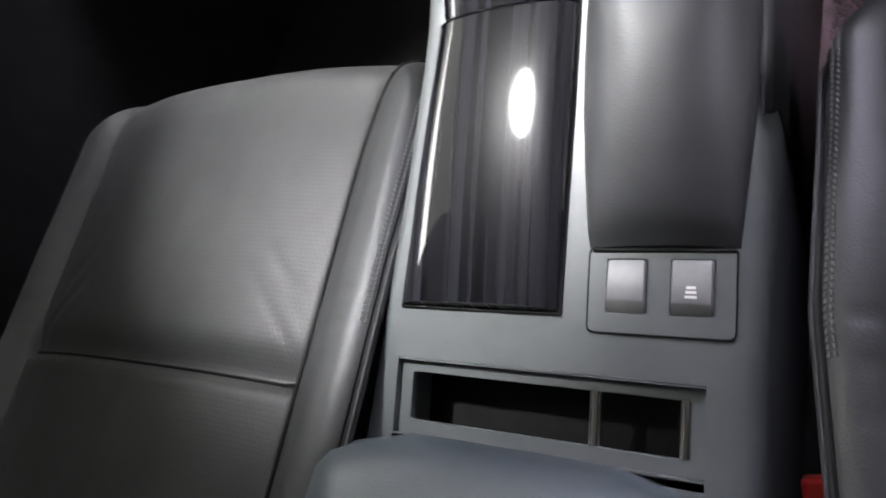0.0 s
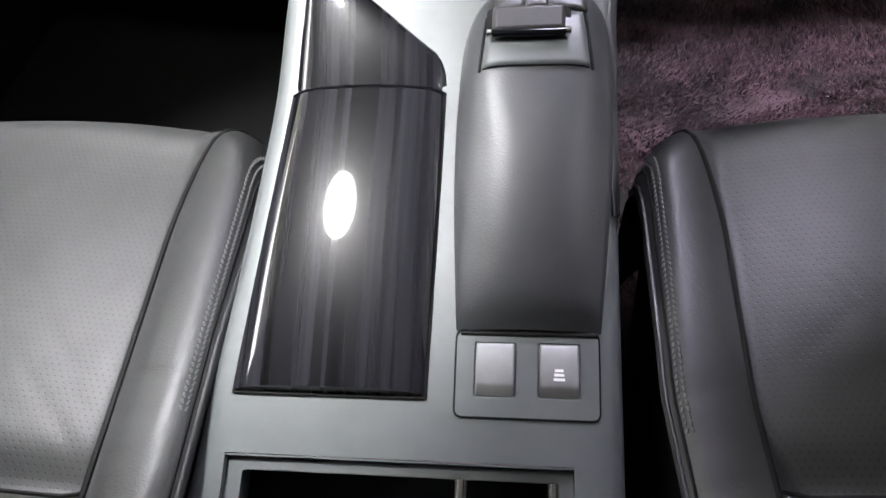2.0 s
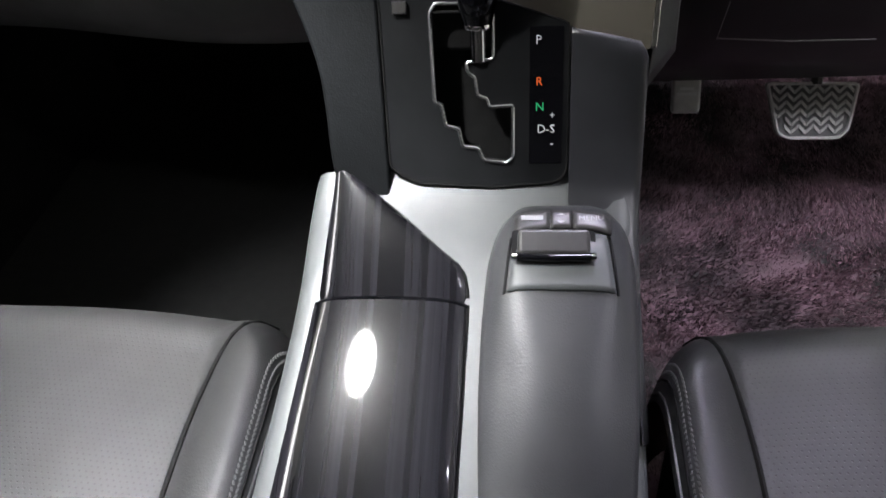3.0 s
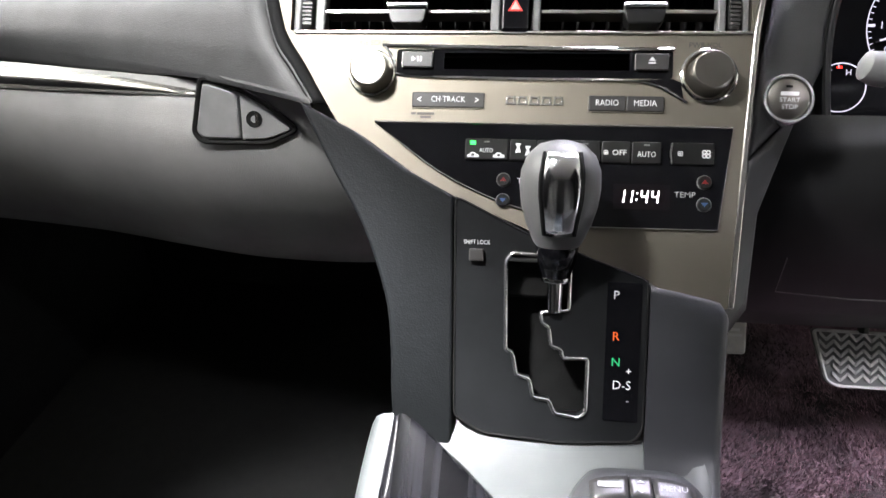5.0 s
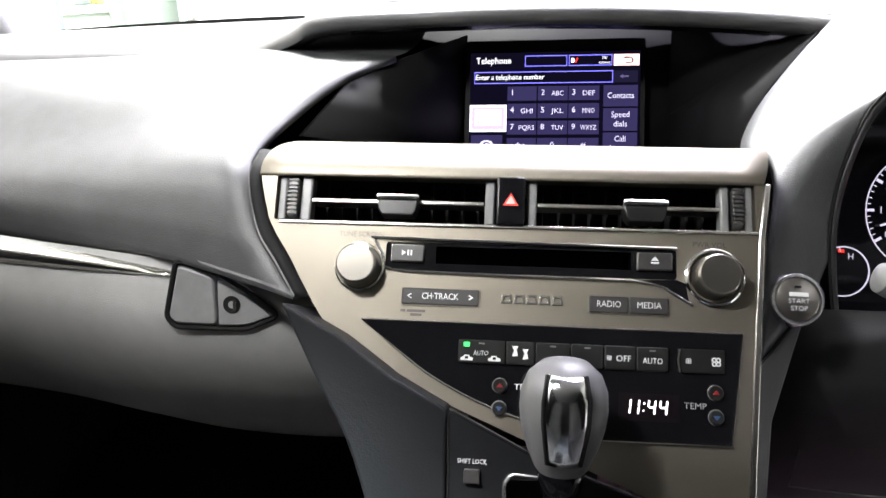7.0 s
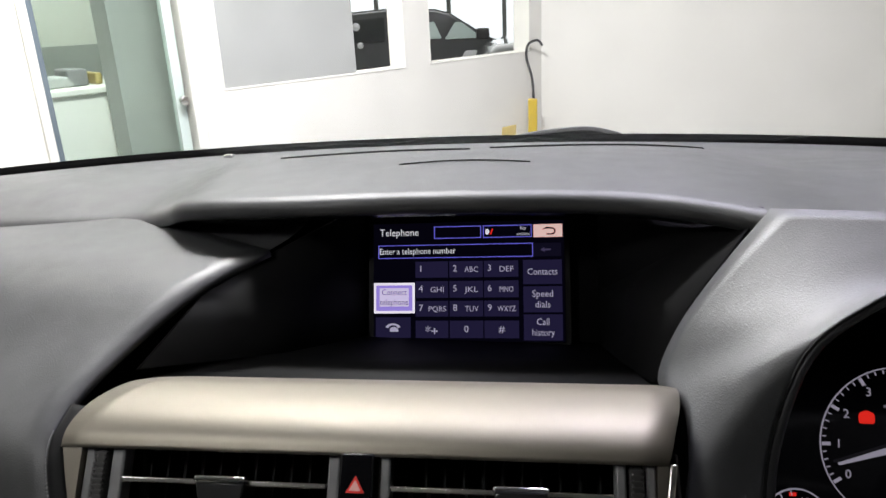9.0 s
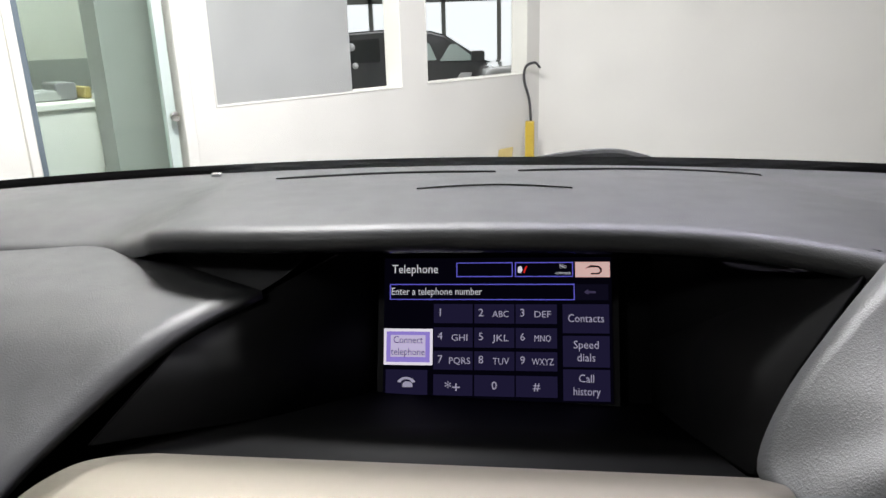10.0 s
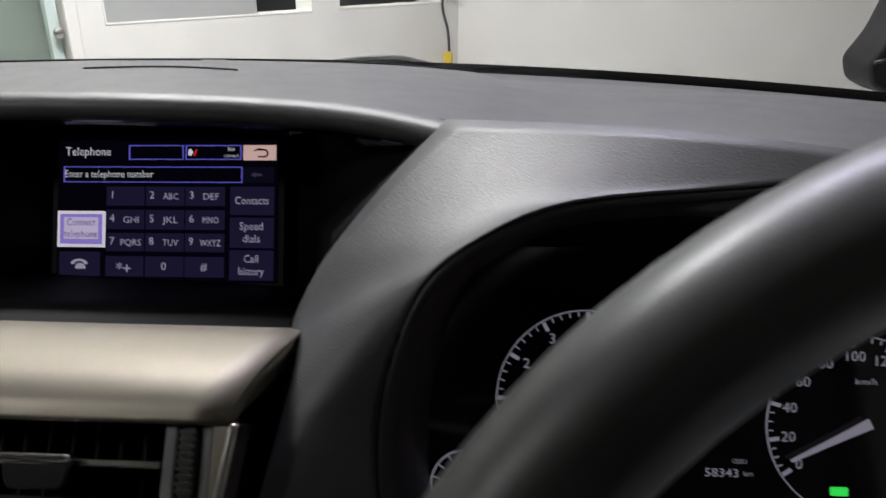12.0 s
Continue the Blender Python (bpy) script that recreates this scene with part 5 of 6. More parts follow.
CTRL = axes((0.0475, -0.528, 0.8275), (0, 0.93, 0.36), (0, -0.36, 0.93))
grip = part("controller_grip", plate(rounded(rect(-0.024, 0.024, 0.0, 0.019), 0.004), -0.004, 0.007, CTRL), BUTTON, console, "black controller grip", 0.003, seg=3)
part("grip_bar", tube([(-0.0262, -0.0012, 0.0052), (-0.02, -0.0018, 0.0058), (0, -0.0022, 0.0060), (0.02, -0.0018, 0.0058), (0.0262, -0.0012, 0.0052)], 0.0027, 10, CTRL), GLOSS, grip, "gloss black bar")
for s_ in (-1, 1):
    part("bar_end", tube([(s_ * 0.0235, -0.0013, 0.0058), (s_ * 0.0268, -0.0010, 0.0050)], 0.0030, 10, CTRL), CHROME, grip, "chrome bar end")
part("grip_shadow_well", plate(rounded(rect(-0.028, 0.028, -0.008, 0.021), 0.003), -0.0045, -0.0012, CTRL), MATT, console)
for x0, x1, word in ((0.0215, 0.0450, ""), (0.0458, 0.0600, ""), (0.0608, 0.0860, "MENU")):
    rows = []
    for i in range(5):
        y = -0.5045 + 0.0165 * i / 4
        rows.append([(x0 + (x1 - x0) * j / 6, y - 0.004 * abs((x0 + (x1 - x0) * j / 6 - 0.0535) / 0.033) ** 2, on_pod(min(max(x0 + (x1 - x0) * j / 6, 0.020), 0.090), y)[2] + 0.0010) for j in range(7)])
    b = part("menu_button", sheet(rows), BUTTON, console, "black button in front of the controller")
    thicken(b, 0.003, 0.5)
    TOPB = axes(((x0 + x1) / 2, -0.4965, pod_z(-0.4965) + 0.0034), (0, 0.995, 0.1), (0, -0.1, 0.995))
    if word:
        words("lettering", word, 0, 0, 0, TOPB, DIM_INK, b, 0.0165, 0.006)
    elif x1 < 0.05:
        part("print_bar", plate(rect(-0.0075, 0.0075, -0.002, 0.002), 0, 0.0003, TOPB), DIM_INK, b)
    else:
        for s_ in (-1, 1):
            part("arrow_sign", plate([(-0.003, 0.0035 * s_ - 0.0008 * s_), (0.003, 0.0035 * s_ - 0.0008 * s_), (0, 0.0035 * s_ + 0.0012 * s_)], 0, 0.0003, TOPB), DIM_INK, b)
# thin dark rod draws the line of shade behind the palm rest
part("palm_shade_line", tube([(0.0065 + 0.086 * i / 12, -0.6965, ztop(-0.6965) + 0.001) for i in range(13)], 0.0018, 8), MATT, console, "dark rod painting the shade line behind the palm rest")


def console_frame(y):
    s_ = (ztop(y + 0.01) - ztop(y - 0.01)) / 0.02
    return axes((0, y, ztop(y)), (0, 1, s_), (0, -s_, 1))


SW = console_frame(-0.719)
panel = part("switch_panel", plate(rounded(rect(0.0035, 0.0935, -0.0285, 0.024), 0.005), -0.003, 0.0012, SW, [rounded(rect(0.0155, 0.0415, -0.0160, 0.0185), 0.002), rounded(rect(0.0555, 0.0815, -0.0160, 0.0185), 0.002)]), FRAME_GREY, console, "grey satin switch panel", 0.001)
part("panel_seam", tube([(x, y, 0.0008) for x, y in rounded(rect(0.0035, 0.0935, -0.0285, 0.026), 0.005)], 0.0007, 6, SW, True), MATT, console, "dark seam round the switches")
for x in (0.0160, 0.0560):
    part("switch_well", plate(rect(x - 0.002, x + 0.027, -0.018, 0.020), -0.004, -0.002, SW), MATT, panel)
    prof = [(-0.0155, -0.001), (-0.0150, 0.0005), (-0.0095, 0.0045), (-0.0070, 0.0052), (0.0150, 0.0038), (0.0180, 0.0020), (0.0180, -0.001)]
    sw = part("rocker_switch", sheet([[tuple(SW @ Vector((x + 0.0005, a, h))) for a, h in prof], [tuple(SW @ Vector((x + 0.0245, a, h))) for a, h in prof]], True, True), BUTTON_GREY, panel, "grey rocker switch", 0.0012, sharp=30)
    if x > 0.05:
        for i in range(3):
            part("print_bar", plate(rect(x + 0.0098 - 0.0004 * i, x + 0.0152 + 0.0004 * i, -0.0045 + 0.0028 * (2 - i) - 0.0008, -0.0045 + 0.0028 * (2 - i) + 0.0009), 0.0054 - 0.00025 * (2 - i), 0.0058 - 0.00025 * (2 - i), SW), WHITE_INK, sw)
TR = console_frame(-0.798)
part("tray_rim", plate(rounded(rect(-0.1425, 0.0775, -0.027, 0.0265), 0.004), -0.012, -0.006, TR, [rounded(rect(-0.132, 0.0060, -0.0170, 0.0180), 0.003), rounded(rect(0.0110, 0.0665, -0.0170, 0.0180), 0.003)]), FRAME_GREY, console, "grey satin rim of the storage tray", 0.0012)
part("tray_wall", plate(rect(-0.1435, 0.0785, -0.028, 0.0275), -0.060, 0.0, TR, [rect(-0.1425, 0.0775, -0.027, 0.0265)]), FRAME_GREY, console)
part("tray_floor", plate(rect(-0.1425, 0.0775, -0.027, 0.0265), -0.060, -0.050, TR), MATT, console, "dark tray floor")
for x in (0.0085, 0.0655):
    part("tray_divider", lathe([(0.0020, -0.0195), (0.0042, -0.018), (0.0042, 0.016), (0.0020, 0.0175)], TR @ Matrix.Translation((x, 0.0, -0.0085)) @ Euler((radians(90), 0, 0)).to_matrix().to_4x4(), 16), SATIN, console, "rounded bright divider")
for e in (LID_L, LID_R):
    part("lid_seam", tube([(along(e, y) + (-0.0006 if e is LID_L else 0.0006), y, ztop(y) + 0.0004) for y in [-0.737 + 0.204 * i / 20 for i in range(21)]], 0.0014, 6), MATT, console, "dark joint round the lid")
part("lid_seam", tube([(-0.1405 + 0.125 * i / 8, -0.7365, ztop(-0.7365) + 0.0004) for i in range(9)], 0.0014, 6), MATT, console, "dark joint round the lid")
part("front_seam", tube([(along(TRIM_R, y) + 0.0008, y, ztop(y) + 0.0003) for y in [-0.528 + 0.085 * i / 16 for i in range(17)]], 0.0013, 6), MATT, console, "dark joint of the wood panel")
part("lid_edge", tube([(-0.1225 + 0.110 * i / 24, -0.5345, ztop(-0.5345) + 0.0010 + 0.0082 * (0.45 * (1 - abs(2 * i / 24 - 1) ** 2) + 0.55 * (1 - abs(2 * i / 24 - 1) ** 9))) for i in range(25)], 0.0017, 6), GLOSS, console, "dark joint between lid and panel")

# black box over the carpet paints the shade in the seat gap
tagged(part("seat_gap_shade", box(0.114, 0.30, -1.05, -0.60, 0.45, 0.50), MATT), "black box painting the shade in the gap beside the seat", "trim", kind="structure")

# ---- seat belt buckle ----
buckle = thing("belt_buckle", "black seat belt buckle with a red press button beside the seat", "seat belt")
BK = axes((0.138, -0.825, 0.605), (-0.14, 0.92, 0.36), (0, -0.36, 0.93))
part("housing", plate(rounded(rect(-0.012, 0.014, -0.05, 0.028), 0.006), -0.022, 0.004, BK), MATT, buckle, "black plastic housing", 0.003)
part("press_button", plate(rounded(rect(-0.012, 0.006, -0.002, 0.030), 0.004), -0.010, 0.009, BK), RED_PLASTIC, buckle, "red press button", 0.003)
part("latch_plate", plate(rounded(rect(0.007, 0.013, -0.004, 0.031), 0.002), -0.006, 0.006, BK), SATIN, buckle, "steel edge", 0.001)

# ---- start button, stalk, dash details ----
DARK_METAL = material("dark_brushed_metal", (0.24, 0.225, 0.205), 0.38, 1.0)
SB = axes((0.1595, -0.290, 1.021), (0, 0.5, 0.866), (0.05, -0.866, 0.5))
start = thing("start_button", "round brushed start stop button with a chrome ring", "button")
part("button_ring", lathe([(0.0190, -0.006), (0.0190, 0.002), (0.0178, 0.0042), (0.0160, 0.0040), (0.0152, 0.0010)], SB, 40, True), GATE_METAL, start, "chrome ring")
cap = part("button_cap", lathe([(0.0150, -0.004), (0.0150, 0.0030), (0.0140, 0.0038), (0.0005, 0.0040)], SB, 40), DARK_METAL, start, "dark brushed metal cap")
words("lettering", "START", 0.0005, -0.0012, 0.0044, SB, WHITE_INK, cap, 0.0145, 0.0046)
words("lettering", "STOP", 0.0005, -0.0062, 0.0044, SB, WHITE_INK, cap, 0.0115, 0.0046)
part("print_bar", plate(rect(-0.006, 0.007, 0.0022, 0.0050), 0.0040, 0.0044, SB), WHITE_INK, cap)
part("lamp_window", plate(rect(-0.0022, 0.0022, 0.0080, 0.0096), 0.0040, 0.0044, SB), MATT, cap)
stalk = thing("column_stalk", "black steering column stalk with a grey tip", "stalk")
part("stalk_arm", tube([(0.33, -0.30, 1.03), (0.23, -0.325, 1.05), (0.205, -0.33, 1.055)], 0.008, 12), BUTTON, stalk)
part("stalk_tip", lathe([(0.006, -0.012), (0.0105, -0.008), (0.0115, 0.0), (0.0095, 0.008), (0.004, 0.011)], Matrix.Translation((0.197, -0.331, 1.056)) @ Euler((0, radians(-75), 0)).to_matrix().to_4x4(), 20), BUTTON_GREY, stalk, "grey stalk tip")

# passenger side: bright strip, latch panel and glove box
STRIP_T = [(-0.85, -0.175, 1.015), (-0.70, -0.19, 1.016), (-0.54, -0.213, 1.0175), (-0.41, -0.242, 1.0195), (-0.306, -0.262, 1.0125)]
STRIP_B = [(-0.85, -0.180, 0.994), (-0.70, -0.195, 0.996), (-0.54, -0.218, 0.9985), (-0.41, -0.247, 1.005), (-0.306, -0.265, 1.0085)]
ta, tb_ = curve(STRIP_T, 6), curve(STRIP_B, 6)
thicken(part("bright_strip", sheet([ta, [mix(a, b, 0.5)[:1] + (mix(a, b, 0.5)[1] - 0.003,) + mix(a, b, 0.5)[2:] for a, b in zip(ta, tb_)], tb_]), SATIN, dashboard, "tapering satin metal strip", sharp=70), 0.004)
rows = []
for dy, z in ((0.004, 1.022), (-0.004, 0.998), (-0.014, 0.985), (-0.018, 0.965), (-0.012, 0.93), (0.006, 0.89), (0.035, 0.84), (0.08, 0.80), (0.2, 0.78)):
    rows.append([(x, along([(-0.85, -0.175), (-0.54, -0.213), (-0.41, -0.242), (-0.306, -0.262), (-0.18, -0.262), (-0.13, -0.24)], x) + dy, z) for x in [-0.85 + 0.72 * j / 30 for j in range(31)]])
thicken(part("glove_box_door", sheet(rows), GLOVE, dashboard, "grey grained glove box door", sharp=70), 0.005)
GB = axes((0.008, -0.2795, 0.994), (0, 0.25, 0.968), (0, -0.968, 0.25))
part("latch_panel", plate(rounded([(-0.3145, -0.011), (-0.306, 0.030), (-0.277, 0.0215), (-0.2755, -0.0165), (-0.308, -0.016)], 0.005), -0.01, 0.002, GB), BUTTON_GREY, dashboard, "grey glove box handle", 0.0015)
lock = part("lock_panel", plate(rounded([(-0.2740, 0.0205), (-0.253, 0.009), (-0.231, -0.0075), (-0.252, -0.0155), (-0.2735, -0.0165)], 0.003), -0.01, 0.002, GB), BUTTON_GREY, dashboard, "grey panel with the key lock", 0.0015)
part("key_lock", lathe([(0.0072, 0.0), (0.0070, 0.0025), (0.0055, 0.0022), (0.0005, 0.0018)], at(GB, -0.2625, 0.0005), 24), MATT, lock, "dark round key lock")
part("key_slot", plate(rounded(rect(-0.2612, -0.2585, -0.0045, 0.0055), 0.001), 0.0, 0.0034, GB), SATIN, lock)
part("latch_gap", tube([(x, y, -0.0005) for x, y in rounded([(-0.3175, -0.012), (-0.308, 0.034), (-0.2745, 0.0245), (-0.251, 0.012), (-0.226, -0.0075), (-0.252, -0.0190), (-0.310, -0.0195)], 0.006)], 0.0022, 6, GB, True), MATT, dashboard, "dark joint round the latch")

# driver's side: instrument tunnel and knee panel
bell = curve(EDGE_B, 4)
full = bell[::-1] + [(0.80 - p[0], p[1], p[2]) for p in bell[6:]]
cx, cz = 0.385, 1.045
rows = [[(p[0], p[1], p[2]) for p in full],
        [(p[0] + (cx - p[0]) * 0.03, p[1] + 0.010, p[2] - 0.006) for p in full],
        [(p[0] + (cx - p[0]) * 0.06, p[1] + 0.04, p[2] - 0.022) for p in full],
        [(p[0] + (cx - p[0]) * 0.10, p[1] + 0.085, p[2] - 0.035) for p in full]]
thicken(part("instrument_tunnel", sheet(rows), DASH_LOW, dashboard, "dark tunnel round the instruments", sharp=70), 0.004)
part("tunnel_seam", tube(bell, 0.0012, 6), MATT, dashboard, "dark seam round the instrument tunnel")
rows = []
for y, z, xl in ((-0.262, 1.0, 0.172), (-0.274, 0.965, 0.160), (-0.270, 0.93, 0.152), (-0.255, 0.88, 0.150), (-0.235, 0.83, 0.150), (-0.20, 0.775, 0.150), (-0.15, 0.722, 0.150), (0.05, 0.715, 0.150)):
    rows.append([(xl + (0.85 - xl) * j / 12, y + 0.02 * (j / 12) ** 2, z) for j in range(13)])
knee = part("knee_panel", sheet(rows), DASH_LOW, dashboard, "dark knee panel under the steering wheel", sharp=60)
thicken(knee, 0.005)
KN = axes((0.2, -0.243, 0.86), (0, 0.42, 0.907), (0, -0.907, 0.42))
part("fuse_cover_seam", tube([(0.0, 0.035, 0.006), (0.004, 0.0, 0.006), (-0.004, -0.03, 0.006), (0.06, -0.034, 0.006), (0.13, -0.034, 0.006)], 0.0007, 6, KN), BUTTON_GREY, dashboard, "thin edge of a small cover")

# ---- dials ----
def dial(u, v, r, first, step, marks, minor, needle, red_from=None, figures=0.0085):
    d = part("dial", lathe([(r + 0.0006, 0.0), (r + 0.0005, 0.0010), (r, 0.0010), (r - 0.0001, 0.0)], at(DIALS, u, v), 64, True), WHITE_DIM, cluster, "thin white dial ring")
    for i, mark in enumerate(marks):
        a = radians(first - step * i)
        for k in range(minor if i < len(marks) - 1 else 1):
            b_ = a - radians(step) * k / minor
            l, w = (0.0062, 0.0011) if k == 0 else (0.0032, 0.00035)
            c, s_ = math.cos(b_), math.sin(b_)
            p = [(u + q * c - e * s_, v + q * s_ + e * c) for q, e in ((r - l, -w), (r - 0.0006, -w), (r - 0.0006, w), (r - l, w))]
            part("tick", plate(p, 0.0006, 0.0010, DIALS), WHITE_DIM, d)
        if mark:
            words("figure", mark, u + (r - 0.0115) * math.cos(a), v + (r - 0.0115) * math.sin(a), 0.0010, DIALS, WHITE_DIM, d, None, figures)
    c, s_ = math.cos(radians(needle)), math.sin(radians(needle))
    p = [(-0.006, -0.0030), (0.006, -0.0022), (r - 0.008, -0.0007), (r - 0.008, 0.0007), (0.006, 0.0022), (-0.006, 0.0030)]
    part("needle", plate([(u + a * c - b_ * s_, v + a * s_ + b_ * c) for a, b_ in p], 0.003, 0.0045, DIALS), WHITE_DIM, d, "white needle")
    if red_from is not None:
        arc = [radians(red_from - i * 4) for i in range(10)]
        part("red_zone", plate([(u + (r - 0.001) * math.cos(a), v + (r - 0.001) * math.sin(a)) for a in arc] + [(u + (r - 0.007) * math.cos(a), v + (r - 0.007) * math.sin(a)) for a in arc[::-1]], 0.0002, 0.0005, DIALS), RED_DIM, d, "red band")
    return d


WHITE_DIM = glow("dial_white", (0.66, 0.61, 0.76), 0.75)
tach = dial(-0.063, 0.006, 0.052, 210, 30, [str(i) for i in range(9)], 5, 197, 20)
for x in (-0.085, -0.041):
    part("warning_lamp", plate(rounded([(x - 0.005, 0.020), (x + 0.005, 0.020), (x + 0.005, 0.027), (x, 0.029), (x - 0.005, 0.027)], 0.002), 0.0004, 0.0010, DIALS), RED_LIGHT, cluster, "lit red warning symbol")
words("print", "x1000r/min", -0.063, 0.032, 0.0008, DIALS, WHITE_DIM, cluster, 0.022, 0.004)
speed = dial(0.0935, -0.005, 0.052, 214, 24, [str(20 * i) for i in range(11)], 4, 207)
words("print", "km/h", 0.0975, 0.021, 0.0008, DIALS, WHITE_DIM, cluster, 0.012, 0.005)
words("print", "58343", 0.016, -0.034, 0.0008, DIALS, WHITE_DIM, cluster, 0.019, 0.007)
words("print", "ODO", 0.026, -0.027, 0.0008, DIALS, WHITE_DIM, cluster, 0.008, 0.004)
words("print", "km", 0.031, -0.034, 0.0008, DIALS, WHITE_DIM, cluster, 0.005, 0.004)
words("print", "OUTSIDE", 0.018, 0.045, 0.0008, DIALS, WHITE_DIM, cluster, 0.020, 0.0045)
words("print", "P", 0.018, 0.006, 0.0008, DIALS, WHITE_DIM, cluster, None, 0.012)
part("display_line", plate(rect(-0.003, 0.040, 0.0495, 0.0500), 0.0004, 0.0009, DIALS), WHITE_DIM, cluster)
part("gear_lamp", plate(rounded(rect(0.078, 0.088, -0.045, -0.040), 0.001), 0.0004, 0.0010, DIALS), GREEN_LIGHT, cluster, "lit green symbol")
temp = part("dial", lathe([(0.0212, 0.0), (0.0210, 0.0010), (0.0204, 0.0010), (0.0202, 0.0)], at(DIALS, -0.132, -0.046), 48, True), WHITE_DIM, cluster, "small temperature dial")
words("figure", "H", -0.1265, -0.0335, 0.0010, DIALS, WHITE_DIM, temp, None, 0.007)
part("red_tick", plate(rect(-0.1365, -0.1320, -0.0300, -0.0278), 0.0006, 0.0010, DIALS), RED_LIGHT, temp)
for i in range(5):
    a = radians(100 + 22 * i)
    part("tick", plate([(-0.132 + q * math.cos(a) - e * math.sin(a), -0.046 + q * math.sin(a) + e * math.cos(a)) for q, e in ((0.0165, -0.0004), (0.020, -0.0004), (0.020, 0.0004), (0.0165, 0.0004))], 0.0006, 0.0010, DIALS), WHITE_DIM, temp)
part("fuel_sign", plate(rounded(rect(0.020, 0.027, 0.053, 0.062), 0.001), 0.0004, 0.0009, DIALS), WHITE_DIM, cluster)

# ---- steering wheel centre ----
part("hub", plate(rounded([(-0.090, 0.055), (0.090, 0.055), (0.085, -0.055), (0.04, -0.085), (-0.04, -0.085), (-0.085, -0.055)], 0.025), -0.03, 0.018, WHEEL), DASH, wheel, "padded hub", 0.008, seg=3)
for s_ in (-1, 1):
    part("spoke", plate([(s_ * 0.07, 0.030), (s_ * 0.174, 0.022), (s_ * 0.174, -0.036), (s_ * 0.06, -0.045)], -0.012, 0.004, WHEEL), DASH_LOW, wheel, "dark spoke", 0.005)
part("spoke", plate([(-0.035, -0.06), (0.035, -0.06), (0.030, -0.174), (-0.030, -0.174)], -0.012, 0.004, WHEEL), SATIN, wheel, "satin metal lower spoke", 0.005)
part("column_cover", lathe([(0.06, -0.17), (0.062, -0.03), (0.04, -0.02)], WHEEL, 24), DASH_LOW, wheel, "dark column cover")

# ---- dash top details ----
def top_ribbon(name, x0, y0, x1, y1, half, mat, label):
    rows = []
    for i in range(25):
        x, y = x0 + (x1 - x0) * i / 24, y0 + (y1 - y0) * i / 24 + 0.012 * math.sin(math.pi * i / 24)
        ly, fy = lip(x)[0], far_edge(x)[0]
        w = half * min(1.0, 6 * min(i, 24 - i) / 24 + 0.15)
        rows.append([on_top(x, (y + d - fy) / (ly - fy)) for d in (w, -w)])
    return thicken(part(name, sheet(rows), mat, dashboard, label), 0.0012)


top_ribbon("defrost_slot", -0.204, 0.112, -0.004, 0.122, 0.004, MATT, "black defroster slot")
top_ribbon("defrost_slot", 0.016, 0.130, 0.250, 0.176, 0.004, MATT, "black defroster slot")
top_ribbon("sensor_seam", -0.062, 0.030, 0.058, 0.030, 0.0006, MATT, "thin dark seam in the top pad")
part("screen_clip", plate(rounded(rect(-0.006, 0.006, -0.004, 0.004), 0.002), 0, 0.004, Matrix.Translation(on_top(-0.335, 0.27))), CHROME, dashboard, "small bright clip", 0.001)
tagged(thicken(part("windscreen_edge", sheet([[(x, far_edge(x)[0] - 0.004, far_edge(x)[1] - 0.006) for x in [-0.8 + 1.6 * i / 40 for i in range(41)]], [(x, far_edge(x)[0] + 0.012, far_edge(x)[1] + 0.0085 + 0.002 * abs(x)) for x in [-0.8 + 1.6 * i / 40 for i in range(41)]]]), BLACK_BAND), 0.004), "black band along the foot of the windscreen", "window trim", kind="structure")
wiper = thing("wiper", "black windscreen wiper arm resting at the foot of the glass", "wiper")
part("arm", tube(curve([(0.030, 0.445, 1.148), (0.07, 0.45, 1.1545), (0.12, 0.455, 1.158), (0.15, 0.455, 1.157), (0.185, 0.445, 1.150)], 5), 0.006, 8), RUBBER, wheel and wiper, "black arm")
part("blade", tube([(-0.5, 0.40, 1.128), (-0.2, 0.435, 1.140), (0.1, 0.45, 1.146), (0.16, 0.452, 1.148)], 0.005, 6), RUBBER, wiper, "rubber blade")
rows = []
for i in range(21):
    x = -0.85 + 1.7 * i / 20
    rows.append([(x, 0.43 - 0.10 * x * x + 1.05 * q, 1.105 - 0.06 * x * x - 0.10 * q - 0.12 * q ** 2) for q in [j / 10 for j in range(11)]])
CAR_WHITE = material("white_car_paint", (0.75, 0.76, 0.76), 0.2, 0.0, 1.0)
hood = thing("bonnet", "white painted car bonnet beyond the windscreen", "car bonnet")
thicken(part("bonnet_panel", sheet(rows), CAR_WHITE, hood, sharp=70), 0.004)
mirror = thing("door_mirror", "black door mirror outside the windscreen", "mirror")
MR = axes((0.852, 0.50, 1.165), (0, 0, 1), (0, -1, 0))
part("mirror_shell", plate(rounded([(-0.070, -0.010), (-0.046, 0.030), (-0.030, 0.082), (0.12, 0.095), (0.14, 0.0), (0.12, -0.055), (-0.030, -0.055), (-0.060, -0.040)], 0.010), -0.09, 0.0, MR), MATT, mirror, "black lower shell", 0.010, seg=3)
part("mirror_cap", plate(rounded([(-0.044, 0.034), (-0.030, 0.078), (-0.010, 0.080), (-0.024, 0.030)], 0.004), 0.0, 0.006, MR), BUTTON, mirror, "grey edge of the cap", 0.002)
part("shell_joint", tube([(-0.066, -0.008, 0.001), (-0.02, 0.004, 0.001), (0.12, 0.012, 0.001)], 0.0025, 6, MR), BUTTON, mirror, "thin joint across the shell")

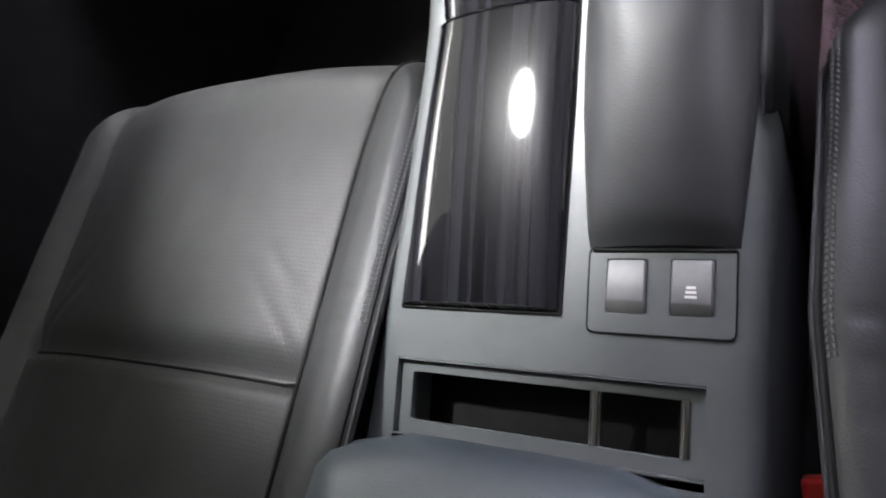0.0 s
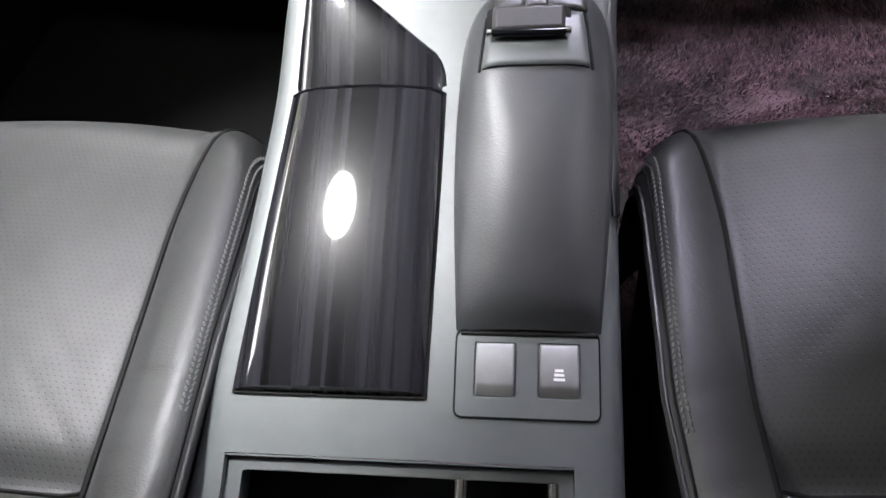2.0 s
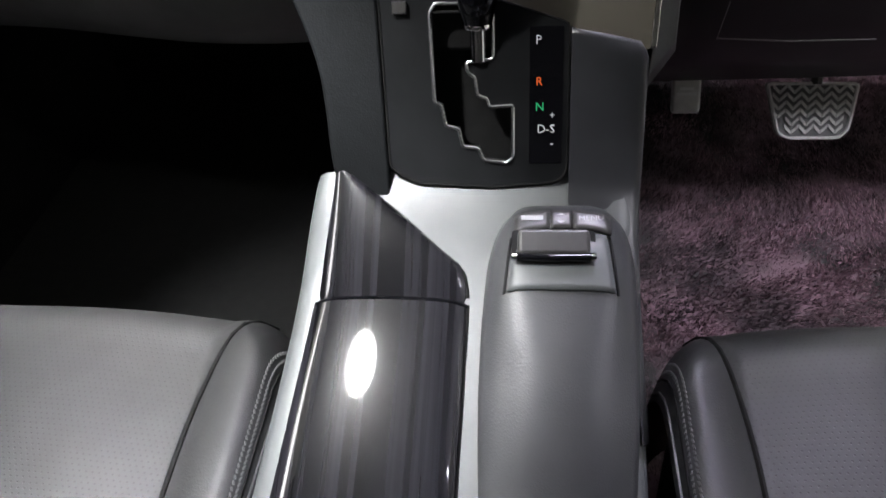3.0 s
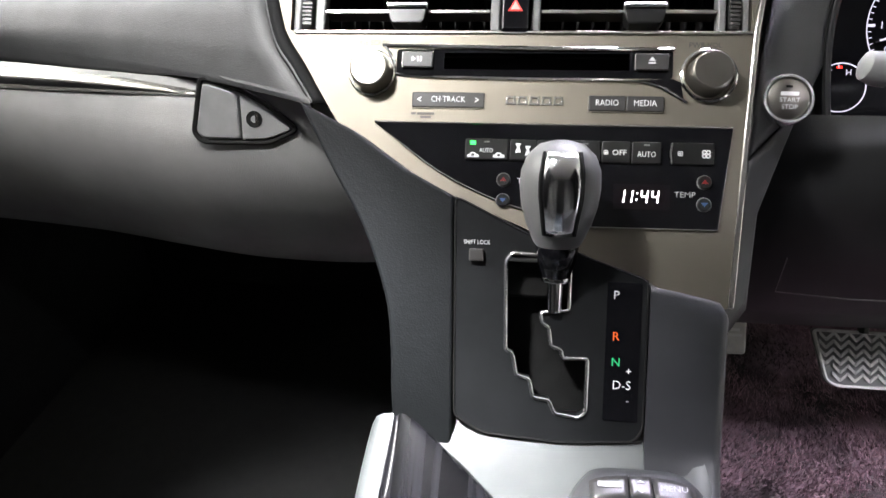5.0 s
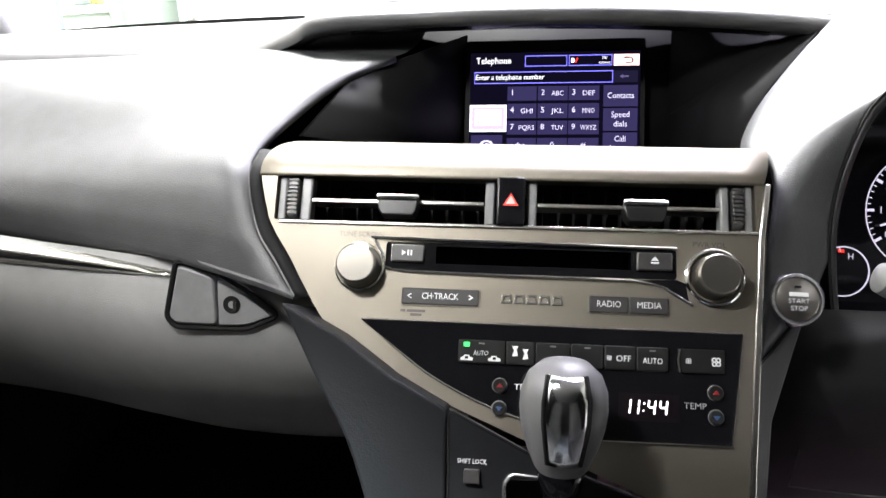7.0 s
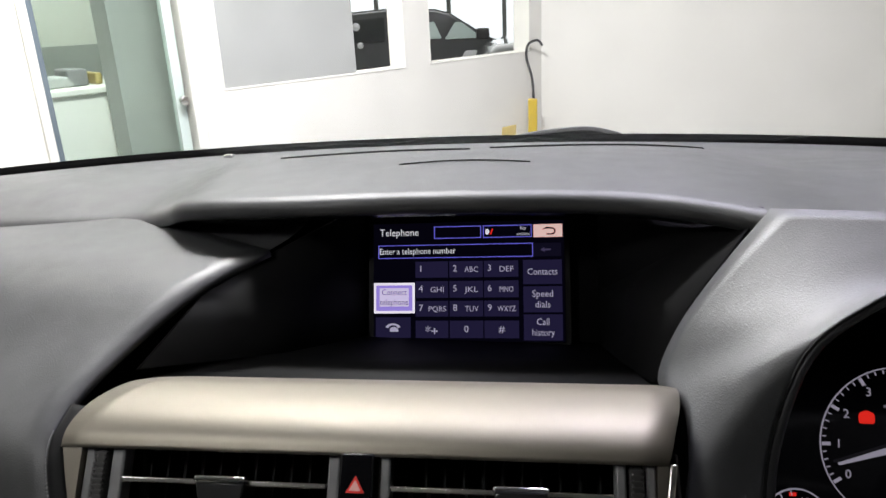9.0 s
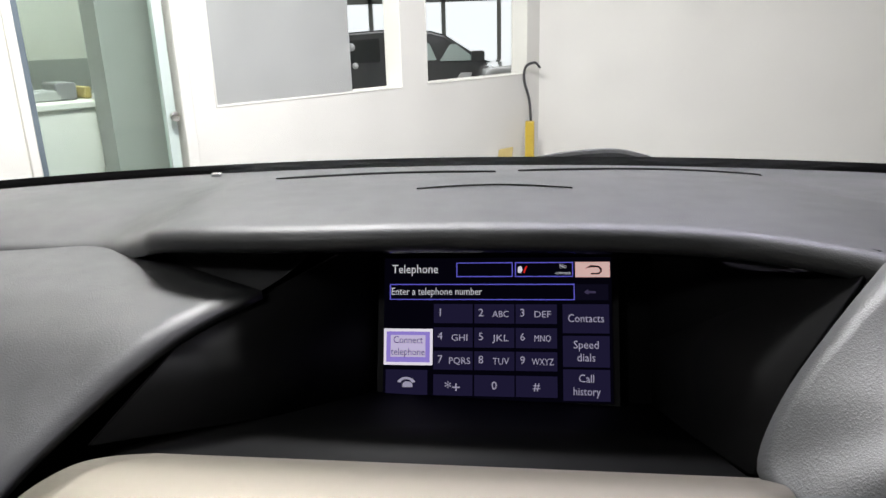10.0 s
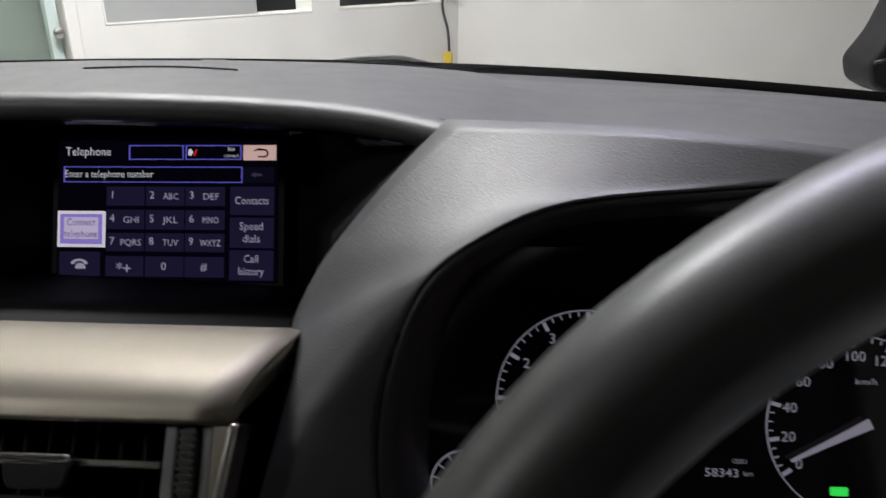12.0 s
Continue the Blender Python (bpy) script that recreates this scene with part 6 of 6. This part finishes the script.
# ---- pedals ----
brake = thing("brake_pedal", "grey ribbed rubber brake pedal over the carpet", "pedal")
PD = axes((0.349, -0.142, 0.675), (0, 0.5, 0.866), (0, -0.866, 0.5)) @ Matrix.Diagonal((1, 0.84, 1, 1))
pad = part("pedal_pad", plate(rounded([(-0.052, 0.038), (0.050, 0.036), (0.044, -0.028), (0.034, -0.040), (-0.024, -0.040), (-0.036, -0.032)], 0.006), -0.008, 0.0, PD), BUTTON_GREY, brake, "grey rubber pad", 0.002)
for r_ in range(6):
    for c_ in range(11):
        x = -0.040 + c_ * 0.0080
        y = 0.0285 - r_ * 0.0108
        s_ = 1 if c_ % 2 else -1
        if y < -0.014 and (x < -0.03 or x > 0.036):
            continue
        part("rib", plate([(x - 0.0034, y - 0.0042 * s_ - 0.0024), (x + 0.0036, y + 0.0042 * s_ - 0.0024), (x + 0.0036, y + 0.0042 * s_ + 0.0024), (x - 0.0034, y - 0.0042 * s_ + 0.0024)], 0.0, 0.0022, PD), PEDAL, pad)
part("pedal_rim", tube([(x, y, 0.0005) for x, y in rounded([(-0.050, 0.036), (0.048, 0.034), (0.042, -0.027), (0.033, -0.038), (-0.023, -0.038), (-0.034, -0.031)], 0.006)], 0.0022, 6, PD, True), PEDAL, pad)
part("pedal_arm", tube([(0.352, -0.128, 0.70), (0.356, -0.09, 0.76), (0.36, -0.02, 0.9)], 0.006, 8), BUTTON, brake, "steel arm")
foot = thing("parking_brake_pedal", "small grey rubber parking brake pedal", "pedal")
FP = axes((0.208, -0.142, 0.699), (0, 0.5, 0.866), (0, -0.866, 0.5))
fp = part("pedal_pad", plate(rounded(rect(-0.016, 0.016, -0.022, 0.022), 0.005), -0.010, 0.0, FP), PEDAL, foot, "grey rubber pad", 0.003)
for y, w in ((0.006, 0.008), (0.0, 0.011)):
    part("print_bar", plate(rect(-w, w, y - 0.0016, y + 0.0016), 0.0, 0.0006, FP), WHITE_INK, fp)
part("pedal_arm", tube([(0.208, -0.13, 0.69), (0.212, -0.08, 0.70), (0.215, 0.1, 0.85)], 0.006, 8), BUTTON, foot, "steel arm")

# ---- cabin shell ----
tagged(part("roof_lining", box(-0.75, 0.75, -1.9, -0.20, 1.62, 1.65), HEADLINER), "pale grey cloth roof lining", "ceiling", kind="structure")
# unseen panel, shaped to keep the hall lamp off console and seats
tagged(thicken(part("header_light_block", sheet([[(x, -0.205 + 0.185 * q * d, 1.618 - 0.163 * q * d) for q in (0.0, 0.33, 0.67, 1.0)] for x, d in ((-0.70, 1.0), (0.0, 1.0), (0.05, 0.9), (0.085, 0.5), (0.12, 0.1), (0.70, 0.1))]), HEADLINER), 0.012), "unseen pale panel along the windscreen top that blocks lamp light", "trim", kind="structure")
# the panel's near-black colour also carries the shade of the passenger footwell
tagged(part("door_panel", box(-0.85, -0.75, -0.84, 0.34, 0.42, 1.12), RECESS), "grained door panel blackened to carry the footwell's shade", "door", kind="structure")
tagged(part("door_sill", box(0.75, 0.85, -0.84, 0.34, 0.42, 0.56), DASH_LOW), "dark sill of the open driver's door", "door", kind="structure")
# no mat here: a black sheet paints the footwell's shade over the carpet
tagged(part("footwell_shade_sheet", box(-0.74, -0.12, -0.50, 0.30, 0.45, 0.462), MATT), "black sheet standing for the shade on the passenger footwell's carpet", "mat", kind="structure")
for s_ in (-1, 1):
    tagged(part("roof_pillar", tube([(s_ * 0.83, 0.33, 1.08), (s_ * 0.77, 0.07, 1.36), (s_ * 0.72, -0.22, 1.62)], 0.035, 10), HEADLINER), "pale windscreen pillar", "pillar", kind="structure")
    # unseen opaque panel added on each side to cut light at the rear
    tagged(part("rear_light_block", box(min(s_ * 0.76, s_ * 0.84), max(s_ * 0.76, s_ * 0.84), -1.9, -0.84, 0.42, 1.64), RECESS), "unseen dark side panel blocking light at the rear", "door", kind="structure")
    sb = thing("seat_backrest", "grey leather seat backrest", "seat", "seat backrests")
    rows = []
    for i in range(13):
        q = i / 12
        z, y = 0.70 + 0.62 * q, -1.02 - 0.24 * q
        w = 0.25 * (1 - 0.25 * q ** 4)
        rows.append([(s_ * 0.40 + w * math.cos(a) * (1 if abs(math.cos(a)) < 0.9 else 1), y + 0.06 * math.sin(a), z) for a in [2 * math.pi * j / 20 for j in range(20)]])
    part("backrest", sheet(rows, True, True), LEATHER, sb, sharp=60)
tagged(part("rear_partition", box(-0.85, 0.85, -2.0, -1.9, 0.42, 1.65), DASH_LOW), "dark rear of the cabin", "wall", kind="structure")
lamp = thing("reading_lamp", "lit oval reading lamp in the roof lining", "lamp")
part("lens", plate([(-0.33 + 0.072 * math.cos(a), -0.60 + 0.084 * math.sin(a)) for a in [2 * math.pi * i / 32 for i in range(32)]], 1.606, 1.6185), glow("lamp_lens", (1.0, 0.98, 0.95), 26.0), lamp, "lit clear lens", 0.004)
glass_pane("windscreen", [(-0.74, 0), (0.74, 0), (0.64, 0.748), (-0.64, 0.748)], axes((0, 0.372, 1.142), (0, -0.767, 0.641), (0, 0.641, 0.767)), "clear car windscreen")

# ---- carpet pile ----
rng = np.random.default_rng(4)
n = 70000
px_, py_ = rng.uniform(0.12, 0.62, n), rng.uniform(-0.50, 0.30, n)


def carpet_z(x, y):
    return 0.452 + 0.0 * x + np.clip((y - 0.02) / 0.3, 0, 1) ** 1.5 * 0.20 + 0.006 * np.sin(23 * x + 3 * np.sin(17 * y)) * np.cos(19 * y)


rows = [[(0.105 + 0.74 * j / 30, -0.6 + 0.95 * i / 40, float(carpet_z(0.105 + 0.74 * j / 30, -0.6 + 0.95 * i / 40))) for j in range(31)] for i in range(41)]
tagged(part("carpet_mat", sheet(rows), CARPET), "dark purple-brown looped carpet in the driver's footwell", "carpet", kind="structure")
lean = rng.normal(0, 0.004, (n, 2)) + np.stack([0.004 * np.sin(9 * px_ + 5 * py_), 0.004 * np.cos(13 * py_)], 1)
ang = rng.uniform(0, math.pi, n)
w = rng.uniform(0.0008, 0.0017, n)
hgt = rng.uniform(0.005, 0.010, n)
bz = carpet_z(px_, py_) - 0.001
V = np.empty((n, 3, 3))
V[:, 0] = np.stack([px_ - w * np.cos(ang), py_ - w * np.sin(ang), bz], 1)
V[:, 1] = np.stack([px_ + w * np.cos(ang), py_ + w * np.sin(ang), bz], 1)
V[:, 2] = np.stack([px_ + lean[:, 0], py_ + lean[:, 1], bz + hgt], 1)
me = bpy.data.meshes.new("carpet_pile")
me.from_pydata(V.reshape(-1, 3).tolist(), [], np.arange(3 * n).reshape(-1, 3).tolist())
PILE = material("carpet_fibre", (0.07, 0.04, 0.05), 0.8)
_g = node(PILE, "ShaderNodeNewGeometry")
_r = node(PILE, "ShaderNodeValToRGB")
_r.color_ramp.elements[0].color, _r.color_ramp.elements[1].color = (0.10, 0.062, 0.078, 1), (0.54, 0.34, 0.41, 1)
link(PILE, _g.outputs["Random Per Island"], _r.inputs["Fac"])
_n = node(PILE, "ShaderNodeTexNoise", Scale=8.0, Detail=4)
link(PILE, coords(PILE), _n.inputs["Vector"])
_k = node(PILE, "ShaderNodeValToRGB")
_k.color_ramp.elements[0].position, _k.color_ramp.elements[1].position = 0.42, 0.58
_k.color_ramp.elements[0].color, _k.color_ramp.elements[1].color = (0.40, 0.47, 0.45, 1), (1, 1, 1, 1)
link(PILE, _n.outputs["Fac"], _k.inputs["Fac"])
_x = node(PILE, "ShaderNodeMixRGB", Fac=1.0)
_x.blend_type = "MULTIPLY"
link(PILE, _r.outputs["Color"], _x.inputs["Color1"])
link(PILE, _k.outputs["Color"], _x.inputs["Color2"])
link(PILE, _x.outputs["Color"], bsdf(PILE).inputs["Base Color"])
me.materials.append(PILE)
tagged(new("carpet_pile", me), "short purple-brown carpet pile", "carpet", kind="stuff")

# ---- the hall's contents ----
SEAL = material("door_seal_rubber", (0.10, 0.13, 0.15), 0.6)
DAY = glow("daylight", (0.93, 0.98, 1.0), 2.6)
tagged(part("backdrop", box(-9, 8, 18.0, 18.1, GROUND, TOP), DAY), "bright daylight beyond the far glazing", "sky", kind="structure")
mull = thing("far_glazing", "dark framed far window wall of the hall", "window")
for x in (-6.2, -5.0, -3.75, -2.55, -1.95, -0.60, 0.75, 2.1):
    part("mullion", box(x - 0.05, x + 0.05, 17.6, 17.7, GROUND, TOP), WALL_GREY, mull)
part("transom", box(-9, 8, 17.6, 17.7, 1.95, 2.12), WALL_GREY, mull)
part("low_wall", box(-9, 8, 17.5, 17.6, GROUND, 0.35), WALL, mull)
blind = part("window_blind", plate(rect(1.89, 2.806, 0.969, 2.296), -0.05, -0.012, PARTITION), WALL_GREY)
tagged(blind, "plain grey panel behind the window", "panel", kind="structure")
for x0, x1, z0, z1, nm in ((0.15, 1.26, 0.970, 2.3, "window_1"), (1.475, 2.81, 0.965, 2.3, "window_2")):
    fr = part(nm, plate(rect(x0, x1, z0, z1), -0.15, 0.003, PARTITION, [rect(x0 + 0.012, x1 - 0.012, z0 + 0.012, z1 - 0.012)]), WALL, None, "", 0.004)
    tagged(fr, "white framed window in the partition", "window", kind="structure")
tagged(part("door_frame", plate([(2.94, GROUND), (2.94, 2.30), (3.72, 2.30), (3.72, GROUND), (3.68, GROUND), (3.68, 2.25), (3.0, 2.25), (3.0, GROUND)], -0.16, 0.02, PARTITION), WALL, None, "", 0.005), "white door frame", "door frame", kind="structure")
door = part("door_1", plate(rect(3.005, 3.675, GROUND + 0.03, 2.24), -0.09, -0.05, PARTITION, [rect(3.055, 3.645, GROUND + 0.15, 2.16)]), PALE_GREEN)
pane = part("pane", plate(rect(3.055, 3.645, GROUND + 0.15, 2.16), -0.075, -0.067, PARTITION), GREEN_GLASS, door, "tinted glass pane")
pane.visible_shadow = False
tagged(door, "pale green-tinted glass door", "door", kind="structure")
part("door_seal", plate(rect(3.640, 3.676, GROUND + 0.05, 2.24), -0.048, -0.036, PARTITION), SEAL, door, "dark blue-grey rubber seal", 0.002)
part("door_knob", lathe([(0.012, 0.0), (0.012, 0.02), (0.024, 0.03), (0.024, 0.05), (0.01, 0.056)], PARTITION @ Matrix.Translation((3.030, 0.945, -0.05)), 16), SATIN, door, "round metal knob")
counter = thing("counter", "white counter in the room behind the glass door", "counter")
part("counter_body", plate(rect(2.80, 4.7, GROUND, 0.955), -1.35, -0.85, PARTITION), WALL, counter, "", 0.01)
part("counter_top", plate(rect(2.78, 4.72, 0.955, 0.99), -1.38, -0.82, PARTITION), WALL, counter, "pale top", 0.006)
tagged(part("inner_wall", plate(rect(1.8, 9, GROUND, TOP), -2.3, -2.2, PARTITION), WALL), "pale wall of the room behind the door", "wall", kind="structure")
tagged(part("inner_panel", plate(rect(2.66, 3.10, GROUND, TOP), -0.8, -0.6, PARTITION), WALL_GREY), "grey wall end behind the door", "wall", kind="structure")
tagged(part("wall_band", plate(rect(1.8, 9, 0.96, 1.19), -2.2, -2.18, PARTITION), WALL_GREY), "grey band along the inner wall", "wall", kind="structure")
for x, w_, h_, mat, nm, lb in ((3.30, 0.11, 0.06, WALL_GREY, "appliance", "small grey appliance on the counter"), (3.56, 0.10, 0.045, CAR_WHITE, "tray", "white tray on the counter"), (3.05, 0.02, 0.07, DULL_YELLOW, "bottle", "small yellow bottle on the counter"), (3.17, 0.06, 0.10, BUTTON_GREY, "monitor", "dark small screen on the counter")):
    o = tagged(new(nm), lb, nm)
    part("body", plate(rounded(rect(x - w_, x + w_, 0.99, 0.99 + h_), 0.015), -1.2, -1.0, PARTITION), mat, o, "", 0.01)
st = thing("yellow_post", "yellow painted post with a hose at the wall corner", "post")
part("post", box(0.03, 0.10, 5.00, 5.07, GROUND, 0.63), YELLOW, st, "", 0.008)
hz = thing("hose", "grey hose hanging in the wall corner", "hose")
part("line", tube(curve([(0.075, 5.08, 0.60), (0.06, 5.10, 0.78), (0.02, 5.12, 0.93), (0.03, 5.12, 1.03), (0.10, 5.14, 1.06), (0.14, 5.16, 1.02)], 6), 0.010, 8), RUBBER, hz)
tl = thing("yellow_sign", "folded yellow floor sign leaning in the corner", "sign")
part("board", plate([(-0.36, GROUND), (-0.12, GROUND), (-0.06, 0.46), (-0.26, 0.42)], 0, 0.02, axes((0, 4.85, 0), (0, 0.15, 0.98), (0, -0.98, 0.15))), DULL_YELLOW, tl, "", 0.004)

# parked car seen through the partition windows
suv = thing("parked_car", "black estate car parked beyond the partition windows", "car")
SV = Matrix.Translation((-1.68, 13.6, GROUND)) @ Euler((0, 0, radians(8))).to_matrix().to_4x4()
prof = [(-2.3, 0.45), (-2.32, 0.85), (-2.25, 1.0), (-1.95, 1.50), (-1.75, 1.60), (-1.0, 1.64), (-0.1, 1.60), (0.15, 1.53), (0.85, 1.08), (1.0, 1.03), (1.95, 0.92), (2.2, 0.75), (2.25, 0.45)]
bm = sheet([[tuple(SV @ Vector((x, s_, z))) for x, z in prof] for s_ in (-0.9, 0.9)], True, True)
part("body", bm, CAR_PAINT, suv, "black painted body", 0.06, seg=3)
# pale base colour paints the reflected light on the two front panes
WIN_GLARE = material("car_window_glare", (0.55, 0.66, 0.62), 0.12)
DARK_WIN = material("dark_car_window", (0.02, 0.023, 0.024), 0.08)
SIDE = SV @ axes((0, -0.905, 0), (0, 0, 1), (0, -1, 0))
part("side_window", plate(rounded([(-1.85, 1.08), (-1.66, 1.46), (-1.02, 1.50), (-1.02, 1.08)], 0.04), 0.0, 0.012, SIDE), DARK_WIN, suv, "dark rear side window", 0.004)
part("side_window", plate(rounded([(-0.92, 1.08), (-0.92, 1.50), (-0.42, 1.48), (-0.38, 1.08)], 0.04), 0.0, 0.012, SIDE), DARK_WIN, suv, "dark side window", 0.004)
part("side_window", plate(rounded([(-0.32, 1.09), (-0.30, 1.36), (-0.13, 1.39), (0.00, 1.09)], 0.025), 0.0, 0.012, SIDE), WIN_GLARE, suv, "front side window with its reflection put into the colour", 0.004)
part("windscreen", plate(rounded([(0.05, 1.07), (0.24, 1.36), (0.36, 1.36), (0.74, 1.07)], 0.03), 0.0, 0.02, SIDE), WIN_GLARE, suv, "windscreen with its pale reflection put into the colour", 0.006)
part("headlight", plate(rounded([(0.34, 0.73), (0.60, 0.75), (0.64, 0.86), (0.42, 0.86)], 0.03), 0, 0.02, SIDE), CAR_WHITE, suv, "pale headlight", 0.006)
part("door_handle", plate(rounded(rect(-0.86, -0.70, 0.98, 1.02), 0.015), 0.0, 0.04, SIDE), SATIN, suv, "bright door handle", 0.006)
# pale discs stand in for lamp reflections on the car's side
for x, z, r in ((-1.53, 1.355, 0.075), (-1.475, 1.03, 0.060)):
    part("lamp_glint", lathe([(r, 0.0), (r * 0.9, 0.03), (r * 0.5, 0.045), (0.004, 0.05)], at(SIDE, x, z), 20), CAR_WHITE, suv, "round pale disc painting a lamp's reflection")
part("wing_mirror", plate(rounded(rect(0.62, 0.85, 1.05, 1.24), 0.04), 0.0, 0.2, SV @ axes((0, -0.905, 0), (0, 0, 1), (0, -1, 0))), BUTTON, suv, "black wing mirror", 0.02)
for x in (-1.45, 1.4):
    wh = part("wheel", lathe([(0.33, -0.12), (0.34, 0.0), (0.33, 0.06), (0.22, 0.07)], SV @ Matrix.Translation((x, -0.86, 0.34)) @ Euler((radians(90), 0, 0)).to_matrix().to_4x4(), 28), RUBBER, suv, "black tyre")
    part("rim", lathe([(0.21, 0.05), (0.2, 0.08), (0.03, 0.06)], SV @ Matrix.Translation((x, -0.86, 0.34)) @ Euler((radians(90), 0, 0)).to_matrix().to_4x4(), 20), SATIN, wh, "metal rim")

# white car standing before the black one
white = thing("parked_car", "white car parked beside the black estate car", "car")
prof = [(0.72, 0.40), (0.70, 0.92), (0.80, 1.03), (1.30, 1.06), (1.75, 1.03), (2.35, 1.02), (2.60, 0.95), (2.72, 0.80), (2.74, 0.40)]
part("body", sheet([[tuple(SV @ Vector((x, y, z))) for x, z in prof] for y in (-2.7, -1.15)], True, True), CAR_WHITE, white, "white painted body", 0.08, seg=3)
for x in (1.25, 2.35):
    wh = part("wheel", lathe([(0.31, -0.12), (0.32, 0.0), (0.31, 0.06), (0.21, 0.07)], SV @ Matrix.Translation((x, -2.68, 0.32)) @ Euler((radians(90), 0, 0)).to_matrix().to_4x4(), 28), RUBBER, white, "black tyre")
    part("rim", lathe([(0.20, 0.05), (0.19, 0.08), (0.03, 0.06)], SV @ Matrix.Translation((x, -2.68, 0.32)) @ Euler((radians(90), 0, 0)).to_matrix().to_4x4(), 20), SATIN, wh, "metal rim")
    part("arch_trim", tube([tuple(SV @ Vector((x + 0.40 * math.cos(a), -2.705, 0.40 + 0.52 * math.sin(a)))) for a in [math.pi * i / 20 for i in range(21)]], 0.022, 8), RUBBER, white, "black wheel arch trim")
